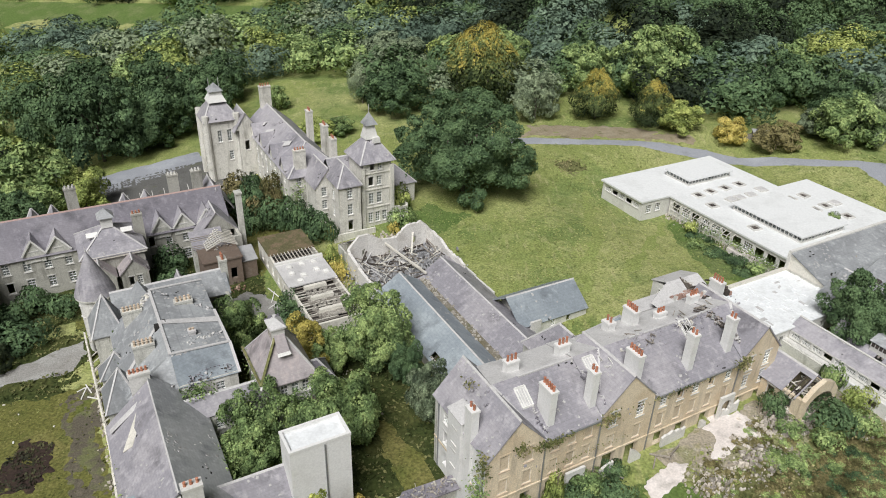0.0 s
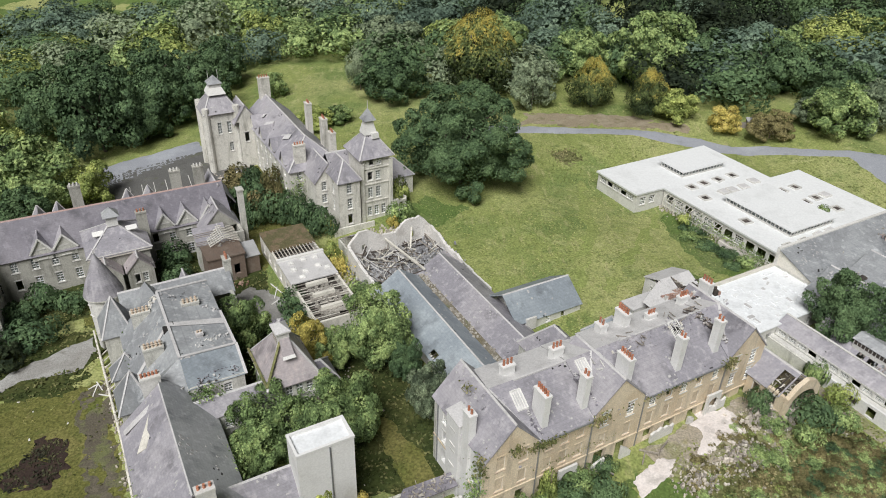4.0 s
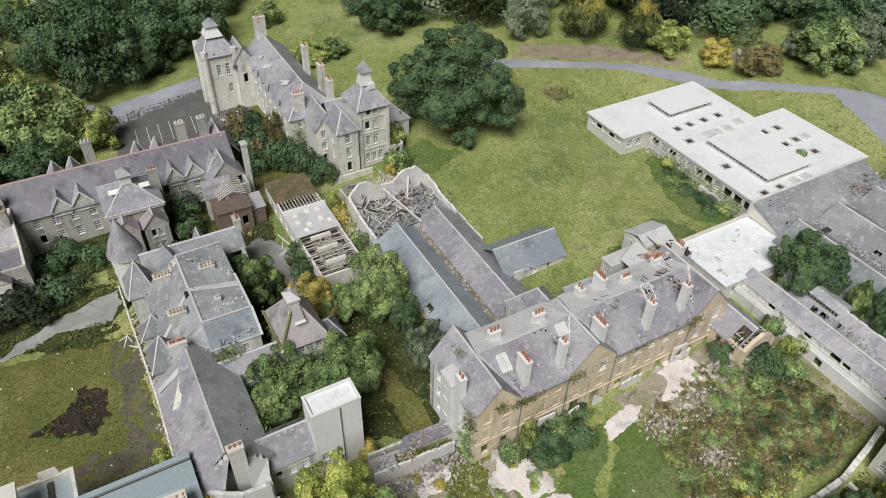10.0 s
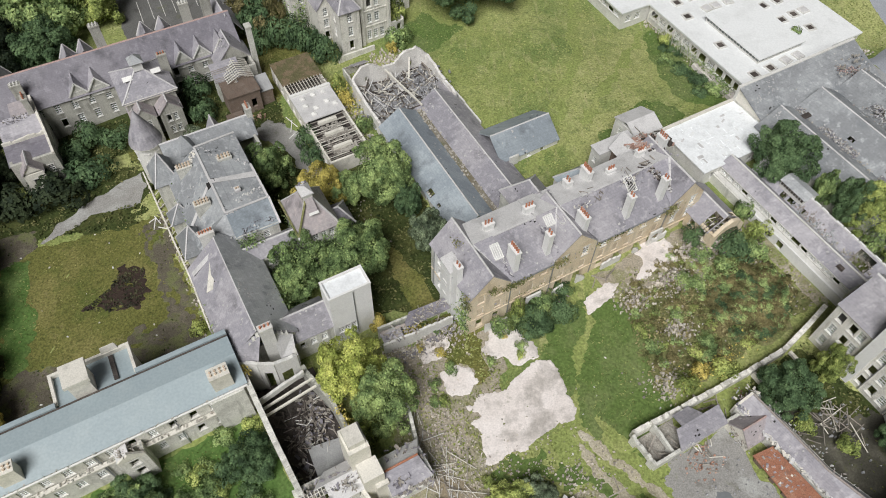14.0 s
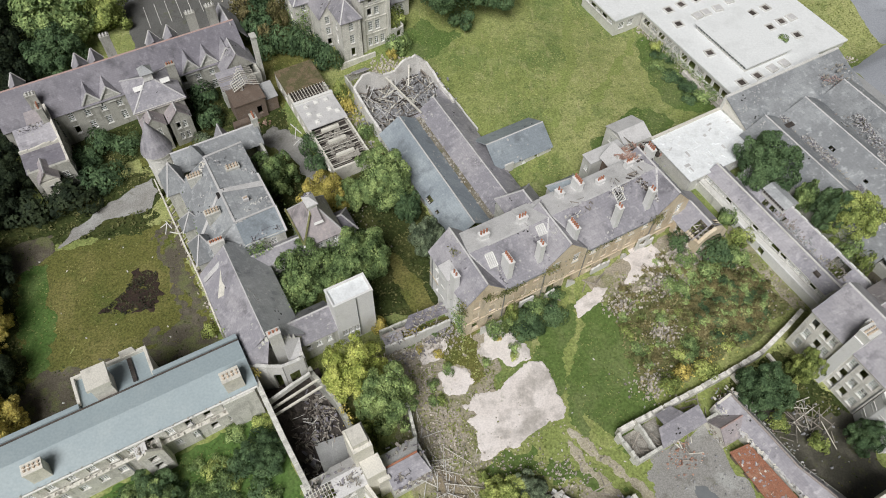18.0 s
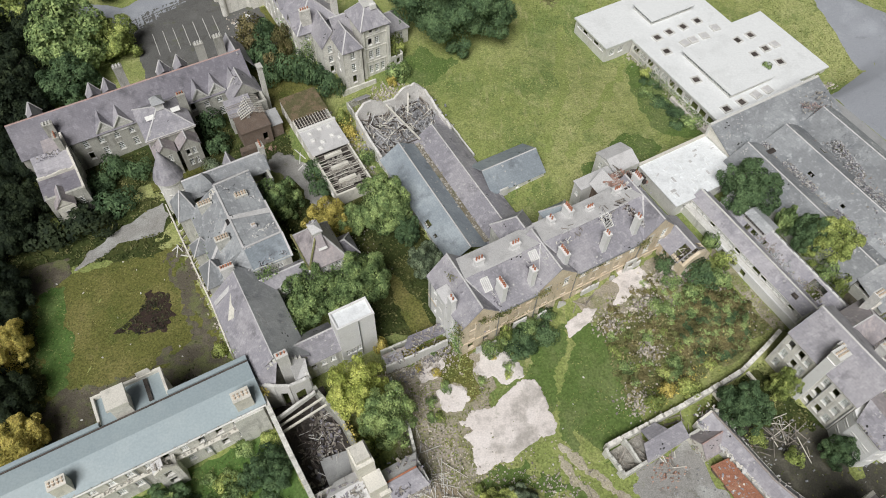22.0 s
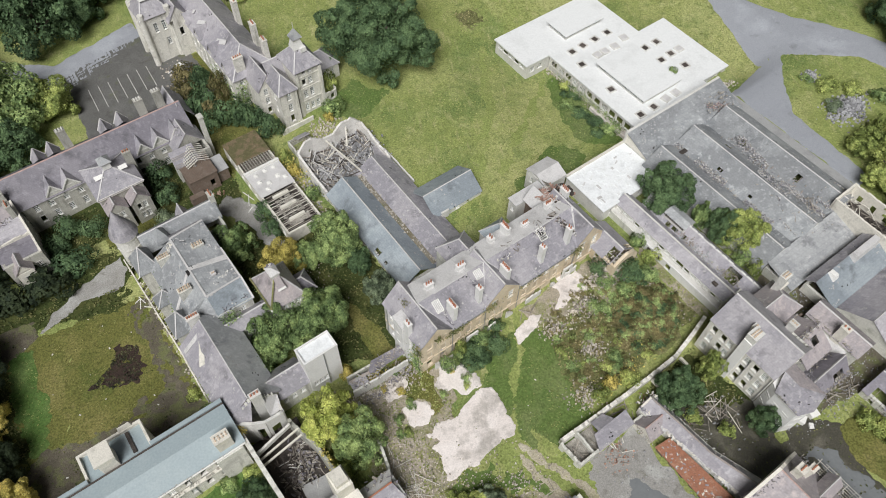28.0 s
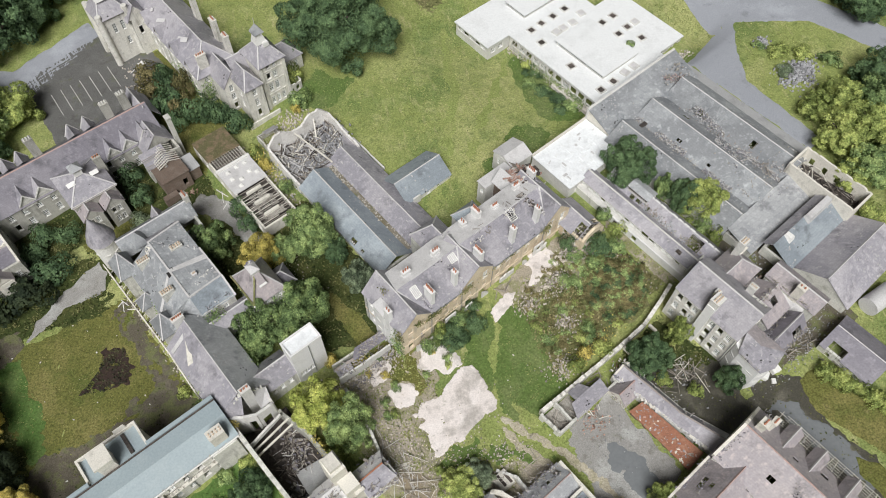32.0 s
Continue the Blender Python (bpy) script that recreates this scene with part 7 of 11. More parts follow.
for k in range(26):
    v = 81.0 + 0.41 * k
    if rj.random() < 0.1:
        continue
    b = Solid()
    b.beam((24.9, v, 3.85 + rj.uniform(-0.1, 0.05)), (32.5 - (3.5 if rj.random() < 0.2 else 0), v + rj.uniform(-0.1, 0.1), 3.9 + rj.uniform(-0.25, 0.05)), 0.1, 0.15)
    part("joist", b, (CREAM, TIMBER)[k % 2], A)
for u0, u1, v0, v1 in ((26.2, 30.8, 84.4, 89.6), (26.4, 31.0, 82.0, 83.6)):
    b = Solid()
    for _ in range(130):
        x, y = rj.uniform(u0, u1), rj.uniform(v0, v1)
        w = rj.uniform(0.08, 0.3)
        b.box(x - w, x + w, y - w * 0.6, y + w * 0.6, 3.8, 3.98 + rj.uniform(0.02, 0.14), 0.03)
    litter(A, "broken_decking", b, RUBBLE)
for v in (90.2, 87.0, 83.4):
    solid_part(A, "vent_box", CREAM, [(26.6, 30.2, v - 0.35, v + 0.35, 4.0, 4.55)], taper=0.05)

# the twin-roofed dining hall, burnt out at its far end
H = building("dining_hall", 36.4, 57.2, "long twin-roofed slate hall, its far end burnt out", "hall")
shell(H, 36.4, 52.6, 57.2, 85.6, 3.5, STONE, {"left": [(0.9, spaced(1, 27, 8), 1.3, 2.0)], "right": [(1.4, spaced(13, 27, 4), 1.3, 1.7)]}, skip=("back",), seed=35)
pitched(H, 36.4, 44.5, 57.2, 85.0, 3.6, 6.3, SLATE_BLUE, "v", ends=(None, None), over=0.3, holes=((1, 8.6, 0.08, 1.6, 0.2), (1, 6.0, 0.1, 0.8, 0.12)))
pitched(H, 44.5, 52.6, 57.2, 86.4, 3.6, 6.3, SLATE, "v", ends=(None, None), over=0.3)
VALLEY = material("mossy_lead_valley", (0.21, 0.19, 0.15), 0.9, (((0.12, 0.10, 0.045), 0.16, 0.5, 0.9), ((0.10, 0.12, 0.04), 0.35, 0.56, 0.8), ((0.52, 0.51, 0.49), 1.0, 0.6, 0.6)), 0.2, 5.0, 0.4, 6.0)
slope(H, [(44.0, 58.0, 4.0), (45.0, 58.0, 4.0), (45.0, 85.2, 4.0), (44.0, 85.2, 4.0)], VALLEY, 0.2, "valley_gutter", "moss and weeds along the valley gutter")
lay(H, 0, 0)
b = Solid()
for _ in range(110):
    x, y = 44.6 + rj.gauss(0, 0.45), 58 + 27 * abs(math.sin(7.1 * rj.random() ** 2))
    w = rj.uniform(0.06, 0.26)
    b.box(x - w, x + w, y - w * 0.7, y + w * 0.7, 3.9, 4.05 + rj.uniform(0.05, 0.3), 0.05)
litter(H, "gutter_debris", b, RUBBLE)
PLASTER = material("scorched_pale_plaster", (0.72, 0.70, 0.67), 0.9, (((0.55, 0.52, 0.48), 0.5, 0.5, 0.7), ((0.26, 0.235, 0.215), 0.7, 0.61, 0.7)), 0.15, 5.0, 0.2, 8.0)
hb = 0.2
jagged_wall(H, [(36.5, 85.2, 4.4), (36.5, 91.0, 4.4), (36.6, 96.8, 5.2)], 0.5, hb, PLASTER, 71, rough=0.3, opens=((0, 1.0, 2.3, 0.9, 2.6), (0, 3.6, 4.9, 0.9, 2.6), (1, 1.0, 2.3, 0.9, 2.6)))
jagged_wall(H, [(36.6, 97.2, 5.0), (38.6, 97.4, 7.0), (40.4, 97.6, 7.1), (43.2, 97.4, 5.4), (45.8, 97.4, 5.6), (47.8, 97.5, 7.4), (50.4, 97.5, 7.5), (52.6, 97.2, 5.4)], 0.5, hb, PLASTER, 72, rough=0.3, opens=((1, 0.6, 1.3, 3.2, 4.5), (3, 0.8, 1.9, 0.8, 3.2), (5, 0.8, 1.6, 3.4, 4.7)))
jagged_wall(H, [(52.5, 97.0, 5.4), (52.5, 91.0, 4.6), (52.5, 85.6, 4.4)], 0.5, hb, PLASTER, 73, rough=0.5)
jagged_wall(H, [(44.4, 97.0, 3.8), (44.5, 91.5, 3.2)], 0.35, hb, PLASTER, 74, rough=0.6, opens=((0, 1.6, 3.2, 0.2, 2.4),))
DEBRIS_GREY = material("grey_burnt_debris", (0.30, 0.29, 0.28), 0.95, (((0.09, 0.085, 0.08), 0.5, 0.5, 0.8), ((0.55, 0.54, 0.52), 1.3, 0.56, 0.7)), 0.3, 5.0, 0.5, 6.0)
solid_part(H, "debris_floor", DEBRIS_GREY, [(36.8, 52.2, 85.6, 97.0, -0.5, 2.5)], "charred debris over the floor")
beams(H, "charred_beam", TIMBER_DARK, 37.2, 52.0, 85.8, 96.8, 2.6, 60, (1.2, 4.5), 0.18, 75)
beams(H, "fallen_rafter", CREAM, 37.6, 51.8, 86.4, 96.4, 3.0, 44, (0.8, 3.5), 0.13, 78)
beams(H, "fallen_rafter", TIMBER, 37.2, 52.0, 85.8, 96.8, 2.8, 60, (1.0, 4.5), 0.12, 76)
beams(H, "fallen_rafter", LEAD, 37.2, 52.0, 85.8, 96.8, 2.8, 44, (1.0, 4.0), 0.13, 79)
lay(H, 0, 0)
for p, q in (((43.6, 97.2, 4.6), (45.2, 85.2, 4.8)), ((46.0, 92.4, 1.6), (48.8, 97.2, 5.6)), ((45.4, 95.0, 1.5), (45.6, 89.0, 4.0)), ((40.2, 93.6, 2.8), (44.0, 94.6, 3.2))):
    b = Solid()
    b.beam(p, q, 0.28, 0.32)
    part("roof_beam", b, CREAM, H, "pale fallen roof beam")
slope(H, [(50.0, 86.4, 4.6), (52.7, 86.4, 3.4), (52.7, 90.6, 3.3), (51.0, 90.0, 4.0)], SLATE, 0.14)
slope(H, [(46.6, 90.8, 3.0), (48.4, 90.8, 2.4), (48.6, 93.6, 2.6), (47.0, 94.2, 3.4)], SLATE_PALE, 0.1, "fallen_slates")
# shed against its far end
SH = building("ruined_shed", 37.4, 99.6, "small ruined shed with rafters bare of slates", "shed")
shell(SH, 37.2, 41.8, 99.6, 103.4, 2.9, STONE, thick=0.3)
lay(SH, 0, 0)
for k in range(9):
    for s_ in (0, 1):
        b = Solid()
        x = 37.4 + 0.53 * k
        b.beam((x, 99.6 if s_ == 0 else 103.4, 2.9), (x, 101.5, 4.2), 0.08, 0.12)
        part("rafter", b, TIMBER, SH)
slope(SH, [(38.8, 101.5, 4.28), (42.0, 101.5, 4.28), (42.0, 103.7, 2.85), (38.8, 103.7, 2.85)], SLATE)
# slate-roofed laundry on the lawn
W0 = building("slate_laundry", 52.2, 66.6, "low white-walled building under a blue-grey slate roof", "outbuilding")
shell(W0, 52.7, 62.8, 66.6, 74.6, 4.5, RENDERED, {"front": [(2.9, [4.0, 6.8], 0.8, 1.1)], "right": [(3.0, [4], 0.9, 1.1)]}, seed=37, thick=0.45)
pitched(W0, 50.8, 62.8, 66.6, 74.6, 4.5, 7.2, SLATE_BLUE, "u", ends=(None, RENDERED), over=0.3)
solid_part(W0, "patch", RENDERED, [(52.4, 54.2, 66.2, 66.56, 2.8, 4.9)])

# the main house with its two towers
M = building("towered_main_house", 34.4, 120.4, "tall limestone main house with steep slate roofs", "hospital building")
shell(M, 34.4, 44.6, 120.4, 152.0, 9.6, LIMESTONE, {"left": [(z, spaced(1.5, 30, 9), 1.1, 2.0) for z in (1.4, 4.4, 7.2)], "front": [(z, [1.8, 4.0], 1.0, 1.9) for z in (1.6, 4.6, 7.2)], "right": [(z, spaced(1.5, 30, 8), 1.1, 2.0) for z in (2.2, 4.8, 7.2)]}, seed=41)
pitched(M, 34.4, 44.6, 120.4, 152.0, 9.6, 14.2, SLATE, "v", hip=(4.6, 0.0), ends=(None, LIMESTONE), over=0.4)
for v in (124.0, 131.0, 138.0, 144.5):
    lay(M, 0, 0)
    b = Solid()
    b.prism([(34.28, v - 1.3, 8.4), (34.28, v + 1.3, 8.4), (34.28, v + 1.3, 10.0), (34.28, v, 12.2), (34.28, v - 1.3, 10.0)], (0.35, 0, 0))
    part("wall_gable", b, LIMESTONE, M)
    for k in (-1, 1):
        e = Solid()
        q = [(34.0, v + k * 1.5, 9.9), (34.0, v, 12.3), (37.2, v, 12.3), (35.0, v + k * 1.5, 9.9)]
        e.slab(q if k < 0 else q[::-1], 0.12)
        part("dormer_slope", e, SLATE, M)
for q in ([(36.0, 131.6, 11.1), (36.9, 131.9, 11.9), (38.0, 129.0, 12.9), (37.2, 128.6, 12.2)], [(35.6, 140.6, 10.9), (36.3, 140.8, 11.5), (37.4, 138.4, 12.4), (36.7, 138.1, 11.8)], [(35.3, 145.8, 10.6), (36.0, 146.0, 11.2), (37.2, 143.6, 12.3), (36.5, 143.4, 11.7)]):
    slope(M, [(a, c, z + 0.35) for a, c, z in q][::-1], LEAD, 0.06, "bare_strip", "pale strip of missing slates")
for u, v, top in ((39.4, 151.4, 18.0), (44.4, 137.0, 16.2), (44.2, 127.4, 16.2), (44.0, 122.4, 15.2)):
    stack(M, u, v, 8.0, top, *((2.4, 1.1, 4, LIMESTONE, "x", 0.6) if v > 150 else (1.1, 1.7, 3, LIMESTONE, "y", 0.6)))
stack(M, 37.0, 121.6, 9.0, 14.2, 2.2, 1.0, 4, LIMESTONE, "x", 0.5)
# inner gables
shell(M, 37.4, 42.6, 114.4, 120.4, 9.2, LIMESTONE, {"front": [(z, [1.6, 3.4], 1.0, 1.8) for z in (1.8, 4.6, 7.2)]}, skip=("back",))
pitched(M, 37.4, 42.6, 114.4, 121.8, 9.2, 12.6, SLATE, "v", ends=(LIMESTONE, None))
shell(M, 39.7, 43.9, 108.6, 114.4, 11.4, LIMESTONE, {"front": [(z, [2.1], 1.0, 2.1) for z in (2.2, 5.4, 8.6)], "left": [(z, [3.0], 0.9, 1.8) for z in (4.4, 7.8)]}, skip=("back",))
pitched(M, 39.7, 43.9, 108.6, 114.6, 11.4, 14.4, SLATE, "v", hip=(2.4, 0.0), ends=(None, None))
pitched(M, 41.0, 47.0, 114.6, 121.4, 9.8, 13.0, SLATE, "u", ends=(None, None))
shell(M, 42.6, 47.0, 116.2, 121.2, 9.8, LIMESTONE, {"front": [(7.4, [1.2], 1.0, 1.6)]}, skip=("back", "left"))
solid_part(M, "yard_wall", LIMESTONE, [(38.0, 46.0, 107.0, 107.4, 0.0, 2.6)])
# right-hand tower
shell(M, 44.8, 50.4, 109.6, 116.0, 15.2, LIMESTONE, {"front": [(2.4, [1.4, 2.8, 4.2], 0.9, 2.0), (6.2, [1.6, 3.2], 1.0, 2.2), (9.8, [1.6, 3.2], 1.0, 1.8), (12.8, [1.9, 3.4], 0.9, 1.4)], "right": [(z, [2, 4.2], 0.9, 1.9) for z in (2.4, 6.2, 9.8)]}, seed=44, broken=0.05)
pitched(M, 44.8, 50.4, 109.6, 116.0, 15.2, 19.0, SLATE, "u", hip=(2.7, 2.7), over=0.7)
for z in (5.4, 9.0, 12.2):
    solid_part(M, "string_course", LIMESTONE, [(44.68, 50.52, 109.46, 109.58, z, z + 0.22)])
for u in (44.7, 50.5):
    solid_part(M, "buttress", LIMESTONE, [(u - 0.35, u + 0.35, 109.2, 109.58, 0.0, 13.6)], taper=0.0)
solid_part(M, "lantern", WHITE_PAINT, [(46.8, 48.4, 112.0, 113.6, 18.4, 20.6)], "white louvred lantern")
lay(M, 0, 0)
b = Solid()
for p, q in (((-1, -1), (1, -1)), ((1, -1), (1, 1)), ((1, 1), (-1, 1)), ((-1, 1), (-1, -1))):
    b.poly((47.6 + p[0] * 1.25, 112.8 + p[1] * 1.25, 18.0), (47.6 + q[0] * 1.25, 112.8 + q[1] * 1.25, 18.0), (47.6 + q[0] * 0.84, 112.8 + q[1] * 0.84, 19.8), (47.6 + p[0] * 0.84, 112.8 + p[1] * 0.84, 19.8))
part("lantern_skirt", b, WHITE_PAINT, M, "white flared lantern skirt")
solid_part(M, "hatch", WHITE_PAINT, [(47.6, 49.0, 110.9, 112.0, 17.4, 18.4)], "white roof hatch", 0.1)
lay(M, 0, 0)
b = Solid()
for p, q in (((46.4, 111.6), (48.8, 111.6)), ((48.8, 111.6), (48.8, 114.0)), ((48.8, 114.0), (46.4, 114.0)), ((46.4, 114.0), (46.4, 111.6))):
    b.poly((*p, 20.6), (*q, 20.6), (47.6, 112.8, 22.8))
b.poly((46.4, 111.6, 20.6), (46.4, 114.0, 20.6), (48.8, 114.0, 20.6), (48.8, 111.6, 20.6))
part("lantern_roof", b, SLATE_PALE, M)
b = Solid()
b.beam((47.6, 112.8, 22.6), (47.6, 112.8, 24.2), 0.08)
part("finial", b, LEAD, M)
shell(M, 50.4, 58.2, 115.4, 121.6, 6.4, LIMESTONE, {"front": [(3.6, [2, 4, 6], 0.9, 1.8)]})
pitched(M, 50.4, 58.2, 115.4, 121.6, 6.4, 9.2, SLATE, "u", hip=(0.0, 3.0), ends=(LIMESTONE, None))
jagged_wall(M, [(50.6, 109.4, 5.0), (54.0, 110.2, 4.4), (54.4, 114.6, 3.8)], 0.4, 1.0, LIMESTONE, 45, rough=0.5, opens=((0, 0.6, 1.4, 2.2, 3.8), (0, 2.0, 2.8, 2.2, 3.8)))
# left-hand tower
shell(M, 25.2, 31.6, 146.6, 153.0, 13.8, LIMESTONE, {"front": [(8.4, [2.6, 4.6], 0.9, 2.6), (4.2, [4.6], 0.9, 2.0)], "left": [(z, [2, 4.4], 0.9, 2.0) for z in (2.0, 6.0, 10.0)]}, seed=46)
for u, v in ((25.2, 146.6), (31.6, 146.6), (25.2, 153.0)):
    lay(M, 0, 0)
    b = Solid()
    b.ring(u, v, -1.5, 14.4, 0.75, 0.7, 10)
    part("corner_turret", b, LIMESTONE, M)
pitched(M, 25.2, 31.6, 146.6, 153.0, 13.8, 17.8, SLATE, "u", hip=(2.6, 2.6), over=0.6)
solid_part(M, "lantern", WHITE_PAINT, [(27.2, 29.6, 148.6, 151.0, 17.2, 18.8)], "white lantern under a slate cap")
lay(M, 0, 0)
b = Solid()
for p, q in (((-1, -1), (1, -1)), ((1, -1), (1, 1)), ((1, 1), (-1, 1)), ((-1, 1), (-1, -1))):
    b.poly((28.4 + p[0] * 1.9, 149.8 + p[1] * 1.9, 16.6), (28.4 + q[0] * 1.9, 149.8 + q[1] * 1.9, 16.6), (28.4 + q[0] * 1.25, 149.8 + q[1] * 1.25, 18.0), (28.4 + p[0] * 1.25, 149.8 + p[1] * 1.25, 18.0))
part("lantern_skirt", b, WHITE_PAINT, M, "white flared lantern skirt")
lay(M, 0, 0)
b = Solid()
for p, q in (((26.9, 148.3), (29.9, 148.3)), ((29.9, 148.3), (29.9, 151.3)), ((29.9, 151.3), (26.9, 151.3)), ((26.9, 151.3), (26.9, 148.3))):
    b.poly((*p, 18.8), (*q, 18.8), (28.4, 149.8, 20.4))
b.poly((26.9, 148.3, 18.8), (26.9, 151.3, 18.8), (29.9, 151.3, 18.8), (29.9, 148.3, 18.8))
part("lantern_roof", b, SLATE_PALE, M)
for x in (27.4, 29.4):
    b = Solid()
    b.beam((x, 149.8, 19.4), (x, 149.8, 21.4), 0.07)
    part("finial", b, LEAD, M)
shell(M, 31.6, 34.4, 145.0, 151.0, 11.0, LIMESTONE, {"front": [(6.4, [1.4], 1.0, 2.2)]}, skip=("left", "right"))
pitched(M, 30.6, 35.6, 145.0, 151.6, 11.0, 14.6, SLATE, "v", ends=(LIMESTONE, None))

# the modern flat-roofed block on the lawn
F = building("flat_roofed_block", 93.6, 88.4, "modern single-storey block with white flat roofs and hatches", "modern building", zb=2.9)
FZ = 5.8


def flat_wing(u0, u1, v0, v1, rows, skip=()):
    shell(F, u0, u1, v0, v1, FZ, RENDERED, rows, thick=0.3, broken=0.4, skip=skip, seed=int(u0))


flat_wing(93.8, 124.0, 88.6, 100.2, {"left": [(4.2, spaced(0.6, 10.8, 5), 1.7, 1.0)], "front": [(3.4, [1.8, 4.2], 1.4, 1.6)], "back": [(3.6, spaced(1, 29, 8), 2.0, 1.6)]})
flat_wing(100.8, 124.0, 59.8, 88.6, {"left": [(3.4, spaced(0.8, 28, 11), 1.9, 1.7)], "front": [(3.8, spaced(1, 22, 8), 1.8, 1.3)]}, ("back",))
flat_wing(124.0, 132.8, 61.2, 82.0, {"front": [(3.8, [2, 5, 7], 1.6, 1.3)], "right": [(3.8, spaced(1, 20, 7), 1.8, 1.3)]}, ("left",))
solid_part(F, "flat_roof", WHITE_FELT, [(93.4, 124.3, 88.4, 100.5, FZ, 6.15)], "white-coated flat roof")
solid_part(F, "flat_roof", WHITE_FELT, [(100.5, 124.3, 59.5, 88.397, FZ, 6.15)], "white-coated flat roof")
solid_part(F, "flat_roof", WHITE_FELT, [(124.303, 133.1, 60.9, 82.2, FZ, 6.15)], "white-coated flat roof")
for u0, u1, v0, v1 in ((106.9, 119.3, 89.8, 96.8), (106.6, 118.8, 63.3, 78.9)):
    solid_part(F, "upstand", RENDERED, [(u0 + 0.4, u1 - 0.4, v0 + 0.4, v1 - 0.4, 6.15, 6.5)])
    solid_part(F, "raised_roof", WHITE_FELT, [(u0, u1, v0, v1, 7.35, 7.6)], "raised white roof over clerestory lights")
    lay(F, 0, 0)
    n_ = int((v1 - v0) / 0.9)
    for k in range(n_ + 1):
        v = v0 + 0.45 + (v1 - v0 - 0.9) * k / n_
        for u in (u0 + 0.45, u1 - 0.45):
            b = Solid()
            b.box(u - 0.07, u + 0.07, v - 0.09, v + 0.09, 6.45, 7.35)
            part("mullion", b, RENDERED, F)
    n_ = int((u1 - u0) / 0.9)
    for k in range(1, n_):
        u = u0 + 0.45 + (u1 - u0 - 0.9) * k / n_
        for v in (v0 + 0.45, v1 - 0.45):
            b = Solid()
            b.box(u - 0.09, u + 0.09, v - 0.07, v + 0.07, 6.45, 7.35)
            part("mullion", b, RENDERED, F)
    solid_part(F, "clerestory_glass", GLASS, [(u0 + 0.5, u1 - 0.5, v0 + 0.5, v0 + 0.52, 6.45, 7.35), (u0 + 0.5, u0 + 0.52, v0 + 0.52, v1 - 0.5, 6.45, 7.35)])
    # a solid dark fill stands in for the unlit room behind the glass
    solid_part(F, "clerestory_dark", INSIDE, [(u0 + 0.8, u1 - 0.8, v0 + 0.8, v1 - 0.8, 6.45, 7.34)])
HATCH_KERB, HATCH_DARK_PLATE = Solid(), Solid()
for q in ((-0.75, 0.75, -0.6, -0.45), (-0.75, 0.75, 0.45, 0.6), (-0.75, -0.6, -0.45, 0.45), (0.6, 0.75, -0.45, 0.45)):
    HATCH_KERB.box(q[0] * 1.3, q[1] * 1.3, q[2] * 1.65, q[3] * 1.65, 0, 0.3)
# a dark plate in the kerb stands in for the hatch's unlit opening
HATCH_DARK_PLATE.box(-0.8, 0.8, -0.76, 0.76, 0.005, 0.03)
HATCH_KERB, HATCH_DARK_PLATE = HATCH_KERB.mesh("hatch", RENDERED), HATCH_DARK_PLATE.mesh("dark_opening", TIMBER_DARK)
HATCH_LID = Solid()
HATCH_LID.box(-0.8, 0.8, -0.74, 0.74, 0.25, 0.44, 0.1)
HATCH_LID = HATCH_LID.mesh("lid", LEAD)
for k, (u, v) in enumerate(((105.7, 86.0), (109.3, 86.2), (113.3, 86.2), (117.5, 86.3), (104.6, 81.4), (104.4, 71.3), (104.2, 61.6), (108.4, 61.6), (121.1, 76.8), (124.9, 76.8), (124.7, 71.8), (124.5, 67.0), (121.2, 71.5), (115.8, 61.8), (112.6, 61.8), (110.0, 81.6), (112.3, 81.6), (115.5, 81.5), (119.5, 82.5), (127.5, 71.8))):
    lay(F, 0, 0)
    kerb = part("roof_hatch", HATCH_KERB, None, F, at=pose(u, v, 6.15, 0, 0, 8 * math.sin(k)))
    part("dark_opening" if k < 13 else "lid", HATCH_DARK_PLATE if k < 13 else HATCH_LID, None, kerb)
# broken lean-to of frames on its lawn side
lay(F, 0, 0)
for k in range(16):
    b = Solid()
    v = 72.0 + 1.0 * k
    b.beam((99.6, v, 2.6), (99.6, v, 5.0), 0.1)
    b.beam((99.6, v, 5.0), (100.8, v, 5.5), 0.1)
    part("frame_post", b, CREAM, F)
for z in (3.3, 4.9):
    b = Solid()
    b.beam((99.6, 72.0, z), (99.6, 87.0, z), 0.09)
    part("frame_rail", b, CREAM, F)
solid_part(F, "plinth", CONCRETE, [(99.0, 100.6, 59.5, 72.0, 1.6, 3.2)])

# white-covered link block
P = building("link_block", 77.4, 46.0, "flat-roofed link block under patched white sheeting", "building")
shell(P, 77.4, 96.6, 46.0, 56.9, 7.9, RENDERED, {"back": [(5.4, spaced(1, 18, 6), 1.2, 1.5)], "front": [(5.6, spaced(1, 18, 6), 1.0, 1.4)]})
solid_part(P, "flat_roof", LIME, [(77.2, 96.7, 45.8, 57.1, 7.9, 8.1)], "white roof sheeting")
solid_part(P, "parapet", CREAM, [(77.2, 96.7, 56.7, 57.2, 8.1, 8.5)])
rp = random.Random(5)
lay(P, 0, 0)
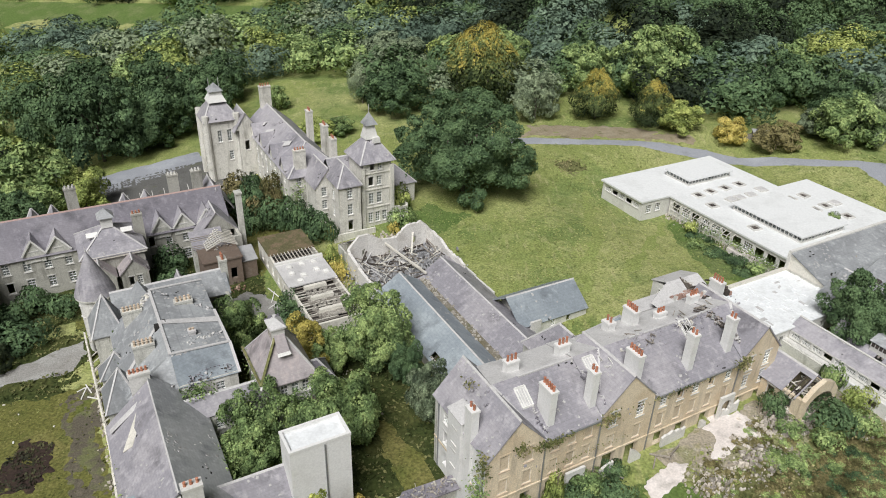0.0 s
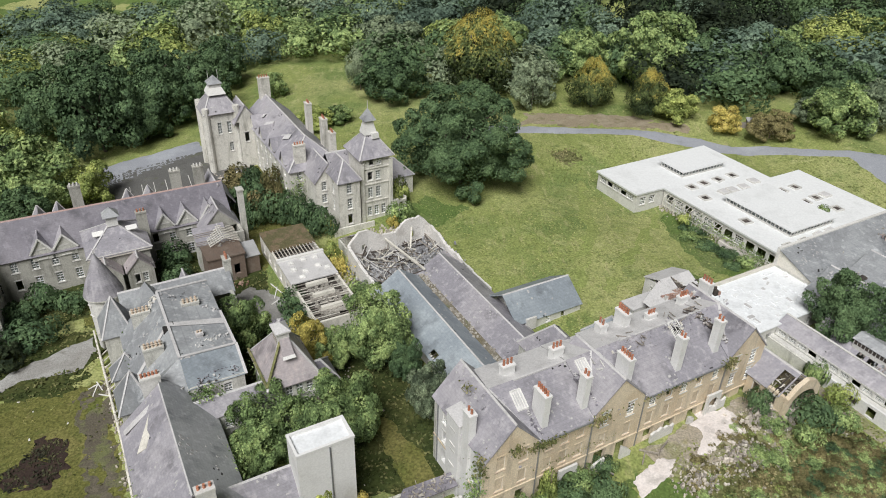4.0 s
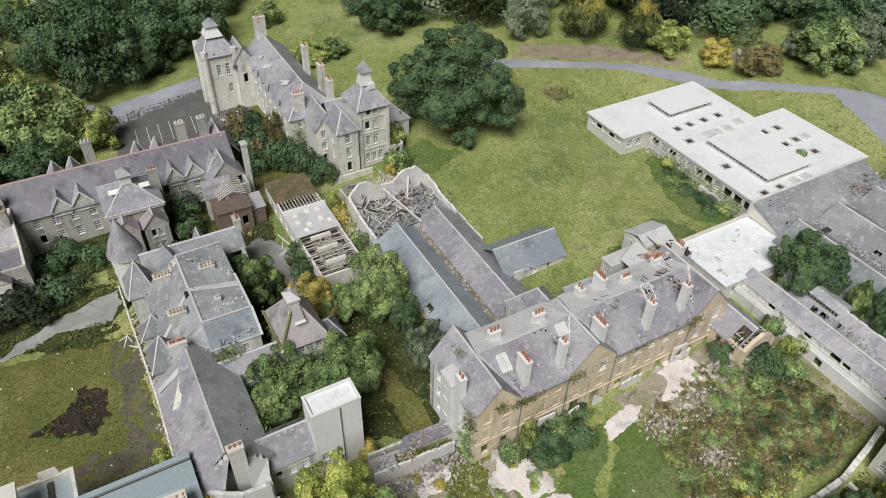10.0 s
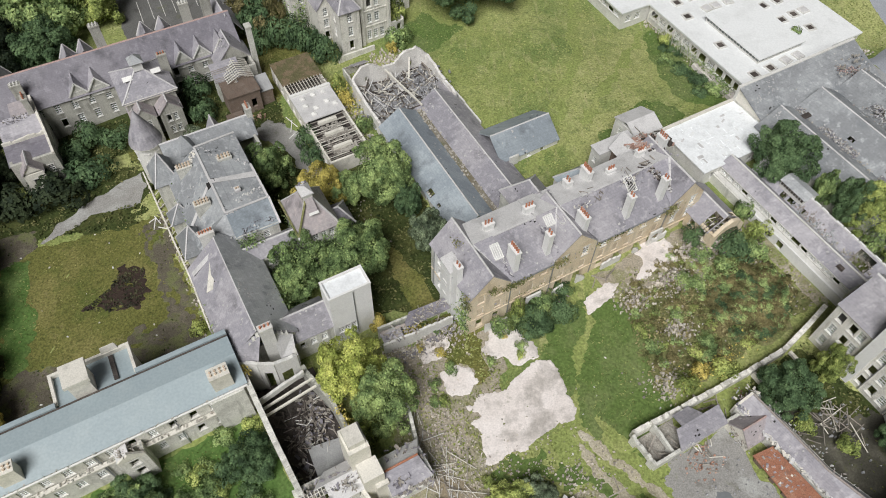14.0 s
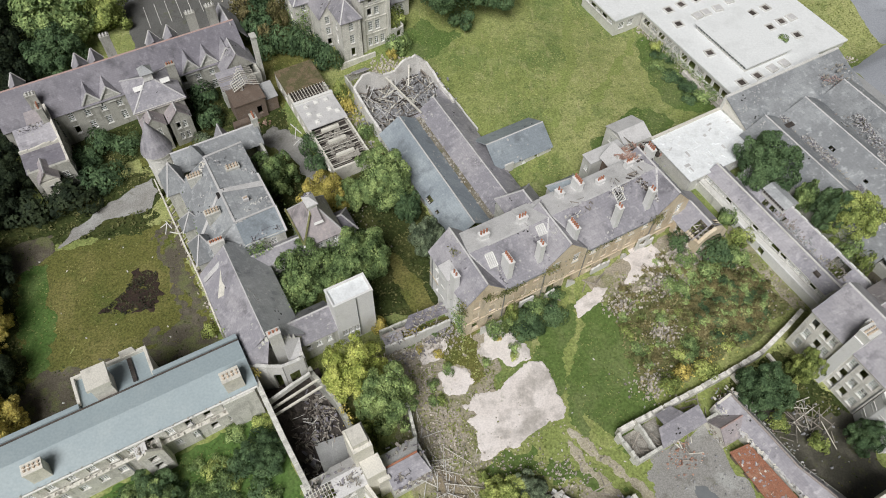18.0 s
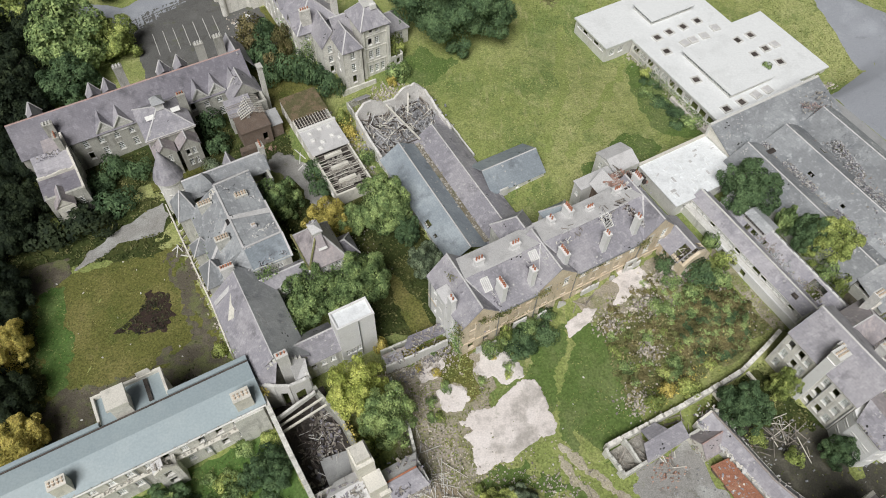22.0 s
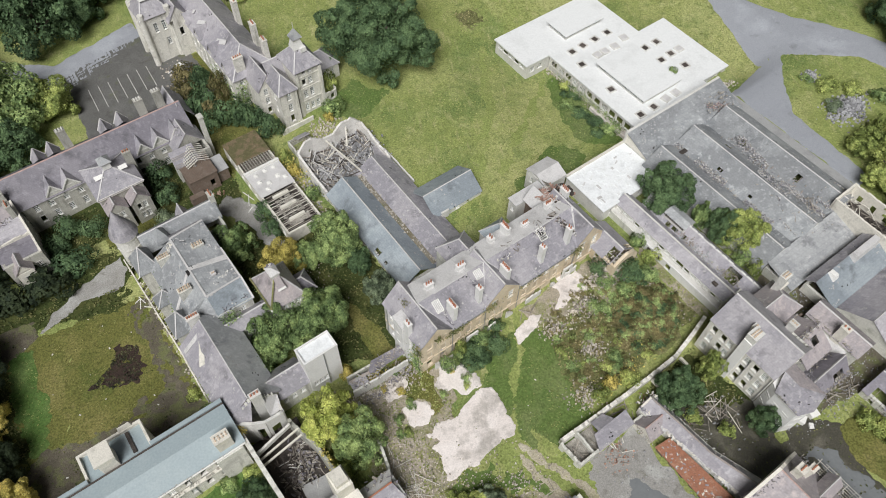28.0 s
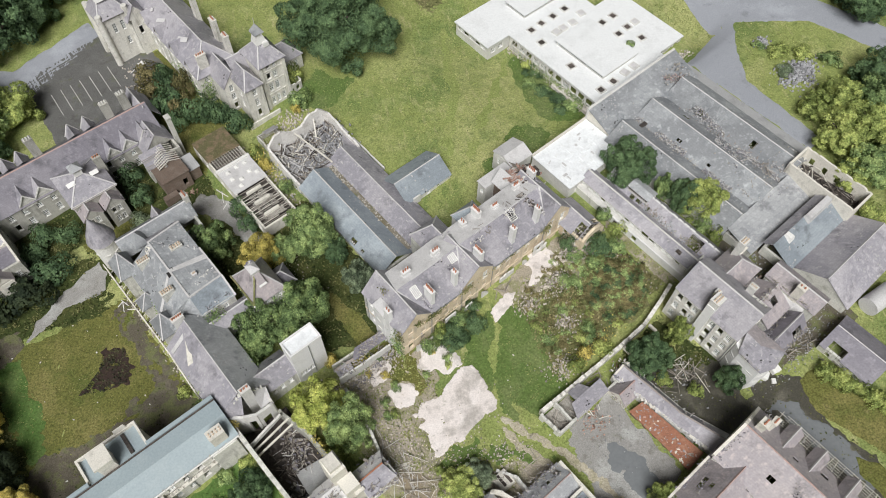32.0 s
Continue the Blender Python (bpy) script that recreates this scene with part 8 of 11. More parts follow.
for k in range(70):
    u, v = rp.uniform(78.4, 95.4), rp.uniform(46.6, 55.8)
    w, d = rp.uniform(0.25, 0.9), rp.uniform(0.1, 0.3)
    b = Solid()
    b.box(-w, w, -d, d, -0.02, 0.02 + 0.002 * k, 0.01)
    part("felt_patch", b, (LIME, LEAD, LIME, WHITE_FELT, LIME)[k % 5], P, at=pose(u, v, 8.1, 0, 0, rp.choice((0, 0, 90, 25))))
# the workshops: parallel slate roofs
S = building("workshop_sheds", 92.0, 18.5, "large workshop sheds under parallel weathered slate roofs", "workshop")
shell(S, 92.0, 121.6, 18.5, 48.6, 8.5, STONE, {"right": [(5.8, spaced(1, 29, 9), 1.3, 1.8)], "front": [(5.8, spaced(1, 28, 7), 1.2, 1.6)]}, skip=("back",))
for a, c, hs in ((92.0, 101.6, ()), (101.6, 111.8, ((1, 12.0, 0.25, 0.8, 0.1), (1, 20.0, 0.3, 1.2, 0.12), (0, 23.0, 0.35, 1.6, 0.2))), (111.8, 121.6, ((1, 9.0, 0.35, 1.2, 0.3), (1, 22.0, 0.2, 1.4, 0.25)))):
    pitched(S, a, c, 18.5, 49.8, 8.5, 11.3, SLATE_WASHED, "v", ends=(STONE, None), over=0.1, holes=hs)
shell(S, 93.6, 121.6, 48.6, 57.0, 8.5, STONE, {"back": [(5.8, spaced(1, 27, 8), 1.3, 1.8)]}, skip=("front",))
slope(S, [(93.4, 48.4, 8.5), (122.2, 48.4, 8.5), (122.2, 56.6, 11.4), (93.4, 56.6, 11.4)], SLATE_WASHED)
lay(S, 0, 0)
for u in (93.6, 121.3):
    b = Solid()
    b.prism([(u, 48.6, 8.4), (u, 57.0, 8.4), (u, 57.0, 11.3), (u, 56.4, 11.3)], (0.3, 0, 0))
    part("gable", b, CREAM, S)
solid_part(S, "coping", RENDERED, [(93.4, 122.2, 56.5, 57.0, 8.4, 11.55)], "pale stone coping")
torn(S, (114.0, 53.0, 10.4), (119.0, 50.6, 9.5), 60, 0.9, (RUBBLE, RIDGE_PINK, SLATE_DARK), 329, (0.05, 0.2), 0.08, "slate_litter")
slope(S, [(121.7, 19.0, 8.5), (124.4, 19.0, 8.0), (124.4, 57.0, 8.0), (121.7, 57.0, 8.5)], FELT_GREY, 0.16, "lean_to_roof")
solid_part(S, "wall", STONE, [(124.0, 124.4, 19.0, 57.0, 5.0, 8.0)])
# solid dark block in place of the hole's shade
solid_part(S, "roof_hole", DEBRIS_DARK, [(99.8, 102.0, 46.6, 47.6, 9.15, 9.5)], "dark block standing for a hole at the valley", 0.1)
lay(S, 0, 0)
rs = random.Random(8)
for c_u, c_v, n_, su, sv in ((113.5, 40.0, 60, 1.6, 3.0), (112.0, 30.0, 90, 0.8, 8.0), (106.0, 24.0, 60, 4.0, 2.5), (101.6, 34.0, 50, 0.6, 8.0), (117.0, 52.0, 40, 2.0, 1.5), (111.0, 21.0, 70, 5.0, 1.6)):
    b = Solid()
    for _ in range(n_):
        x, y = rs.gauss(c_u, su), rs.gauss(c_v, sv)
        if not (92.4 < x < 121.4 and 18.8 < y < 56.0):
            continue
        k = (x - 92.0) / 9.85 % 1
        z = 8.6 + 2.8 * (1 - abs(2 * k - 1)) if y < 48.6 else 8.6 + 2.9 * (1 - abs(y - 52.8) / 4.2)
        w = rs.uniform(0.06, 0.24)
        b.box(x - w, x + w, y - w * 0.6, y + w * 0.6, z - 0.2, z + rs.uniform(0.03, 0.12), 0.02)
    litter(S, "slate_litter", b, (SLATE_PALE, RUBBLE, LEAD, RIDGE_TILE)[rs.randrange(4)])
for k, (pa, qa, n_, sp) in enumerate((((101.4, 24, 8.9), (101.4, 31, 8.9), 60, 0.7), ((102.0, 36, 9.0), (102.2, 44, 9.0), 70, 0.8), ((111.6, 20, 8.9), (111.8, 30, 8.9), 110, 1.0), ((112.4, 34, 9.2), (113.6, 43, 9.9), 90, 1.0), ((97, 48.9, 8.9), (108, 48.7, 8.9), 60, 0.5), ((103, 22, 9.4), (112, 20.6, 9.2), 120, 1.3), ((113, 20.5, 9.6), (120, 21.5, 9.6), 70, 1.0), ((107, 26, 11.0), (108.5, 34, 10.6), 50, 0.8))):
    torn(S, pa, qa, n_ * 2, sp * 1.2, (SLATE_PALE, RUBBLE, SLATE_DARK, LEAD), 320 + k, (0.05, 0.2), 0.08, "slate_litter")
beams(S, "fallen_batten", TIMBER, 104, 118, 19.5, 24, 9.6, 14, (1.0, 2.6), 0.1, 81)
# lower ragged end of the sheds
E0 = building("shed_end", 93.6, 11.8, "broken shed end with sagging grey roofs", "workshop")
shell(E0, 93.4, 113.6, 12.2, 18.4, 7.8, STONE)
slope(E0, [(93.2, 12.0, 7.8), (113.8, 12.0, 7.8), (113.8, 18.6, 9.6), (93.2, 18.6, 9.6)], SLATE_PALE)
stack(E0, 88.4, 13.4, 4.0, 13.2, 2.6, 1.4, 5, CREAM, "x", 0.4)
# roofless store with debris inside
BX = building("roofless_store", 113.6, 4.4, "roofless stone store filled with fallen timber", "ruin")
jagged_wall(BX, [(113.8, 4.6, 12.0), (113.8, 19.4, 12.2)], 0.45, 5.0, CREAM, 91, rough=0.15)
jagged_wall(BX, [(113.8, 19.6, 12.2), (120.2, 19.6, 12.4)], 0.45, 5.0, CREAM, 92, rough=0.2)
jagged_wall(BX, [(120.2, 19.4, 12.4), (120.0, 4.6, 12.2)], 0.45, 5.0, CREAM, 93, rough=0.3, opens=tuple((0, s, s + 1.2, 8.6, 10.6) for s in (1.5, 4.5, 7.5, 10.5)))
jagged_wall(BX, [(120.0, 4.5, 12.2), (113.8, 4.5, 12.0)], 0.45, 5.0, CREAM, 94, rough=0.2)
solid_part(BX, "debris_floor", DEBRIS_DARK, [(114.0, 119.9, 4.8, 19.3, 5.0, 8.2)])
beams(BX, "fallen_beam", TIMBER, 114.4, 119.6, 5.2, 19.0, 8.3, 36, (1.5, 4.5), 0.14, 95)
beams(BX, "charred_beam", TIMBER_DARK, 114.4, 119.6, 5.2, 19.0, 8.4, 30, (1.5, 4.5), 0.16, 96)
beams(BX, "roof_beam", CREAM, 114.4, 119.6, 12.0, 19.0, 9.6, 7, (2.5, 5.0), 0.15, 97)
# the two long corridor roofs
C1 = building("corridor_range", 79.8, 17.6, "long low corridor range with a white wall and clerestory windows", "corridor building")
solid_part(C1, "wall", WHITE_RENDER, [(79.8, 80.1, 17.6, 29.4, 3.6, 6.6), (79.8, 80.1, 30.6, 38.2, 3.6, 6.5), (79.8, 80.1, 29.4, 30.6, 3.6, 4.8), (79.8, 80.1, 29.4, 30.6, 6.2, 6.6)], "long white-rendered wall")
solid_part(C1, "wall", STONE, [(79.8, 80.1, 38.2, 46.0, 3.6, 6.4), (80.1, 85.3, 17.6, 17.9, 4.0, 8.6)])
solid_part(C1, "ledge", RENDERED, [(80.1, 81.0, 17.6, 46.0, 6.3, 6.5)], "flat pale ledge below the windows")
solid_part(C1, "window_wall", STONE, [(81.0, 81.25, 17.6, 46.0, 6.3, 6.75)])
lay(C1, 0, 0)
for k in range(17):
    v = 18.0 + 1.64 * k
    if k == 6:
        continue
    window(C1, 81.0, v + 0.7, 6.75, 1.34, 0.85, 270, "bare" if k % 4 == 1 else "sash")
    b = Solid()
    b.box(81.0, 81.24, v + 1.38, v + 1.62, 6.75, 7.6)
    part("pier", b, RENDERED, C1)
# dark plates on the wall imitate unlit openings
for k in range(3):
    b = Solid()
    b.box(79.74, 79.8, 32.0 + 2.4 * k, 33.0 + 2.4 * k, 5.3, 6.1)
    part("dark_opening", b, TIMBER_DARK, C1)
solid_part(C1, "inside_wall", INSIDE, [(84.9, 85.2, 17.9, 46.0, 4.0, 7.2)])
gable_base = [(81.12, 17.4, 7.62), (81.12, 46.4, 7.62), (83.25, 46.4, 9.05), (83.25, 17.4, 9.05)]
slope(C1, gable_base[::-1], SLATE, 0.14)
slope(C1, [(83.25, 17.4, 9.05), (83.25, 46.4, 9.05), (85.4, 46.4, 7.5), (85.4, 17.4, 7.5)][::-1], SLATE, 0.14)
solid_part(C1, "ridge", RENDERED, [(83.1, 83.4, 17.4, 46.4, 9.02, 9.16)], "pale ridge capping")
# another dark block standing in for an unlit hole
solid_part(C1, "roof_hole", TIMBER_DARK, [(82.0, 82.7, 20.8, 22.0, 8.2, 8.66)], "dark block standing for a hole in the slates", 0.08)
C2 = building("corridor_range", 85.4, 15.0, "long slate corridor roof with a raised rooflight and holes", "corridor building")
shell(C2, 85.3, 90.0, 15.0, 43.0, 7.2, STONE, {"right": [(5.6, spaced(2, 27, 8), 1.0, 1.2)]}, skip=("left",))
pitched(C2, 85.3, 90.0, 15.0, 43.0, 7.2, 9.4, SLATE, "v", ends=(STONE, STONE), over=0.2, ridge_mat=LEAD, holes=((1, 4.2, 0.1, 3.0, 0.75), (1, 15.0, 0.1, 1.0, 0.3), (1, 16.6, 0.15, 0.9, 0.3), (1, 19.0, 0.2, 1.3, 0.3), (1, 20.8, 0.15, 1.0, 0.35)))
for k in range(16):
    if k % 5 == 3:
        continue
    solid_part(C2, "ridge_cap", WHITE_RENDER, [(87.5, 87.8, 16.0 + 1.5 * k, 17.2 + 1.5 * k, 9.46, 9.56)])
beams(C2, "fallen_batten", TIMBER, 85.4, 87.0, 19.0, 22.5, 8.0, 12, (0.8, 2.0), 0.09, 97)
solid_part(C2, "roof_monitor", RENDERED, [(86.2, 89.0, 33.0, 38.0, 8.0, 9.5)], "raised rooflight with white glazing bars")
lay(C2, 0, 0)
# panes coloured dark for the unlit space behind them
for k in range(9):
    b = Solid()
    v = 33.2 + 0.53 * k
    b.box(86.14, 86.19, v, v + 0.38, 8.75, 9.4)
    part("pane", b, TIMBER_DARK, C2)
slope(C2, [(86.0, 32.8, 9.5), (87.6, 32.8, 10.1), (87.6, 38.2, 10.1), (86.0, 38.2, 9.5)], SLATE_PALE, 0.1)
slope(C2, [(87.6, 32.8, 10.1), (89.2, 32.8, 9.5), (89.2, 38.2, 9.5), (87.6, 38.2, 10.1)], SLATE_PALE, 0.1)
rr = random.Random(6)
lay(C2, 0, 0)
for mat_, n_, c_v, sv in ((RIDGE_TILE, 120, 31.0, 2.4), (SLATE_PALE, 120, 26.5, 3.0), (RUBBLE, 70, 22.0, 2.5)):
    b = Solid()
    for _ in range(n_):
        x, y, w = rr.gauss(85.6, 0.5), rr.gauss(c_v, sv), rr.uniform(0.06, 0.2)
        z = 7.45 + abs(x - 85.35) * 0.8
        b.box(x - w, x + w, y - w * 0.7, y + w * 0.7, z - 0.2, z + rr.uniform(0.04, 0.2), 0.03)
    litter(C2, "brick_debris", b, mat_)
# the three-storey end block at the corner of the court
RB = building("corner_block", 72.4, 2.2, "three-storey pale stone corner block with slate roof", "hospital building")
shell(RB, 72.4, 81.6, 2.2, 15.8, 14.2, STONE, {"left": [(z, [1.4, 3.4, 4.8, 8.6, 10.4, 12.2], 1.1, 1.9) for z in (5.2, 8.2, 11.2)], "front": [(z, [2, 5, 7.6], 1.1, 1.9) for z in (8.0, 10.7)]}, mats={"left": LIMESTONE, "front": LIMESTONE}, broken=0.32, seed=53)
pitched(RB, 72.4, 81.6, 2.2, 15.8, 14.2, 18.0, SLATE, "v", ends=(RENDERED, STONE), over=0.35, ridge_mat=LEAD, holes=((1, 6.1, 0.05, 1.0, 0.14), (0, 0.4, 0.0, 3.8, 0.34)))
solid_part(RB, "chimney_breast", WHITE_RENDER, [(71.7, 72.39, 8.1, 9.7, 3.0, 17.2), (72.3, 74.0, 8.1, 9.7, 12.0, 18.2)], "broad rendered chimney breast")
stack(RB, 73.0, 8.9, 17.0, 18.8, 2.2, 1.7, 5, RENDERED, "x", 0.25, POT)
stack(RB, 74.8, 9.9, 15.0, 17.8, 0.9, 0.9, 2, RENDERED, "x", 0.25, POT)
for v in (6.6, 2.4):
    solid_part(RB, "downpipe", METAL, [(72.26, 72.38, v, v + 0.12, 4.0, 13.2)])
# canted lower bay
lay(RB, 0, 0)
b = Solid()
pts = [(72.4, 2.1), (71.5, 0.6), (71.2, -3.8), (73.6, -4.8), (77.2, -4.2), (77.4, 2.1)]
b = Solid()
b.prism([(a, c, 3.0) for a, c in pts], (0, 0, 9.8))
part("canted_bay", b, WHITE_RENDER, RB, "canted bay of stained pale render")
slope(RB, [(70.9, -4.0, 12.9), (73.6, -5.1, 12.9), (77.6, -4.5, 12.9), (74.4, -1.0, 14.2)], SLATE)
slope(RB, [(70.9, -4.0, 12.9), (74.4, -1.0, 14.2), (74.6, 2.1, 14.3), (71.2, 0.8, 12.9)], SLATE)
slope(RB, [(77.6, -4.5, 12.9), (78.0, 2.1, 12.9), (74.6, 2.1, 14.3), (74.4, -1.0, 14.2)], SLATE_ROSE)
for a, c in ((0, 1), (1, 2), (2, 3)):
    p, q = Vector(pts[a]), Vector(pts[c])
    m_ = (p + q) / 2
    d = q - p
    for z in (4.6, 7.4, 10.2):
        for f in ((-0.22, 0.22) if d.length > 3 else (0.0,)):
            window(RB, m_.x + d.x * f, m_.y + d.y * f, z, 1.1, 1.8, math.degrees(math.atan2(d.y, d.x)))
torn(RB, (71.2, 0.4, 13.0), (71.1, -3.6, 13.0), 13, 0.15, (RUBBLE, STONE_DARK), 351, (0.05, 0.15))
torn(RB, (77.0, 2.4, 14.6), (79.6, -3.8, 11.3), 22, 0.6, (SLATE_DARK, SLATE), 352, (0.05, 0.14))
# roofs behind the corner block
shell(RB, 81.6, 88.6, 8.6, 14.8, 12.0, STONE, {"right": [(9.0, [2, 4], 1.0, 1.7)]}, skip=("left",))
pitched(RB, 80.0, 88.6, 8.6, 14.8, 12.0, 14.6, SLATE_ROSE, "u", hip=(0.0, 2.8), ends=(None, None))
stack(RB, 87.2, 13.4, 9.0, 17.4, 1.8, 1.2, 4, RENDERED, "x", 0.25, POT)
stack(RB, 81.0, 6.6, 12.0, 17.0, 1.0, 1.4, 3, RENDERED, "y", 0.25, POT)
RC = building("service_yard_roofs", 81.7, -4.0, "huddle of low slate-roofed service buildings round a yard", "outbuilding")
shell(RC, 81.7, 88.4, 0.4, 8.4, 9.0, STONE, {"front": [(6.0, [2, 4.6], 1.0, 1.7)]})
pitched(RC, 81.7, 88.4, 0.4, 8.4, 9.0, 11.8, SLATE_ROSE, "u", ends=(None, STONE), holes=((1, 1.0, 0.15, 2.2, 0.4), (0, 3.4, 0.5, 1.6, 0.3)))
shell(RC, 77.6, 88.2, -4.2, 0.3, 7.8, STONE, {"front": [(5.2, spaced(1, 9.5, 4), 1.0, 1.5)]})
pitched(RC, 77.6, 88.2, -4.2, 0.3, 7.8, 10.4, SLATE_DARK, "u", ends=(STONE, STONE), holes=((0, 6.6, 0.1, 2.6, 0.45), (1, 2.0, 0.3, 1.4, 0.3)))
shell(RC, 90.6, 95.4, -3.6, 7.2, 9.2, STONE, {"left": [(6.4, [2, 5, 8], 1.0, 1.6)]})
pitched(RC, 90.6, 95.4, -3.6, 7.2, 9.2, 11.0, SLATE_ROSE, "v", ends=(STONE, STONE), ridge_mat=LEAD)
beams(RC, "fallen_rafter", TIMBER, 82.0, 90.0, -7.4, -4.6, 5.3, 14, (1.2, 3.4), 0.12, 141)
beams(RC, "fallen_rafter", TIMBER_DARK, 89.0, 93.6, 8.0, 14.0, 5.5, 12, (1.2, 3.0), 0.13, 142)
slope(RC, [(88.5, -1.8, 7.6), (90.7, -1.8, 8.2), (90.7, 6.8, 8.2), (88.5, 6.8, 7.6)], LEAD)
solid_part(RC, "wall", BRICK_RED, [(88.6, 90.4, 7.6, 8.0, 4.0, 8.4)], "low red brick wall")
stack(RC, 91.0, 1.0, 7.0, 12.6, 1.2, 1.6, 2, CREAM, "y", 0.4)
for k, (pa, qa, n_, sp) in enumerate((((82.4, 4.4, 11.9), (88.0, 4.4, 11.9), 70, 0.5), ((81.8, 0.3, 8.8), (88.4, 0.5, 8.8), 110, 0.5), ((78.0, -4.2, 8.0), (88.0, -4.2, 8.0), 120, 0.35), ((90.8, -3.0, 9.4), (90.8, 7.0, 9.4), 90, 0.35), ((82.0, 8.5, 10.0), (88.4, 8.5, 9.8), 110, 0.6), ((83.0, 2.4, 10.4), (87.0, 6.4, 10.2), 60, 1.0))):
    torn(RC, pa, qa, max(8, n_ * 2 // 5), sp, (SLATE_DARK, RUBBLE, TIMBER), 360 + k, (0.05, 0.19))
# large sheds beyond the yard
SE = building("stores_range", 96.4, 4.8, "stores range with weathered slate roofs and vents", "stores building")
shell(SE, 96.0, 113.4, 5.0, 11.6, 8.4, STONE)
slope(SE, [(95.8, 4.8, 8.4), (113.6, 4.8, 8.4), (113.6, 10.2, 11.0), (95.8, 10.2, 11.0)], SLATE_BLUE)
slope(SE, [(95.8, 10.2, 11.0), (113.6, 10.2, 11.0), (113.6, 12.0, 9.6), (95.8, 12.0, 9.6)], SLATE)
solid_part(SE, "roof_vent", LEAD, [(105.6, 113.2, 8.6, 10.4, 10.4, 12.0)], "long raised ridge vent", 0.3)
solid_part(SE, "roof_vent", WHITE_PAINT, [(99.0, 100.6, 8.4, 10.4, 10.2, 11.4)], "white ridge vent", 0.3)
shell(SE, 97.0, 116.0, -6.8, 4.9, 8.2, STONE, {"left": [(5.6, [2, 5, 8], 1.0, 1.4)]})
pitched(SE, 97.0, 116.0, -6.8, 4.9, 8.2, 11.6, SLATE, "u", ends=(STONE, STONE))
TK = lone("storage_tank", (lambda s: (s.ring(0, 0, 0, 6.5, 1.9, 1.9, 24), s)[1])(Solid()), LEAD, 103.5, -8.6, terrain(103.5, -8.6) + 3.9, "pale cylindrical tank lying beside the stores", "tank")
TK.matrix_basis = SITE @ pose(100.5, -9.2, terrain(100, -9) + 1.9, 0, 90, -8)
OB = building("grey_roofed_outhouse", 87.6, -18.0, "outhouse with a grey slate roof and ragged edge", "outhouse")
shell(OB, 87.6, 96.2, -18.0, -7.8, 7.4, STONE, {"left": [(5.4, [2, 5, 8], 1.0, 1.2)]})
pitched(OB, 87.6, 96.2, -18.0, -7.8, 7.4, 9.4, SLATE_DARK, "v", ends=(STONE, STONE), holes=((1, 6.0, 0.0, 3.0, 0.45),))
beams(OB, "fallen_batten", TIMBER, 85.6, 87.6, -14, -9, 5.6, 14, (0.8, 2.4), 0.09, 99)

# the long court wall and the gate ruin
CW = building("court_wall", 40.6, 16.4, "long thin pale stone court wall with a broken crest", "wall")
jagged_wall(CW, [(40.8, 16.7, 4.6), (50.0, 16.3, 4.7), (58.8, 16.0, 5.0), (67.0, 15.9, 5.6), (72.4, 17.0, 6.8), (76.4, 18.0, 7.2)], 0.7, 1.0, LIMESTONE, 101, rough=0.8)
for u in (61.0, 68.0):
    solid_part(CW, "buttress", CREAM, [(u, u + 0.7, 13.6, 15.6, 1.5, 4.4)], taper=0.1)
GH = building("gate_ruin", 40.2, 11.6, "ruined gate lodge with arched end and half a roof", "ruin")
jagged_wall(GH, [(40.4, 16.4, 4.6), (40.6, 11.9, 4.4)], 0.5, 1.0, STONE, 103, rough=0.4, opens=((0, 1.0, 3.6, 1.0, 3.5),))
jagged_wall(GH, [(40.6, 11.8, 4.4), (55.0, 11.8, 4.8)], 0.45, 1.0, STONE, 104, rough=0.3, opens=((0, 3.0, 4.4, 1.0, 3.4), (0, 8.0, 10.4, 1.0, 3.6)))
jagged_wall(GH, [(43.8, 16.2, 4.5), (43.8, 12.0, 4.4)], 0.4, 1.0, STONE, 105, rough=0.4, opens=((0, 1.2, 3.0, 1.0, 3.4),))
jagged_wall(GH, [(48.2, 16.0, 5.0), (48.2, 12.0, 5.0)], 0.4, 1.0, STONE, 106, rough=0.3)
slope(GH, [(44.6, 11.5, 4.7), (52.6, 11.5, 4.9), (52.6, 14.0, 6.0), (45.4, 14.0, 5.8)], SLATE)
slope(GH, [(46.4, 14.0, 5.8), (50.0, 14.0, 5.9), (49.4, 16.0, 4.9), (46.6, 16.0, 4.9)], SLATE)
solid_part(GH, "debris_floor", RUBBLE, [(40.8, 55.0, 12.0, 16.0, 1.0, 2.7)])
beams(GH, "fallen_rafter", TIMBER, 41, 54.6, 12.2, 15.8, 3.0, 26, (1.0, 3.2), 0.12, 107)
GW = building("gate_wing", 54.4, -7.2, "long slate gate wing with a red-tiled ridge", "outbuilding")
WEST = [(54.9, 12.6), (56.0, 6.5), (56.6, -0.2), (57.8, -7.4)]
CREST = [(57.0, 12.6), (57.6, 6.5), (58.0, 0.4), (60.2, -7.5)]
EAST = [(58.9, 12.6), (59.3, 6.5), (59.8, 0.4), (62.4, -7.5)]
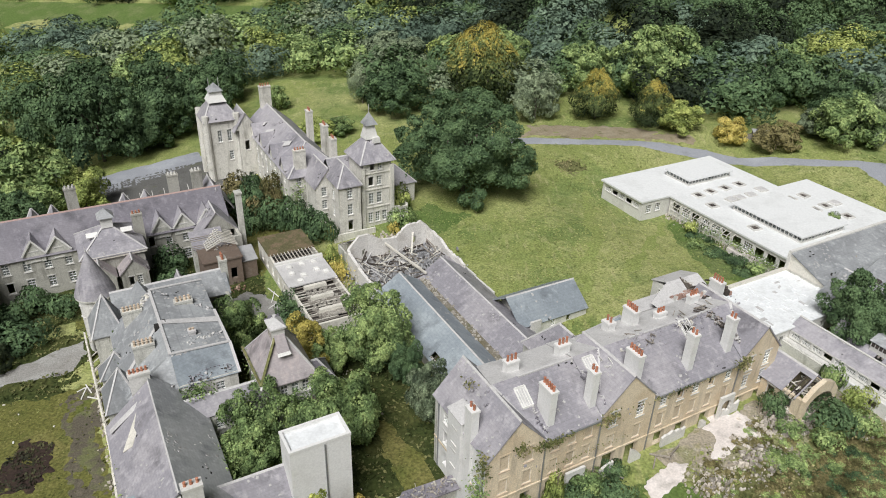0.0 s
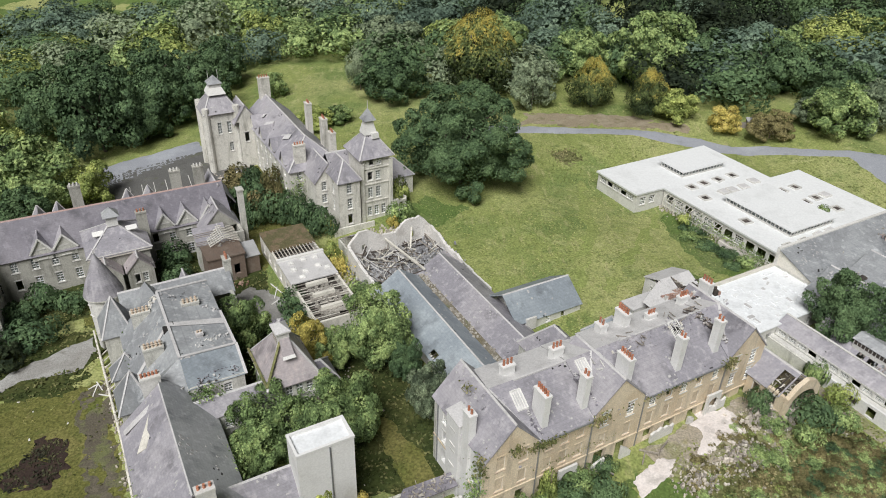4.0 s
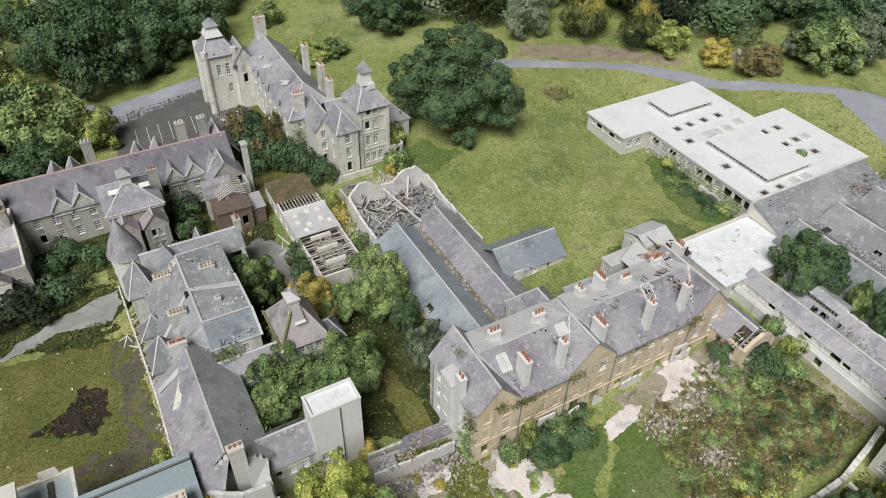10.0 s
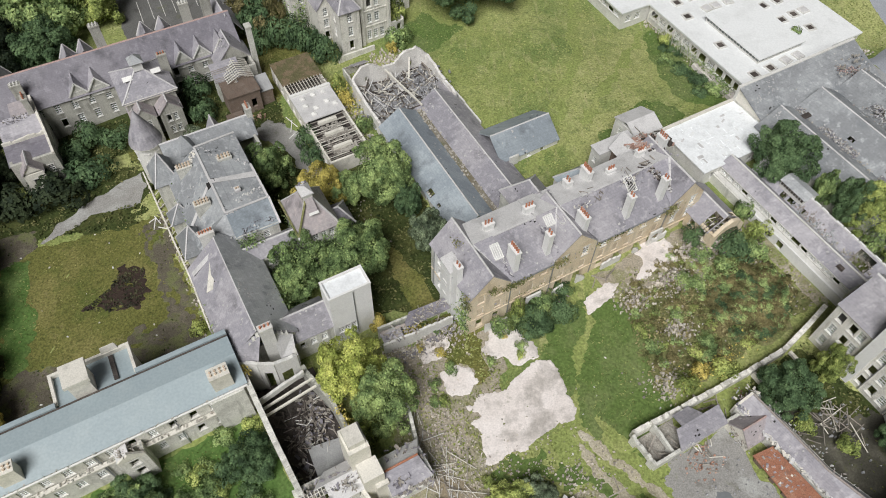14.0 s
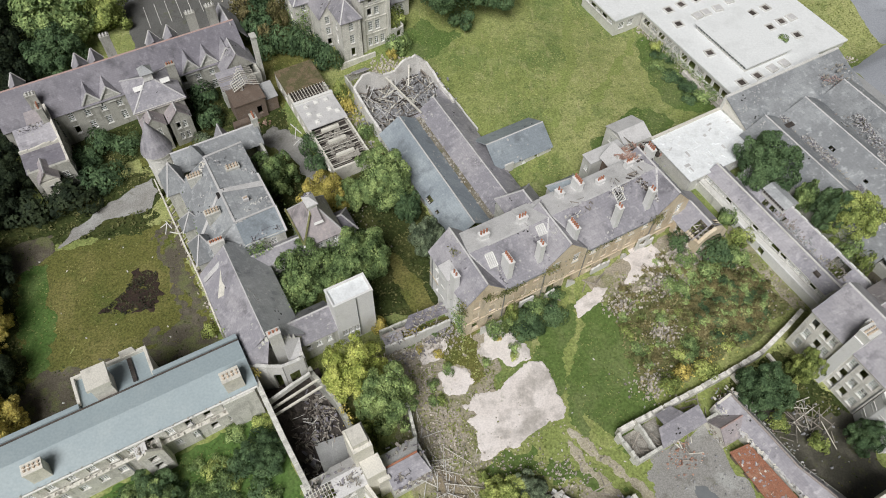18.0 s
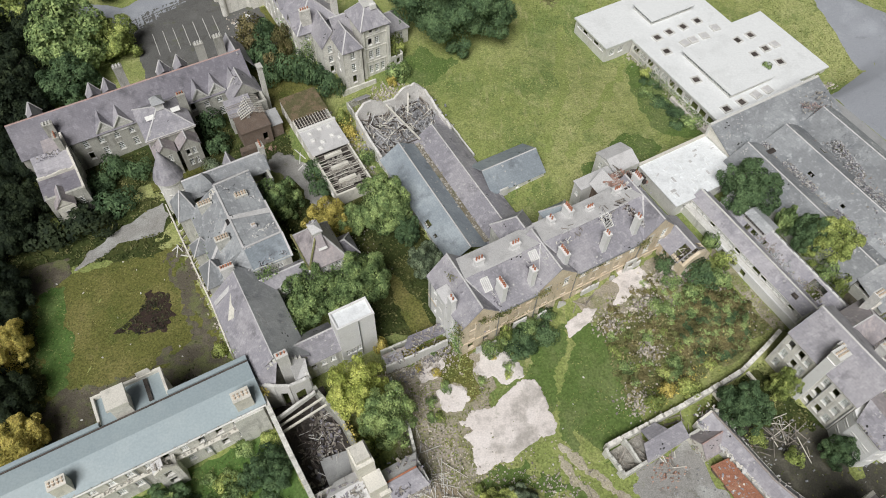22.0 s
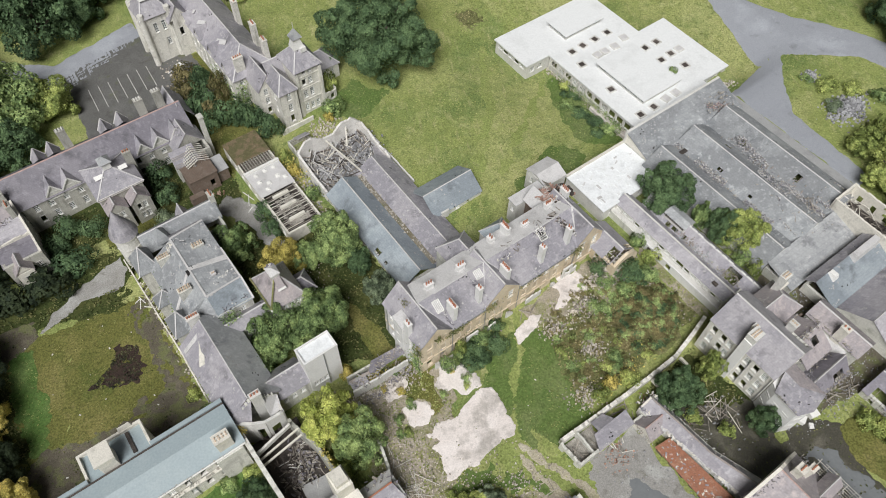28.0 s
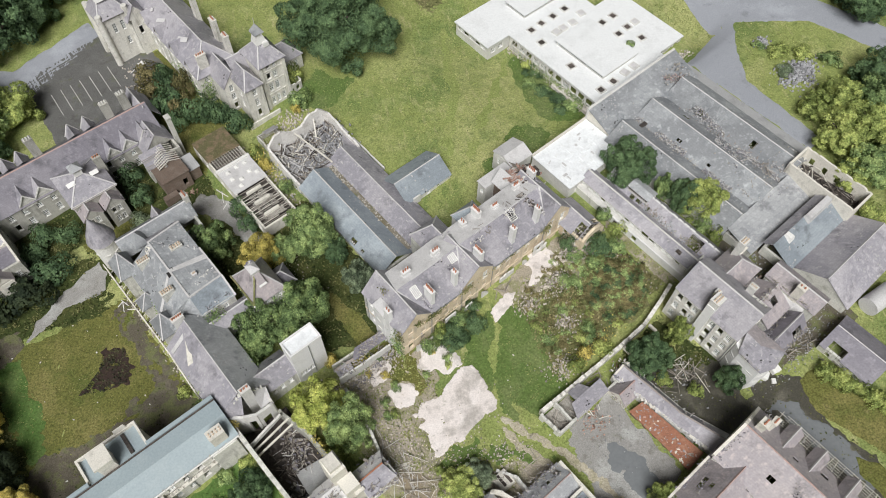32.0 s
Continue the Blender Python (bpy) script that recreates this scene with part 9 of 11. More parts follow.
for (w0, w1), (c0, c1), (e0, e1) in zip(zip(WEST, WEST[1:]), zip(CREST, CREST[1:]), zip(EAST, EAST[1:])):
    slope(GW, [(*w1, 5.2), (*c1, 7.3), (*c0, 7.3), (*w0, 5.2)], SLATE, 0.14)
    slope(GW, [(*c1, 7.3), (*e1, 5.2), (*e0, 5.2), (*c0, 7.3)], SLATE, 0.14)
    for p, q in ((w0, w1), (e0, e1)):
        jagged_wall(GW, [(*p, 5.05), (*q, 5.05)], 0.4, 1.6, STONE, 107, rough=0.02, opens=((0, 1.4, 2.4, 3.2, 4.5), (0, 4.2, 5.2, 3.2, 4.5)))
    lay(GW, 0, 0)
    b = Solid()
    b.beam((*c0, 7.36), (*c1, 7.36), 0.26, 0.14)
    part("ridge", b, RIDGE_TILE, GW, "dull red ridge tiles")
lay(GW, 0, 0)
b = Solid()
b.prism([(54.9, 12.6, 1.8), (58.9, 12.6, 1.8), (58.9, 12.6, 5.2), (57.0, 12.6, 7.5), (54.9, 12.6, 5.2)], (0, 0.35, 0))
part("gable", b, CREAM, GW)
torn(GW, (55.0, 12.4, 5.6), (58.6, 12.6, 6.0), 40, 0.6, (CREAM, SLATE_DARK, RIDGE_TILE), 341)
torn(GW, (55.2, 12.0, 5.3), (57.6, -6.8, 5.3), 70, 0.2, (CREAM, LEAD), 342, (0.1, 0.45))
torn(GW, (58.0, 11.0, 6.8), (59.6, -5.0, 6.6), 40, 0.5, (LEAD, RIDGE_TILE), 343, (0.05, 0.18))
shell(GW, 52.8, 55.4, 7.6, 11.6, 4.6, CREAM, {"left": [(2.4, [1.4, 2.8], 0.9, 1.4)]}, thick=0.3, broken=0.8)
pitched(GW, 52.8, 56.6, 7.6, 11.6, 4.6, 6.6, SLATE_ROSE, "u", ends=(CREAM, None), over=0.15, ridge_mat=RIDGE_PINK)
torn(GW, (52.8, 7.4, 4.6), (52.6, 11.8, 4.6), 18, 0.4, (RUBBLE, TIMBER), 344, (0.05, 0.31))
shell(GW, 52.9, 55.3, -6.4, 6.2, 4.4, BRICK_RED, {"left": [(2.4, spaced(1, 12, 5), 1.4, 1.6, "hole")]}, thick=0.3)
TILE_RED = material("old_red_floor_tile", (0.306, 0.138, 0.086), 0.85, (((0.378, 0.220, 0.149), 0.9, 0.5, 0.7), ((0.171, 0.099, 0.075), 1.4, 0.56, 0.6), ((0.450, 0.495, 0.460), 2.2, 0.66, 0.6)), 0.25, 7.0, 0.3, 8.0)
slope(GW, [(52.6, -6.8, 4.45), (56.6, -6.6, 5.0), (55.6, 6.2, 5.0), (52.6, 6.6, 4.45)], TILE_RED, 0.16, "tiled_roof", "red-tiled lean-to roof strewn with rubbish")
lay(GW, 0, 0)
for k in range(90):
    b = Solid()
    x, y, w = rp.uniform(52.8, 55.4), rp.uniform(-6.3, 6.0), rp.uniform(0.07, 0.3)
    b.box(-w, w, -w * 0.5, w * 0.5, 0, rp.uniform(0.03, 0.12), 0.02)
    part("rubbish", b, (CREAM, SLATE, BRICK_DUST, TIMBER, SLATE)[k % 5], GW, at=pose(x, y, 4.46 + (x - 52.6) * 0.15, 0, 0, rp.uniform(0, 180)))

# the big villa at the near right corner
BR = building("gabled_villa", 57.6, -34.0, "large slate-roofed villa with pinkish gables, partly unroofed", "hospital building")
shell(BR, 55.4, 67.6, -34.0, -7.9, 9.6, STONE, {"front": [(6.4, [3, 6, 9], 1.1, 1.8)], "right": [(z, spaced(1, 24, 8), 1.1, 1.8) for z in (3.4, 6.6)], "left": [(z, spaced(12, 25, 5), 1.1, 1.8) for z in (3.0, 6.4)], "back": [(6.4, [3, 8], 1.1, 1.8)]}, seed=61)
pitched(BR, 55.4, 67.6, -34.0, -7.9, 9.6, 13.8, SLATE_ROSE, "v", ends=(STONE, CREAM), ridge_mat=RIDGE_PINK, over=0.35, holes=((0, 12.0, 0.3, 1.4, 0.12), (1, 17.5, 0.45, 1.2, 0.12), (0, 17.0, 0.62, 1.0, 0.1)))
jagged_wall(BR, [(55.4, -7.7, 10.0), (61.4, -7.7, 14.3), (67.6, -7.7, 10.2)], 0.5, 9.0, CREAM, 62, rough=0.25)
stack(BR, 65.2, -10.6, 9.0, 14.6, 1.4, 1.0, 3, CREAM, "x", 0.4)
stack(BR, 63.2, -9.6, 11.0, 15.6, 1.4, 1.4, 3, CREAM, "x", 0.4)
# broad left wing, and the lesser gable beside it
shell(BR, 45.2, 55.4, -16.8, -7.5, 7.4, CREAM, {"left": [(3.0, [2.4, 4.6, 6.8], 1.1, 1.7), (5.2, [2.4, 4.6, 6.8], 1.0, 1.5)], "back": [(3.4, spaced(1, 9.5, 4), 1.0, 1.6)]}, broken=0.6)
pitched(BR, 45.2, 58.6, -16.8, -7.5, 7.4, 10.9, SLATE_ROSE, "u", ends=(CREAM, None), ridge_mat=RIDGE_PINK, over=0.25, holes=((1, 4.4, 0.35, 2.6, 0.14), (1, 5.6, 0.6, 1.0, 0.12), (0, 6.0, 0.2, 2.2, 0.3)))
jagged_wall(BR, [(45.2, -7.4, 8.0), (55.4, -7.4, 8.2)], 0.4, 7.0, CREAM, 63, rough=0.3)
shell(BR, 51.8, 55.4, -22.4, -17.4, 8.2, CREAM, {"left": [(3.2, [1.6, 3.4], 1.0, 1.7), (6.0, [1.6, 3.4], 1.0, 1.6)], "back": [(6.0, [1.8], 1.0, 1.5)]}, broken=0.5)
pitched(BR, 51.8, 58.6, -22.4, -17.4, 8.2, 10.6, SLATE_ROSE, "u", ends=(CREAM, None), ridge_mat=RIDGE_PINK, over=0.25, holes=((1, 2.0, 0.3, 1.6, 0.4),))
for k, (pa, qa, n_, sp) in enumerate((((45.4, -7.8, 7.7), (55.0, -7.8, 7.9), 90, 0.4), ((48.6, -10.6, 9.4), (51.4, -9.4, 8.8), 60, 0.5), ((55.6, -8.2, 9.8), (61.2, -8.4, 13.6), 60, 0.4), ((55.8, -16.8, 9.4), (56.2, -8.6, 9.8), 110, 0.5), ((52.2, -17.4, 8.4), (58.4, -17.2, 8.8), 110, 0.5), ((58.0, -21.8, 11.6), (60.6, -18.6, 13.2), 40, 0.6), ((67.8, -8.6, 9.8), (68.2, -30.0, 9.8), 140, 0.5))):
    torn(BR, pa, qa, max(8, n_ * 2 // 5), sp, (SLATE_DARK, RUBBLE, SLATE), 370 + k, (0.05, 0.17))
lay(BR, 0, 0)
for k in range(18):
    b = Solid()
    b.beam((67.8, -11.0 - 1.2 * k, 9.8), (71.2, -11.0 - 1.2 * k - 0.25 * (k % 3), 8.4), 0.1, 0.14)
    part("rafter", b, CREAM, BR)
for k in range(6):
    b = Solid()
    b.beam((68.0 + 0.6 * k, -10.6 - 1.3 * (k % 2), 9.75 - 0.24 * k), (68.0 + 0.6 * k, -32.0, 9.75 - 0.24 * k), 0.07, 0.07)
    part("batten", b, CREAM, BR)
for v in (-14.0, -19.0, -25.0):
    shell(BR, 65.4, 68.4, v - 1.2, v + 1.2, 11.0, CREAM, {"right": [(10.0, [1.2], 0.9, 0.8)]}, skip=("left",), thick=0.25)
    pitched(BR, 63.6, 68.6, v - 1.2, v + 1.2, 11.0, 12.4, SLATE_ROSE, "u", ends=(None, CREAM), over=0.2)
# low workshops at the near edge
BT = building("near_workshops", 12.0, -8.0, "low burnt workshops with broken slate and sheet roofs", "workshop")
shell(BT, 24.0, 36.4, 3.2, 8.4, 4.4, CREAM, {"back": [(1.8, spaced(1, 11.5, 5), 1.0, 1.5)], "left": [(1.8, [2, 4], 1.0, 1.5)]}, broken=0.8)
pitched(BT, 24.0, 36.4, 3.2, 8.4, 4.4, 6.0, SLATE_PALE, "u", ends=(CREAM, CREAM), holes=((0, 2.0, 0.0, 3.0, 0.35), (1, 3.0, 0.25, 1.2, 0.2), (1, 8.4, 0.4, 0.8, 0.2), (1, 10.4, 0.1, 1.2, 0.5)), ridge_mat=RIDGE_PINK)
shell(BT, 12.0, 24.6, 6.6, 12.2, 4.0, CREAM, {"back": [(1.4, spaced(1, 11.6, 5), 1.0, 1.5)]}, broken=0.8)
pitched(BT, 12.0, 24.6, 6.6, 12.2, 4.0, 5.9, SLATE_PALE, "u", ends=(CREAM, CREAM), holes=((1, 1.5, 0.3, 2.0, 0.4), (0, 3.0, 0.2, 3.0, 0.5), (1, 9.4, 0.1, 1.6, 0.5)), ridge_mat=RIDGE_TILE)
jagged_wall(BT, [(24.6, 12.4, 5.2), (25.6, 11.0, 6.4), (26.6, 8.8, 5.4)], 0.5, 0.5, CREAM, 113, rough=0.8)
jagged_wall(BT, [(28.2, 14.6, 3.0), (30.0, 11.4, 3.2), (29.6, 8.6, 4.2)], 0.4, 0.8, RENDERED, 114, rough=0.5)
solid_part(BT, "burnt_slab", CREAM, [(26.4, 29.6, 11.0, 14.2, 1.0, 2.6)], "pale burnt floor slab", 0.2)
# dark plates on the slab imitate the shade in its slots
solid_part(BT, "dark_opening", TIMBER_DARK, [(27.4, 27.9, 11.6, 13.8, 2.58, 2.64), (28.6, 29.1, 11.4, 13.6, 2.58, 2.64)])
solid_part(BT, "kerb_wall", CREAM, [(36.5, 37.0, -12.0, 8.4, 0.5, 5.4), (30.0, 36.5, 2.6, 3.1, 0.5, 5.2)])
slope(BT, [(29.0, -12.0, 4.2), (36.4, -12.0, 4.4), (36.4, 2.5, 4.4), (29.0, 2.5, 4.2)], SLATE_BLUE, 0.16, "sheet_roof", "blue-grey slate roof, patched and littered")
solid_part(BT, "wall", CREAM, [(28.8, 29.1, -12.0, 2.5, 0.5, 4.2)])
beams(BT, "fallen_rafter", TIMBER, 13, 35, 8.2, 13.4, 4.4, 20, (1.0, 3.0), 0.12, 111)
for k, (pa, qa, n_, sp) in enumerate((((24.6, 8.4, 4.6), (36.0, 8.4, 4.6), 160, 0.5), ((25.0, 7.2, 5.4), (35.6, 7.0, 5.5), 130, 0.7), ((12.4, 12.2, 4.2), (24.4, 12.2, 4.2), 120, 0.4), ((14.0, 10.6, 5.2), (23.0, 10.6, 5.2), 90, 0.8), ((25.0, 3.0, 4.7), (36.0, 3.2, 4.7), 120, 0.4), ((30.0, -3.0, 4.5), (36.0, 1.8, 4.55), 80, 1.4))):
    torn(BT, pa, qa, max(8, n_ * 2 // 5), sp, (SLATE_DARK, RUBBLE, SLATE), 380 + k, (0.05, 0.20))

# ---- trees ----
def foliage(name, a, b, c, top=0.0, patch_=0.45):
    m = bpy.data.materials.new(name)
    m.use_nodes = True
    n, l = m.node_tree.nodes, m.node_tree.links
    p = n["Principled BSDF"]
    p.inputs["Roughness"].default_value, p.inputs["Specular IOR Level"].default_value = 0.7, 0.15
    geo = n.new("ShaderNodeNewGeometry")
    ramp = n.new("ShaderNodeValToRGB")
    e = ramp.color_ramp.elements
    e[0].position, e[0].color = 0.1, (*a, 1)
    e[1].position, e[1].color = 0.95, (*c, 1)
    e.new(0.55).color = (*b, 1)
    t = n.new("ShaderNodeTexNoise")
    t.inputs["Scale"].default_value, t.inputs["Detail"].default_value = patch_, 3
    l.new(geo.outputs["Position"], t.inputs["Vector"])
    mx = n.new("ShaderNodeMath")
    mx.operation = "MULTIPLY_ADD"
    mx.inputs[1].default_value, mx.inputs[2].default_value = 1.9, -0.62
    l.new(t.outputs["Fac"], mx.inputs[0])
    av = n.new("ShaderNodeMath")
    av.operation = "MULTIPLY_ADD"
    av.inputs[1].default_value = 0.34
    l.new(geo.outputs["Random Per Island"], av.inputs[0])
    l.new(mx.outputs[0], av.inputs[2])
    oi = n.new("ShaderNodeObjectInfo")
    ad = n.new("ShaderNodeMath")
    ad.operation = "MULTIPLY_ADD"
    ad.inputs[1].default_value = 0.28
    l.new(oi.outputs["Random"], ad.inputs[0])
    l.new(av.outputs[0], ad.inputs[2])
    if top:
        tc = n.new("ShaderNodeTexCoord")
        sp = n.new("ShaderNodeSeparateXYZ")
        l.new(tc.outputs["Object"], sp.inputs[0])
        hi = n.new("ShaderNodeMath")
        hi.operation = "MULTIPLY_ADD"
        hi.inputs[1].default_value = top
        l.new(sp.outputs["Z"], hi.inputs[0])
        l.new(ad.outputs[0], hi.inputs[2])
        dn = n.new("ShaderNodeMath")
        dn.operation = "SUBTRACT"
        dn.inputs[1].default_value = top * 0.62
        l.new(hi.outputs[0], dn.inputs[0])
        l.new(dn.outputs[0], ramp.inputs[0])
    else:
        l.new(ad.outputs[0], ramp.inputs[0])
    fine = n.new("ShaderNodeTexNoise")
    fine.inputs["Scale"].default_value, fine.inputs["Detail"].default_value, fine.inputs["Roughness"].default_value = 3.2, 4, 0.7
    l.new(geo.outputs["Position"], fine.inputs["Vector"])
    span = n.new("ShaderNodeMapRange")
    span.inputs["From Min"].default_value, span.inputs["From Max"].default_value = 0.34, 0.66
    span.inputs["To Min"].default_value, span.inputs["To Max"].default_value = 0.5, 1.45
    l.new(fine.outputs["Fac"], span.inputs["Value"])
    hue = n.new("ShaderNodeHueSaturation")
    l.new(ramp.outputs[0], hue.inputs["Color"])
    l.new(span.outputs[0], hue.inputs["Value"])
    bmp = n.new("ShaderNodeBump")
    bmp.inputs["Strength"].default_value, bmp.inputs["Distance"].default_value = 0.5, 0.2
    l.new(fine.outputs["Fac"], bmp.inputs["Height"])
    l.new(bmp.outputs[0], p.inputs["Normal"])
    l.new(hue.outputs[0], p.inputs["Base Color"])
    tr = n.new("ShaderNodeBsdfTranslucent")
    l.new(hue.outputs[0], tr.inputs["Color"])
    sh = n.new("ShaderNodeMixShader")
    sh.inputs[0].default_value = 0.14
    l.new(p.outputs[0], sh.inputs[1])
    l.new(tr.outputs[0], sh.inputs[2])
    l.new(sh.outputs[0], n["Material Output"].inputs["Surface"])
    return m


# dark, middle, bright leaf colours; the wide span imitates shaded and lit clumps
LEAF = {
    "dark": foliage("dark_green_leaves", (0.030, 0.052, 0.027), (0.092, 0.152, 0.072), (0.155, 0.235, 0.108)),
    # leaf colour lowered to carry the shade along the edge of the grounds
    "deep": foliage("shade_dark_leaves", (0.006, 0.011, 0.007), (0.024, 0.036, 0.020), (0.051, 0.069, 0.034)),
    # bluer and lighter than near leaves: distance haze put into the colour
    "wood": foliage("hazed_wood_leaves", (0.040, 0.066, 0.050), (0.130, 0.190, 0.138), (0.224, 0.305, 0.207), patch_=0.1),
    "mid": foliage("mid_green_leaves", (0.040, 0.066, 0.026), (0.190, 0.275, 0.108), (0.425, 0.529, 0.207)),
    "olive": foliage("olive_green_leaves", (0.050, 0.071, 0.021), (0.280, 0.345, 0.104), (0.575, 0.627, 0.207)),
    "gold": foliage("golden_autumn_leaves", (0.160, 0.150, 0.038), (0.510, 0.440, 0.120), (0.720, 0.600, 0.190)),
    "pale": foliage("pale_willow_leaves", (0.053, 0.073, 0.046), (0.190, 0.241, 0.148), (0.333, 0.397, 0.245)),
    "rust": foliage("russet_leaves", (0.056, 0.052, 0.025), (0.205, 0.185, 0.086), (0.345, 0.301, 0.138)),
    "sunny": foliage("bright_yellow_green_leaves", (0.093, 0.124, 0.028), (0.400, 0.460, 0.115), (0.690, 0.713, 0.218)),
    "briar": foliage("faded_bramble_leaves", (0.028, 0.030, 0.013), (0.120, 0.115, 0.047), (0.250, 0.215, 0.102)),
    "turn": foliage("turning_green_leaves", (0.031, 0.048, 0.019), (0.145, 0.185, 0.065), (0.483, 0.402, 0.098), 1.3),
}


def clumps_of(seed, count, tall=False, loose=False):
    """The clumps that make up a crown of radius 1 between z = 0 and z = 1: centres, radii, outward ways. They sit on a few great boughs."""
    r = np.random.RandomState(seed)
    boughs = max(5, int(count / 5.5))
    k = np.arange(boughs)
    up = 1 - 1.86 * (k + 0.5) / boughs
    turn = k * 2.399963 + r.uniform(-0.6, 0.6, boughs)
    flat = np.where(up > 0, np.sqrt(1 - up ** 2), np.sqrt(1 - up ** 4))
    d = np.stack([flat * np.cos(turn), flat * np.sin(turn), up], 1)
    great = np.clip(1.42 / math.sqrt(boughs), 0.2, 0.52) * r.uniform(0.75, 1.25, boughs)
    reach = np.clip(0.99 - great + r.uniform(-0.15, 0.07, boughs), 0.35, 0.9)
    if tall:
        reach *= 1.0 - 0.4 * flat
    c = d * reach[:, None]
    n_ = max(1, count // boughs)
    w = np.repeat(np.arange(boughs), n_)
    e = r.normal(size=(len(w), 3)) + d[w] * 0.9 + np.array((0, 0, 0.35))
    e /= np.linalg.norm(e, axis=1)[:, None]
    at_ = c[w] + e * great[w][:, None] * np.array((1, 1, 0.85)) * r.uniform(0.55, 0.95, len(w))[:, None]
    size = great[w] * (r.uniform(0.34, 0.58, len(w)) if loose else r.uniform(0.46, 0.78, len(w)))
    out = e * 0.6 + d[w] * 0.5
    return at_ * np.array((1.0, 1.0, 0.54)) + np.array((0, 0, 0.5)), size, out / np.linalg.norm(out, axis=1)[:, None]


def leaf_cloud(seed, count, leaf, lobes, aspect=1.5, tall=False, inner=0.06, loose=False):
    """Leaves of a crown of radius 1 that stands between z = 0 and z = 1, as arrays of corners: they cover the outer sides of many clumps."""
    r = np.random.RandomState(seed)
    cen, size, out = clumps_of(seed, lobes, tall, loose)
    rad = np.stack([size, size, size / aspect * 0.85], 1)
    pts, nrm = [], []
    total = 0
    while total < count:
        k = r.choice(len(cen), size=count, p=size ** 2 / (size ** 2).sum())
        d = r.normal(size=(count, 3)) + out[k] * 0.8 + np.array((0, 0, 0.3))
        d /= np.linalg.norm(d, axis=1)[:, None]
        sh = np.where(r.rand(count) < inner, r.uniform(0.5, 0.9, count), r.uniform(0.8, 1.22, count))
        p = cen[k] + d * rad[k] * sh[:, None]
        q = (((p[:, None, :] - cen[None]) / rad[None]) ** 2).sum(2) < 0.62
        q[np.arange(count), k] = False
        ok = (~q.any(1) | (r.rand(count) < inner)) & (p[:, 2] > 0.01)
        pts.append(p[ok])
        nrm.append((d * (1.1 if loose else 0.75) + out[k] * (0.15 if loose else 0.5))[ok])
        total += ok.sum()
    p, d = np.concatenate(pts)[:count], np.concatenate(nrm)[:count]
    # leaves in the hollows between the boughs
    k = count // 5
    f = r.normal(size=(k, 3))
    f /= np.linalg.norm(f, axis=1)[:, None]
    low = np.where(f[:, 2] < 0, np.sqrt(1 - f[:, 2] ** 4) / np.sqrt(np.maximum(1e-4, 1 - f[:, 2] ** 2)), 1.0)
    f *= np.stack([low, low, np.ones(k)], 1) * (1.0 - 0.4 * tall * np.sqrt(1 - f[:, 2] ** 2))[:, None]
    p[:k] = f * r.uniform(0.5 if loose else 0.62, 0.76 if loose else 0.86, k)[:, None] * np.array((1, 1, 0.54)) + np.array((0, 0, 0.5))
    d[:k] = f
    m = len(p)
    nn = d * 1.2 + r.normal(size=(m, 3)) * (0.5 if loose else 0.3) + np.array((0, 0, 0.2))
    nn /= np.linalg.norm(nn, axis=1)[:, None]
    t = np.cross(nn, r.normal(size=(m, 3)))
    t /= np.linalg.norm(t, axis=1)[:, None]
    s = np.cross(nn, t)
    L = leaf * r.uniform(0.55, 1.4, m)[:, None]
    thin = np.array((1, 1, 1 / aspect))
    t, s, nn = t * thin, s * thin, nn * thin
    return np.stack([p - t * L - s * L * 0.5, p + t * L - s * L * 0.4 - nn * L * 0.15, p + s * L * 1.0], 1)


def heart(seed, lobes, tall=False, rings=(6, 3)):
    """The dense inside of a crown: a few lumps of quads, as arrays of corners."""
    cen, size, out = [q[::max(1, 1 + lobes // 12)] for q in clumps_of(seed, lobes, tall)]
    cen = (cen - np.array((0, 0, 0.5))) * 0.42 + np.array((0, 0, 0.48))
    n_, m_ = rings
    grid = []
    for i in range(n_):
        for j in range(m_):
            grid.append([(math.cos(al) * math.cos(be), math.sin(al) * math.cos(be), 0.6 * math.sin(be)) for al, be in [(2 * math.pi * (i + di) / n_, math.pi * ((j + dj) / m_ - 0.5)) for di, dj in ((0, 0), (1, 0), (1, 1), (0, 1))]])
    grid = np.array(grid)
    lumps = np.concatenate([grid * max(0.22, q * 0.6) + c for c, q in zip(cen, size)])
    return np.concatenate([lumps[:, [0, 1, 2]], lumps[:, [0, 2, 3]]])


def taper(q):
    """Draws a crown in towards its top."""
    k = 1.12 - 0.75 * np.clip(q[..., 2:3], 0, 1) ** 1.5
    return np.concatenate([q[..., :2] * k, q[..., 2:3]], -1)


def cloud_mesh(name, quads, mat):
    me = bpy.data.meshes.new(name)
    v = quads.reshape(-1, 3)
    k, n_ = quads.shape[:2]
    me.vertices.add(len(v))
    me.vertices.foreach_set("co", v.astype(np.float32).ravel())
    me.loops.add(n_ * k)
    me.loops.foreach_set("vertex_index", np.arange(n_ * k, dtype=np.int32))
    me.polygons.add(k)
    me.polygons.foreach_set("loop_start", np.arange(0, n_ * k, n_, dtype=np.int32))
    me.update(calc_edges=True)
    me.materials.append(mat)
    return me


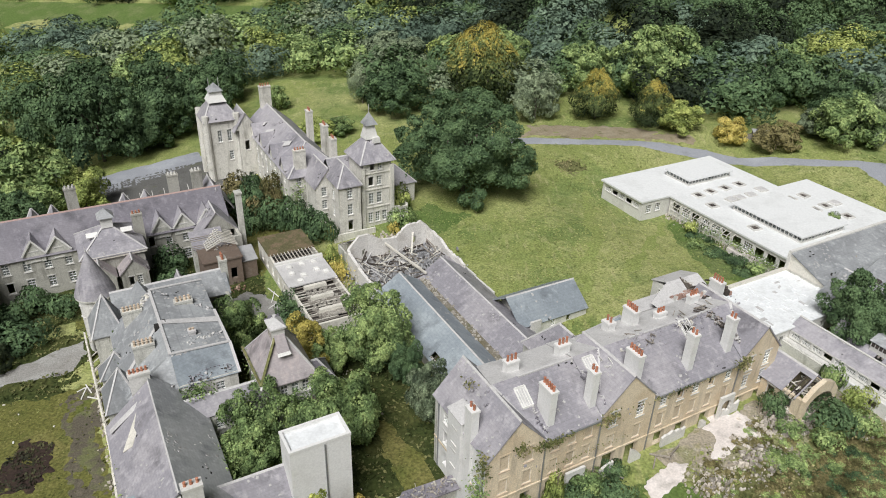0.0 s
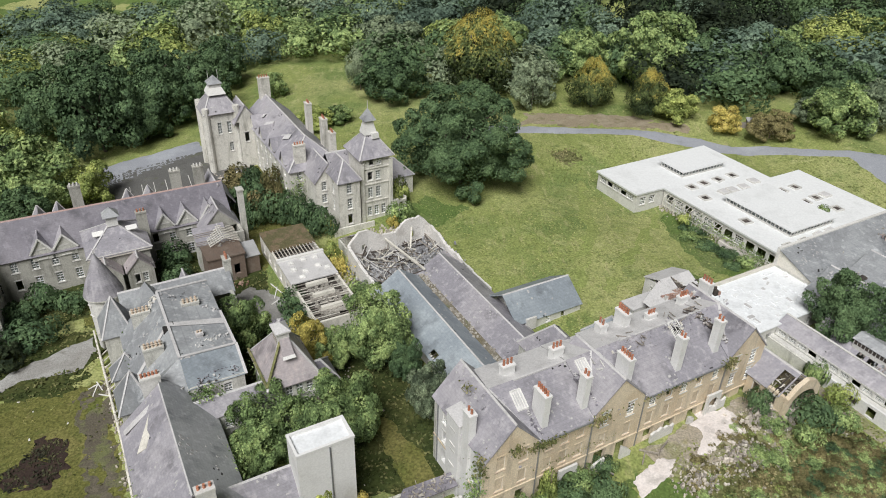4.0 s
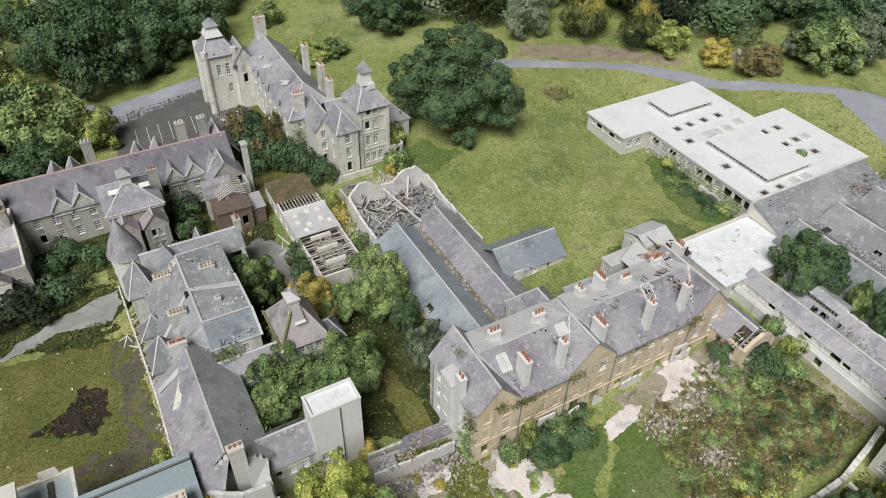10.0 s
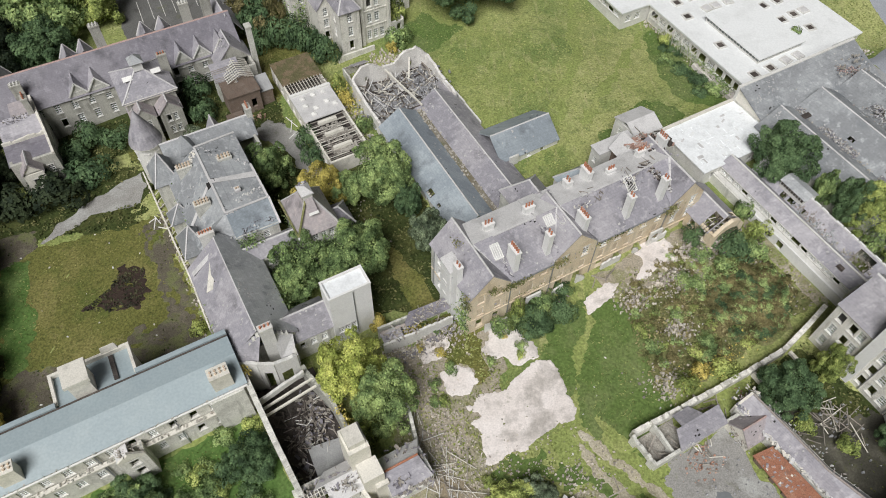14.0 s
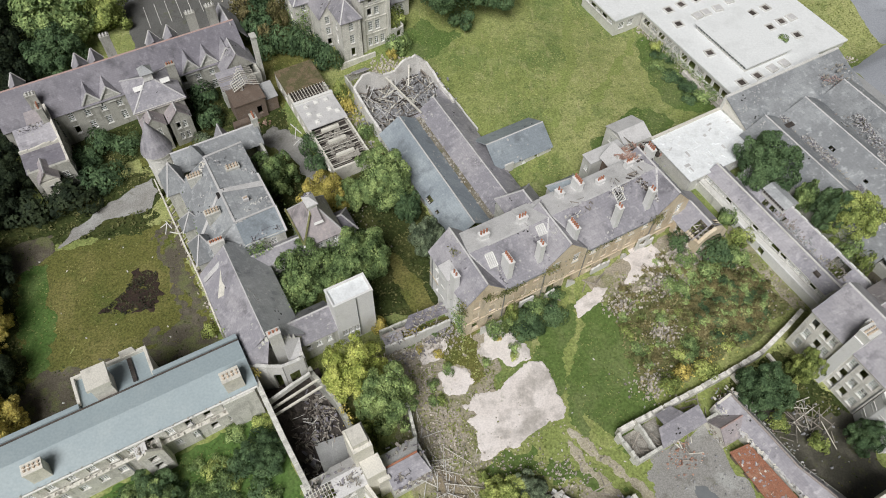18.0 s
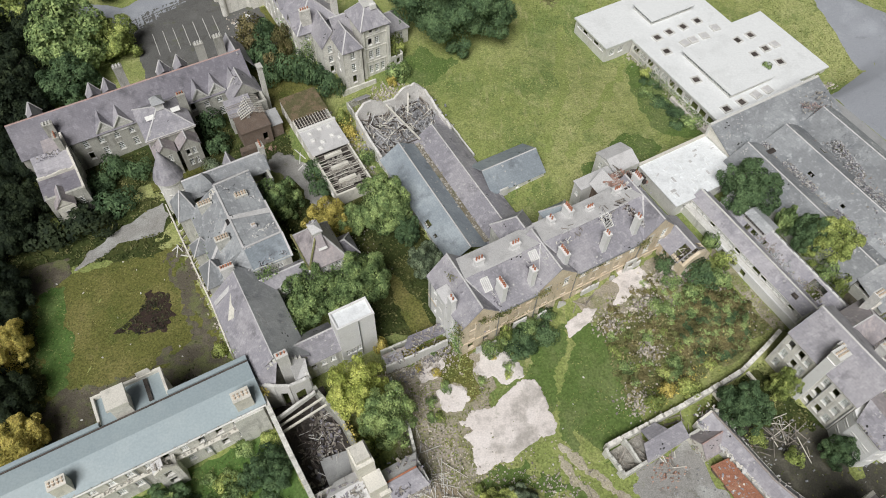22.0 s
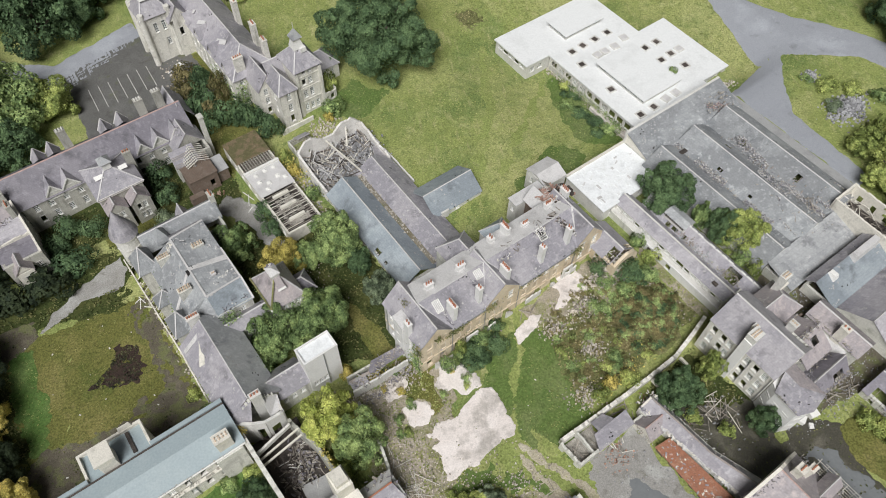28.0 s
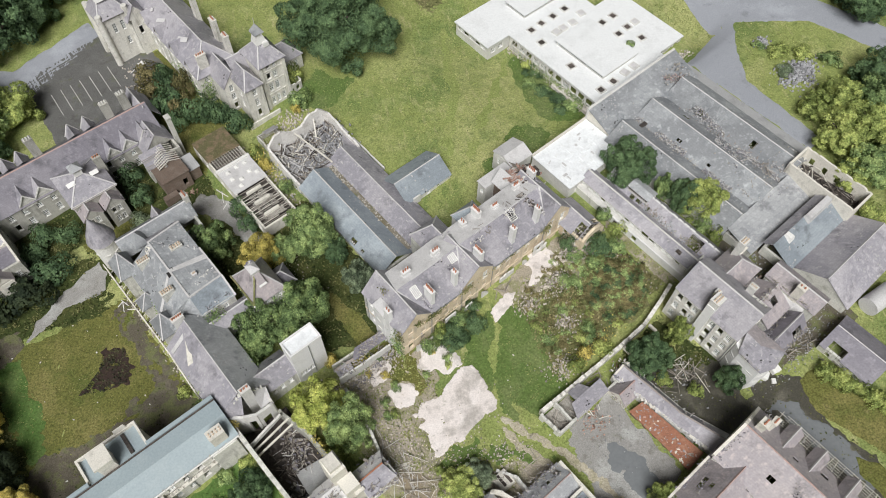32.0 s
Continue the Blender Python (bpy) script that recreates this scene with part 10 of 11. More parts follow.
def trunk_mesh(seed):
    r = random.Random(seed)
    b = Solid()
    b.ring(0, 0, -0.06, 0.30, 0.055, 0.038, 8)
    b.ring(0.0, 0.0, 0.30, 0.62, 0.038, 0.018, 8)
    for k in range(6):
        a = k * 1.1 + r.uniform(0, 0.6)
        z = 0.20 + 0.06 * k
        w = r.uniform(0.35, 0.6)
        b.beam((0, 0, z), (w * math.cos(a), w * math.sin(a), z + r.uniform(0.18, 0.3)), 0.028, 0.028)
    return b.mesh("trunk", BARK)


TRUNKS = [trunk_mesh(k) for k in range(3)]
CROWN_BIG = [cloud_mesh("crown", np.concatenate([leaf_cloud(k, 56000, 0.0165, 240, loose=True), heart(k, 240)]), LEAF["mid"]) for k in (1, 2)]
CROWN_NEAR = [cloud_mesh("crown", np.concatenate([leaf_cloud(40 + k, 19000, 0.0265, 130, loose=True), heart(40 + k, 130)]), LEAF["mid"]) for k in range(4)]
CROWN = [cloud_mesh("crown", np.concatenate([leaf_cloud(10 + k, 8600, 0.037, 90, loose=True), heart(10 + k, 90)]), LEAF["mid"]) for k in range(5)]
CROWN_CONE = [cloud_mesh("crown", np.concatenate([taper(leaf_cloud(70 + k, 10000, 0.032, 60, aspect=2.0)), taper(heart(70 + k, 60))]), LEAF["mid"]) for k in range(2)]
CROWN_TALL = [cloud_mesh("crown", np.concatenate([leaf_cloud(20 + k, 9000, 0.032, 44, aspect=2.0, tall=True), heart(20 + k, 44, True)]), LEAF["mid"]) for k in range(2)]
BUSH_LEAVES = [np.concatenate([leaf_cloud(30 + k, 1000, 0.074, 16, aspect=1.0), heart(30 + k, 16, rings=(5, 2))]) for k in range(5)]
BUSHES = [cloud_mesh("bush", q, LEAF["mid"]) for q in BUSH_LEAVES]
TREE_N = [0]


def dressed(ob, key):
    ob.material_slots[0].link = "OBJECT"
    ob.material_slots[0].material = LEAF[key]
    return ob


def tree(u, v, radius, height, key, label, crowns=None, foot=0.03, lift=None, group="", name="tree"):
    k = TREE_N[0]
    TREE_N[0] += 1
    z = terrain(u, v) - 0.1 if lift is None else lift
    t = thing(name, u, v, z, label, "tree", group, turn=(k * 67) % 360)
    tr = part("trunk", TRUNKS[k % 3], None, t, at=Matrix.Diagonal((radius * 0.8, radius * 0.8, height, 1)))
    crowns = crowns or CROWN
    me = crowns[k % len(crowns)]
    cr = part("crown", me, None, t, at=Matrix.Translation((0, 0, height * foot)) @ Matrix.Diagonal((radius, radius, height * (1 - foot), 1)))
    dressed(cr, key)
    return t


def bush(u, v, radius, height, key, label="green self-sown bush among the ruins", group="", lift=0.0):
    k = TREE_N[0]
    TREE_N[0] += 1
    ob = new("bush", BUSHES[k % 5])
    ob.matrix_basis = SITE @ pose(u, v, terrain(u, v) - 0.12 + lift, 0, 0, (k * 71) % 360) @ Matrix.Diagonal((radius, radius, height, 1))
    dressed(ob, key)
    return tagged(ob, label, "bush", group)


# the great beech on the lawn
tree(68.3, 113.6, 13.9, 20.5, "dark", "huge dark green spreading tree on the lawn", CROWN_BIG, 0.0)
# trees within the courts
for u, v, r_, h_, key, lab in (
        (12.4, 62.6, 5.4, 10.4, "mid", "rounded green tree in the inner court"), (8.6, 60.4, 3.4, 7.4, "mid", "rounded green tree in the inner court"),
        (20.4, 60.4, 5.4, 10.6, "mid", "rounded green tree in the inner court"), (16.2, 58.6, 3.6, 8.0, "mid", "low green tree beside the white tower"),
        (20.8, 75.4, 4.4, 9.0, "gold", "golden autumn tree beside the annexe"), (24.8, 74.0, 3.2, 7.0, "mid", "green tree beside the golden one"), (30.8, 72.6, 5.4, 11.4, "mid", "dense green tree beside the hall"),
        (32.6, 66.8, 2.6, 6.6, "dark", "dense green tree beside the hall"), (32.0, 58.4, 3.2, 9.6, "pale", "green tree behind the front range"),
        (14.9, 84.6, 4.2, 9.0, "mid", "green tree beside the patched roofs"), (11.2, 42.6, 4.8, 12.0, "sunny", "large green tree growing in the ruin"),
        (13.4, 36.4, 4.8, 11.0, "mid", "large green tree growing in the ruin"), (90.0, 41.8, 5.6, 11.0, "dark", "bushy green tree beside the white roof"),
        (91.4, 33.4, 2.0, 8.0, "mid", "narrow green tree between the sheds"), (92.2, 29.0, 3.0, 9.6, "dark", "yellow-green tree between the sheds"),
        (94.2, 25.8, 4.4, 9.8, "olive", "yellow-green tree between the sheds"), (62.6, 11.0, 4.2, 6.4, "dark", "dark green tree behind the court wall"),
        (69.6, 10.6, 2.4, 7.4, "olive", "yellow-green tree against the corner block"), (69.2, -1.2, 2.6, 6.6, "dark", "dark evergreen by the corner block"),
        (45.4, -7.0, 2.8, 5.4, "olive", "bright green tree beside the gravel yard"), (21.8, 16.0, 3.8, 4.4, "olive", "grey-green tree above the workshops"), (25.2, 16.0, 3.0, 3.6, "pale", "grey-green tree above the workshops"),
        (36.8, -5.0, 3.6, 5.6, "olive", "bright green tree behind the workshops"), (26.8, 0.4, 2.4, 5.0, "gold", "yellow-green tree by the workshops"),
        (-5.4, 39.0, 3.4, 4.6, "dark", "dark green tree below the blue roof"), (-20.6, 41.6, 3.8, 5.0, "dark", "dark spreading bush-like tree below the blue roof"),
        (-22.0, 40.0, 4.4, 5.0, "mid", "green tree below the blue roof"), (-37.0, 79.6, 4.8, 9.0, "gold", "golden autumn tree at the boundary"),
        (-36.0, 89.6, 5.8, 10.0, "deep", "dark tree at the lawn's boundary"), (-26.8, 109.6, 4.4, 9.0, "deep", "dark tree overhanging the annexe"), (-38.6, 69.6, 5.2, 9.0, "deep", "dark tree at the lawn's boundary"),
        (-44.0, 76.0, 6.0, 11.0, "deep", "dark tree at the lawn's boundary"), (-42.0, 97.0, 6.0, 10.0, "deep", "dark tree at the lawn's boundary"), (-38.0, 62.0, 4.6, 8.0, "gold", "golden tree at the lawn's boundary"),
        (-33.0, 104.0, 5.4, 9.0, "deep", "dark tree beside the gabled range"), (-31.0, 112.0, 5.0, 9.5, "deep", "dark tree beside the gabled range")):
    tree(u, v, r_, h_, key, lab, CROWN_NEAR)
# their deep leaf colour has the edge's shade put into it
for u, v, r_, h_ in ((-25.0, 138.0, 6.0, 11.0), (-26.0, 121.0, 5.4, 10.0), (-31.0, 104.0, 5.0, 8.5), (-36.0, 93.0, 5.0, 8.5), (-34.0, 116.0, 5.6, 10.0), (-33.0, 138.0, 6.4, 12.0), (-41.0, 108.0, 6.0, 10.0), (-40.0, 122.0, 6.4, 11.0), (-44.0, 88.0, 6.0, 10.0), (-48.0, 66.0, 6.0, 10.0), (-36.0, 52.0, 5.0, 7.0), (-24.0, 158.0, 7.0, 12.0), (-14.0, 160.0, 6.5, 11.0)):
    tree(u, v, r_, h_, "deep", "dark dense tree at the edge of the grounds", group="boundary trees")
# bushes round the buildings
for u, v, r_, h_, key in ((-10.5, 111.6, 3.2, 4.4, "dark"), (-14.0, 109.4, 3.0, 3.8, "dark"), (-6.5, 109.0, 2.6, 3.4, "dark"), (10.4, 112.4, 3.0, 4.6, "dark"), (9.6, 107.0, 2.8, 3.6, "dark"), (6.6, 101.6, 2.4, 3.4, "pale"),
                          (27.4, 124.6, 4.0, 6.6, "dark"), (30.6, 118.6, 3.4, 6.0, "dark"), (29.6, 131.0, 3.0, 5.4, "dark"), (32.4, 126.4, 2.6, 7.0, "briar"), (36.0, 109.8, 3.0, 5.6, "dark"), (35.0, 113.6, 2.6, 5.6, "dark"), (50.6, 106.0, 2.6, 4.0, "mid"),
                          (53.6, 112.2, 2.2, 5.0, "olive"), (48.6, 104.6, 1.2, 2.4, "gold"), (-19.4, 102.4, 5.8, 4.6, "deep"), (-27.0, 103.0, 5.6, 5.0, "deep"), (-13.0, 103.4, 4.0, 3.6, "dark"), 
                          (28.0, 137.0, 3.2, 4.2, "briar"), (25.8, 131.6, 3.4, 4.0, "briar"), (31.0, 134.4, 2.6, 4.4, "dark"), (29.4, 121.6, 3.2, 6.0, "briar"), (33.0, 116.0, 2.6, 6.2, "dark"), (26.0, 118.6, 2.6, 4.6, "dark"), (91.6, 19.6, 1.6, 4.2, "olive"), (91.4, 22.6, 1.8, 5.0, "mid"), (79.0, 37.6, 1.6, 4.0, "mid"), (78.6, 33.6, 1.9, 3.0, "olive"), (24.0, 90.0, 2.2, 3.6, "dark"), (23.4, 85.6, 2.4, 3.6, "dark"), (34.6, 100.0, 1.6, 4.0, "olive"), (34.4, 95.6, 1.4, 3.4, "gold"), (34.4, 88.0, 1.6, 3.0, "mid"), (-5.6, 62.6, 1.4, 2.2, "olive"), (-4.8, 57.4, 1.8, 3.0, "mid"),
                          (96.4, 72.0, 2.0, 1.6, "dark"), (97.6, 68.0, 2.2, 1.7, "dark"), (98.4, 64.4, 2.2, 1.8, "mid"), (95.6, 76.0, 1.8, 1.4, "mid"), (99.0, 80.6, 1.4, 2.2, "olive"), (18.6, 49.2, 1.4, 3.4, "gold"), (19.6, 47.9, 1.2, 2.2, "olive"),
                          (34.0, 39.6, 1.6, 3.6, "mid"), (37.4, 40.3, 1.2, 4.4, "olive"), (68.7, 38.0, 1.7, 3.4, "dark"), (73.4, 33.4, 3.0, 3.4, "dark"), (76.0, 31.0, 2.2, 2.6, "mid"), (70.0, 31.4, 1.8, 2.2, "mid"),
                          (14.6, 40.2, 2.0, 3.6, "gold"), (9.2, 34.6, 1.8, 5.0, "olive"), (62.0, 6.6, 1.6, 2.2, "olive"), (64.6, 1.4, 1.6, 2.6, "olive"), (58.0, 18.0, 1.8, 2.6, "olive"), (54.8, 19.4, 1.4, 2.2, "gold"), (52.0, 19.0, 1.6, 2.6, "olive"), (88.6, 12.0, 1.6, 4.4, "olive"), (119.0, 2.0, 2.6, 4.6, "olive"), (46.6, 40.2, 1.0, 1.6, "mid"),
                          ):
    bush(u, v, r_, h_, key)
bush(119.4, 66.6, 1.2, 1.2, "mid", "small bush rooted on the flat roof", lift=7.0 - terrain(119.4, 66.6))
rb_ = random.Random(12)
# scrub over the court
scrub = collections.defaultdict(list)
for _ in range(430):
    u, v = rb_.uniform(50, 77), rb_.uniform(19, 40)
    if not in_poly(u, v, [(51, 22), (60, 18.5), (75, 20), (75, 32), (66, 38), (56, 37), (52, 30)]):
        continue
    big = rb_.random() < 0.06
    s = rb_.uniform(1.1, 1.8) if big else rb_.uniform(0.4, 1.1)
    key = rb_.choice(("mid", "mid", "olive") if big else ("olive", "briar", "briar", "mid", "rust"))
    if big:
        bush(u, v, s, s * rb_.uniform(0.6, 0.9), key, "low bramble bush in the overgrown court", "court scrub")
    else:
        scrub[key].append(BUSH_LEAVES[rb_.randrange(5)] * np.array((s, s, s * rb_.uniform(0.35, 0.65))) + np.array((u, v, terrain(u, v) - 0.1)))
for _ in range(330):
    a, d = rb_.uniform(0, 6.283), math.sqrt(rb_.random())
    u, v = 69.4 + 7.2 * d * math.cos(a) + 1.0 * d * math.sin(a), 25.0 + 5.6 * d * math.sin(a)
    s = rb_.uniform(0.5, 1.15)
    scrub[rb_.choice(("briar", "briar", "briar", "mid", "dark", "rust"))].append(BUSH_LEAVES[rb_.randrange(5)] * np.array((s, s, s * rb_.uniform(0.5, 0.8))) + np.array((u, v, terrain(u, v) - 0.1 + 0.9 * (1 - d * d))))
for key, lst in scrub.items():
    ob = new("bramble_thicket", cloud_mesh("bramble_thicket", np.concatenate(lst), LEAF[key]))
    ob.matrix_basis = SITE
    tagged(ob, "low tangled bramble thicket over the court", "brambles", kind="stuff")
for _ in range(14):
    u, v = rb_.uniform(37, 46), rb_.uniform(36.5, 40.4)
    s = rb_.uniform(1.0, 2.2)
    bush(u, v, s, s * 1.3, rb_.choice(("mid", "dark", "dark")), "self-sown bush at the foot of the range", "range-foot bushes")
for _ in range(26):
    u, v = rb_.uniform(14, 36), rb_.uniform(16, 45)
    if 22 < u < 38.5 and 21 < v < 33:
        continue
    s = rb_.uniform(0.5, 1.1)
    bush(u, v, s, s, rb_.choice(("olive", "gold", "mid")), "small weed bush on stony ground", "stony-ground weeds")
for _ in range(46):
    u, v = rb_.uniform(-26, -3), rb_.uniform(33, 45)
    s = rb_.uniform(0.7, 2.0)
    bush(u, v, s, s * rb_.uniform(0.6, 1.1), rb_.choice(("mid", "mid", "dark", "olive", "dark")), "self-sown green bush below the blue-roofed range", "range-side bushes")
for _ in range(22):
    v = rb_.uniform(63, 84)
    u = 92.5 + (v - 63) * 0.28 + rb_.uniform(0, 4.6)
    s = rb_.uniform(0.6, 1.4)
    bush(u, v, s, s * 0.8, rb_.choice(("mid", "dark", "mid")), "rank green bush along the flat block", "block-side bushes")
# hedge and trees to the right of the drive
for k in range(11):
    bush(84.6 + 0.45 * k, -11.5 - 1.7 * k, 1.9, 2.4, "olive", "clipped yellow-green hedge bush on the grass", "yard hedge")
for u, v, r_, h_, key in ((129.6, 17.4, 6.0, 8.0, "olive"), (136.0, 15.0, 6.6, 9.0, "olive"), (143.9, 16.7, 7.0, 10.0, "mid"), (132.5, 25.9, 3.4, 4.6, "olive"), (138.5, 24.0, 5.0, 7.0, "olive"), (150.0, 22.0, 6.0, 9.0, "dark"), (127.0, 8.0, 5.6, 8.0, "mid"), (135.0, 4.0, 6.4, 9.0, "olive"), (122.6, 10.0, 4.0, 6.0, "olive"), (128.0, -4.0, 6.0, 9.0, "dark"), (146.0, 6.0, 7.0, 10.0, "mid"), (166.5, 36.5, 6.4, 10.0, "dark"), (172.0, 46.0, 6.8, 11.0, "dark"), (158.0, 10.0, 7.0, 11.0, "dark")):
    tree(u, v, r_, h_, key, "broad green tree beside the drive", foot=0.0)
for u, v, r_, key in ((143.2, 41.4, 2.6, "olive"), (139.3, 37.2, 2.2, "pale"), (146.6, 37.6, 2.2, "olive"), (141.5, 46.0, 1.6, "mid"), (149.0, 32.0, 2.8, "mid")):
    bush(u, v, r_, r_ * 0.8, key, "rounded bush on the grass island")
# trees along the back
for u, v, r_, h_, key, cr in ((5.8, 172.0, 10.5, 19.0, "dark", 0), (-2.5, 186.0, 9.6, 17.0, "dark", 0), (20.4, 180.0, 9.0, 15.0, "dark", 0), (32.0, 184.0, 7.8, 14.5, "dark", 0), (15.5, 174.0, 6.6, 10.0, "dark", 0), (24.0, 196.0, 9.0, 16.0, "dark", 0), (8.0, 196.0, 10.0, 17.0, "dark", 0), (40.0, 200.0, 8.0, 14.0, "dark", 0),
                              (-9.4, 150.0, 10.0, 15.0, "mid", 0), (0.0, 147.0, 5.6, 9.0, "olive", 0), (-16.0, 170.0, 8.4, 13.0, "olive", 0), (-22.0, 146.0, 8.0, 13.0, "deep", 0), (-13.0, 138.0, 6.4, 10.0, "dark", 0), (-24.0, 134.0, 7.0, 11.0, "deep", 0), (-34.0, 128.0, 7.4, 11.0, "deep", 0), (-34.0, 150.0, 9.0, 14.0, "deep", 0),
                              (50.5, 184.5, 4.2, 6.4, "mid", 0), (76.6, 164.0, 9.0, 13.0, "dark", 0), (72.6, 176.0, 4.2, 13.0, "pale", 1), (88.6, 192.0, 11.0, 13.5, "pale", 0), (98.0, 156.0, 11.4, 22.0, "turn", 3), (104.6, 140.0, 6.0, 11.5, "pale", 0), (117.0, 131.6, 6.4, 13.0, "turn", 3), (125.0, 120.4, 5.6, 12.0, "turn", 3), (128.2, 114.4, 5.6, 7.2, "olive", 0),
                              (135.4, 105.4, 4.0, 5.8, "gold", 0), (141.6, 97.0, 5.4, 6.6, "rust", 0), (151.8, 88.4, 7.4, 12.0, "mid", 0), (152.6, 95.0, 4.8, 6.8, "pale", 0), (158.0, 84.6, 6.0, 12.0, "pale", 0), (52.6, 158.6, 5.0, 4.6, "olive", 0), (58.6, 158.0, 3.8, 4.6, "mid", 0), (182.0, 114.0, 9.6, 17.0, "olive", 1), (192.0, 106.0, 9.0, 17.0, "olive", 1),
                              (151.0, 126.0, 10.0, 14.5, "dark", 0), (139.0, 136.0, 11.0, 18.5, "mid", 0), (159.0, 115.0, 8.6, 14.0, "dark", 0), (112.6, 170.0, 9.2, 16.0, "mid", 0), (168.0, 118.0, 8.8, 14.0, "mid", 0), (126.0, 148.0, 8.0, 14.0, "mid", 0), (164.0, 98.0, 7.6, 12.0, "dark", 0), (172.0, 86.0, 8.0, 13.0, "dark", 0), (168.0, 68.0, 8.0, 13.0, "dark", 0)):
    tree(u, v, r_, h_, key, {"gold": "yellow autumn tree beside the drive", "rust": "russet low tree beside the drive", "turn": "green tree turning yellow at its top", "pale": "pale grey-green willow-like tree"}.get(key, "broad leafy parkland tree"), (CROWN, CROWN_TALL, CROWN_BIG, CROWN_CONE)[cr], foot=0.0, group="parkland trees")
# far woods
FIELDS = ([(-60, 318), (-14, 296), (30, 276), (66, 262), (90, 252), (94, 282), (40, 326), (8, 352), (-16, 372), (-60, 390)], [(12, 360), (48, 328), (80, 305), (96, 318), (60, 380), (20, 400)], [(154, 176), (162, 172), (176, 186), (166, 202), (152, 190)], [(-60, 215), (-13, 222), (-8, 270), (-60, 290)], [(44, 128), (72, 140), (82, 190), (68, 212), (46, 218)], [(20, 225), (60, 215), (50, 235), (24, 240)])
far = {"deep": [], "dark": [], "mid": [], "olive": [], "pale": [], "wood": []}
LOW = [np.concatenate([leaf_cloud(50 + k, 1450, 0.059, 36, aspect=1.7), heart(50 + k, 36, rings=(5, 2))]) for k in range(6)]
rf = random.Random(4)
gu = -150.0
while gu < 420:
    gv = 60.0
    while gv < 470:
        u, v = gu + rf.uniform(-4, 4), gv + rf.uniform(-4, 4)
        gv += 13.0
        edge = 210 - 0.0 * u if u < 60 else max(52.0, 250 - 0.93 * u)
        if u < 46:
            edge = 205 - 0.10 * u if u > -20 else 150
        if u < -44:
            edge = 60
        if u > 300 or v > 400 or v > 430 - 0.75 * u or (u > 150 and v < 0.72 * u - 60) or (u < -60 and (v < 70 or v > 230)) or v < edge or any(in_poly(u, v, q) for q in FIELDS):
            continue
        R_ = rf.uniform(6.0, 11.0)
        H_ = (5 + R_ * rf.uniform(0.6, 1.1)) * (1.15 if u > 150 else 1.0)
        q = LOW[rf.randrange(6)]
        a = rf.uniform(0, 6.28)
        rot = np.array(((math.cos(a), -math.sin(a), 0), (math.sin(a), math.cos(a), 0), (0, 0, 1)))
        z = terrain(u, v) - 0.6
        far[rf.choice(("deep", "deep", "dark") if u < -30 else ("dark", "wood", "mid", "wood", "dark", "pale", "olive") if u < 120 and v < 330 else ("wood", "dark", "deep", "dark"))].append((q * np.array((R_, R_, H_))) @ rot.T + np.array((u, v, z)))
    gu += 13.0
for key, lst in [q for q in far.items() if q[1]]:
    ob = new("distant_woods", cloud_mesh("distant_woods", np.concatenate(lst), LEAF[key]))
    ob.matrix_basis = SITE
    tagged(ob, "dense mixed woodland filling the far slope", "woods", kind="stuff")

# ---- what covers the ground: grass, weeds, rubble ----
def placed(ob):
    m = ob.matrix_basis.copy()
    while ob.parent:
        ob = ob.parent
        m = ob.matrix_basis @ m
    return SITE.inverted() @ m


TAKEN = np.zeros((800, 700), bool)
for ob in list(scene.objects):
    if ob.type != "MESH" or not ob.parent or ob.name.split(".")[0] in ("crown", "trunk", "pane", "sill", "lintel", "window", "chimney_pot"):
        continue
    m = placed(ob)
    c = [m @ Vector(q) for q in ob.bound_box]
    lo_u, hi_u, lo_v, hi_v = min(q.x for q in c), max(q.x for q in c), min(q.y for q in c), max(q.y for q in c)
    if hi_u - lo_u < 60 and hi_v - lo_v < 60:
        TAKEN[max(0, int((lo_v + 60) * 2)):max(0, int((hi_v + 60) * 2) + 1), max(0, int((lo_u + 90) * 2)):max(0, int((hi_u + 90) * 2) + 1)] = True


def within(u, v, P):
    c = np.zeros(u.shape, bool)
    for (x0, y0), (x1, y1) in zip(P, np.roll(P, 1, 0)):
        if abs(y1 - y0) > 1e-9:
            c ^= ((y0 > v) != (y1 > v)) & (u < (x1 - x0) * (v - y0) / (y1 - y0) + x0)
    return c


HARD = ("worn_concrete", "wet_gravel", "old_asphalt", "burnt_dark_soil", "trodden_earth", "shallow_puddle_water", "dark_mossy_tarmac", "dark_mud", "wet_black_ground", "pale_trodden_rut")


def ground_kind(u, v):
    """What lies at each place: the last sheet spread over it, or plain meadow."""
    out = np.zeros(u.shape, int)
    for P, name, ragged in COVER:
        code = 9 if name in HARD else {"shaded_undergrowth": 1, "short_green_grass": 2, "dark_fresh_grass": 2, "trodden_meadow": 0, "bramble_scrub_ground": 3, "stony_bare_ground": 4, "dull_olive_grass": 5}[name]
        out[within(u, v, P)] = code
    iu, iv = ((u + 90) * 2).astype(int), ((v + 60) * 2).astype(int)
    ok = (iu >= 0) & (iu < 700) & (iv >= 0) & (iv < 800)
    tk = np.zeros(u.shape, bool)
    tk[ok] = TAKEN[iv[ok], iu[ok]]
    out[tk] = -1
    return out


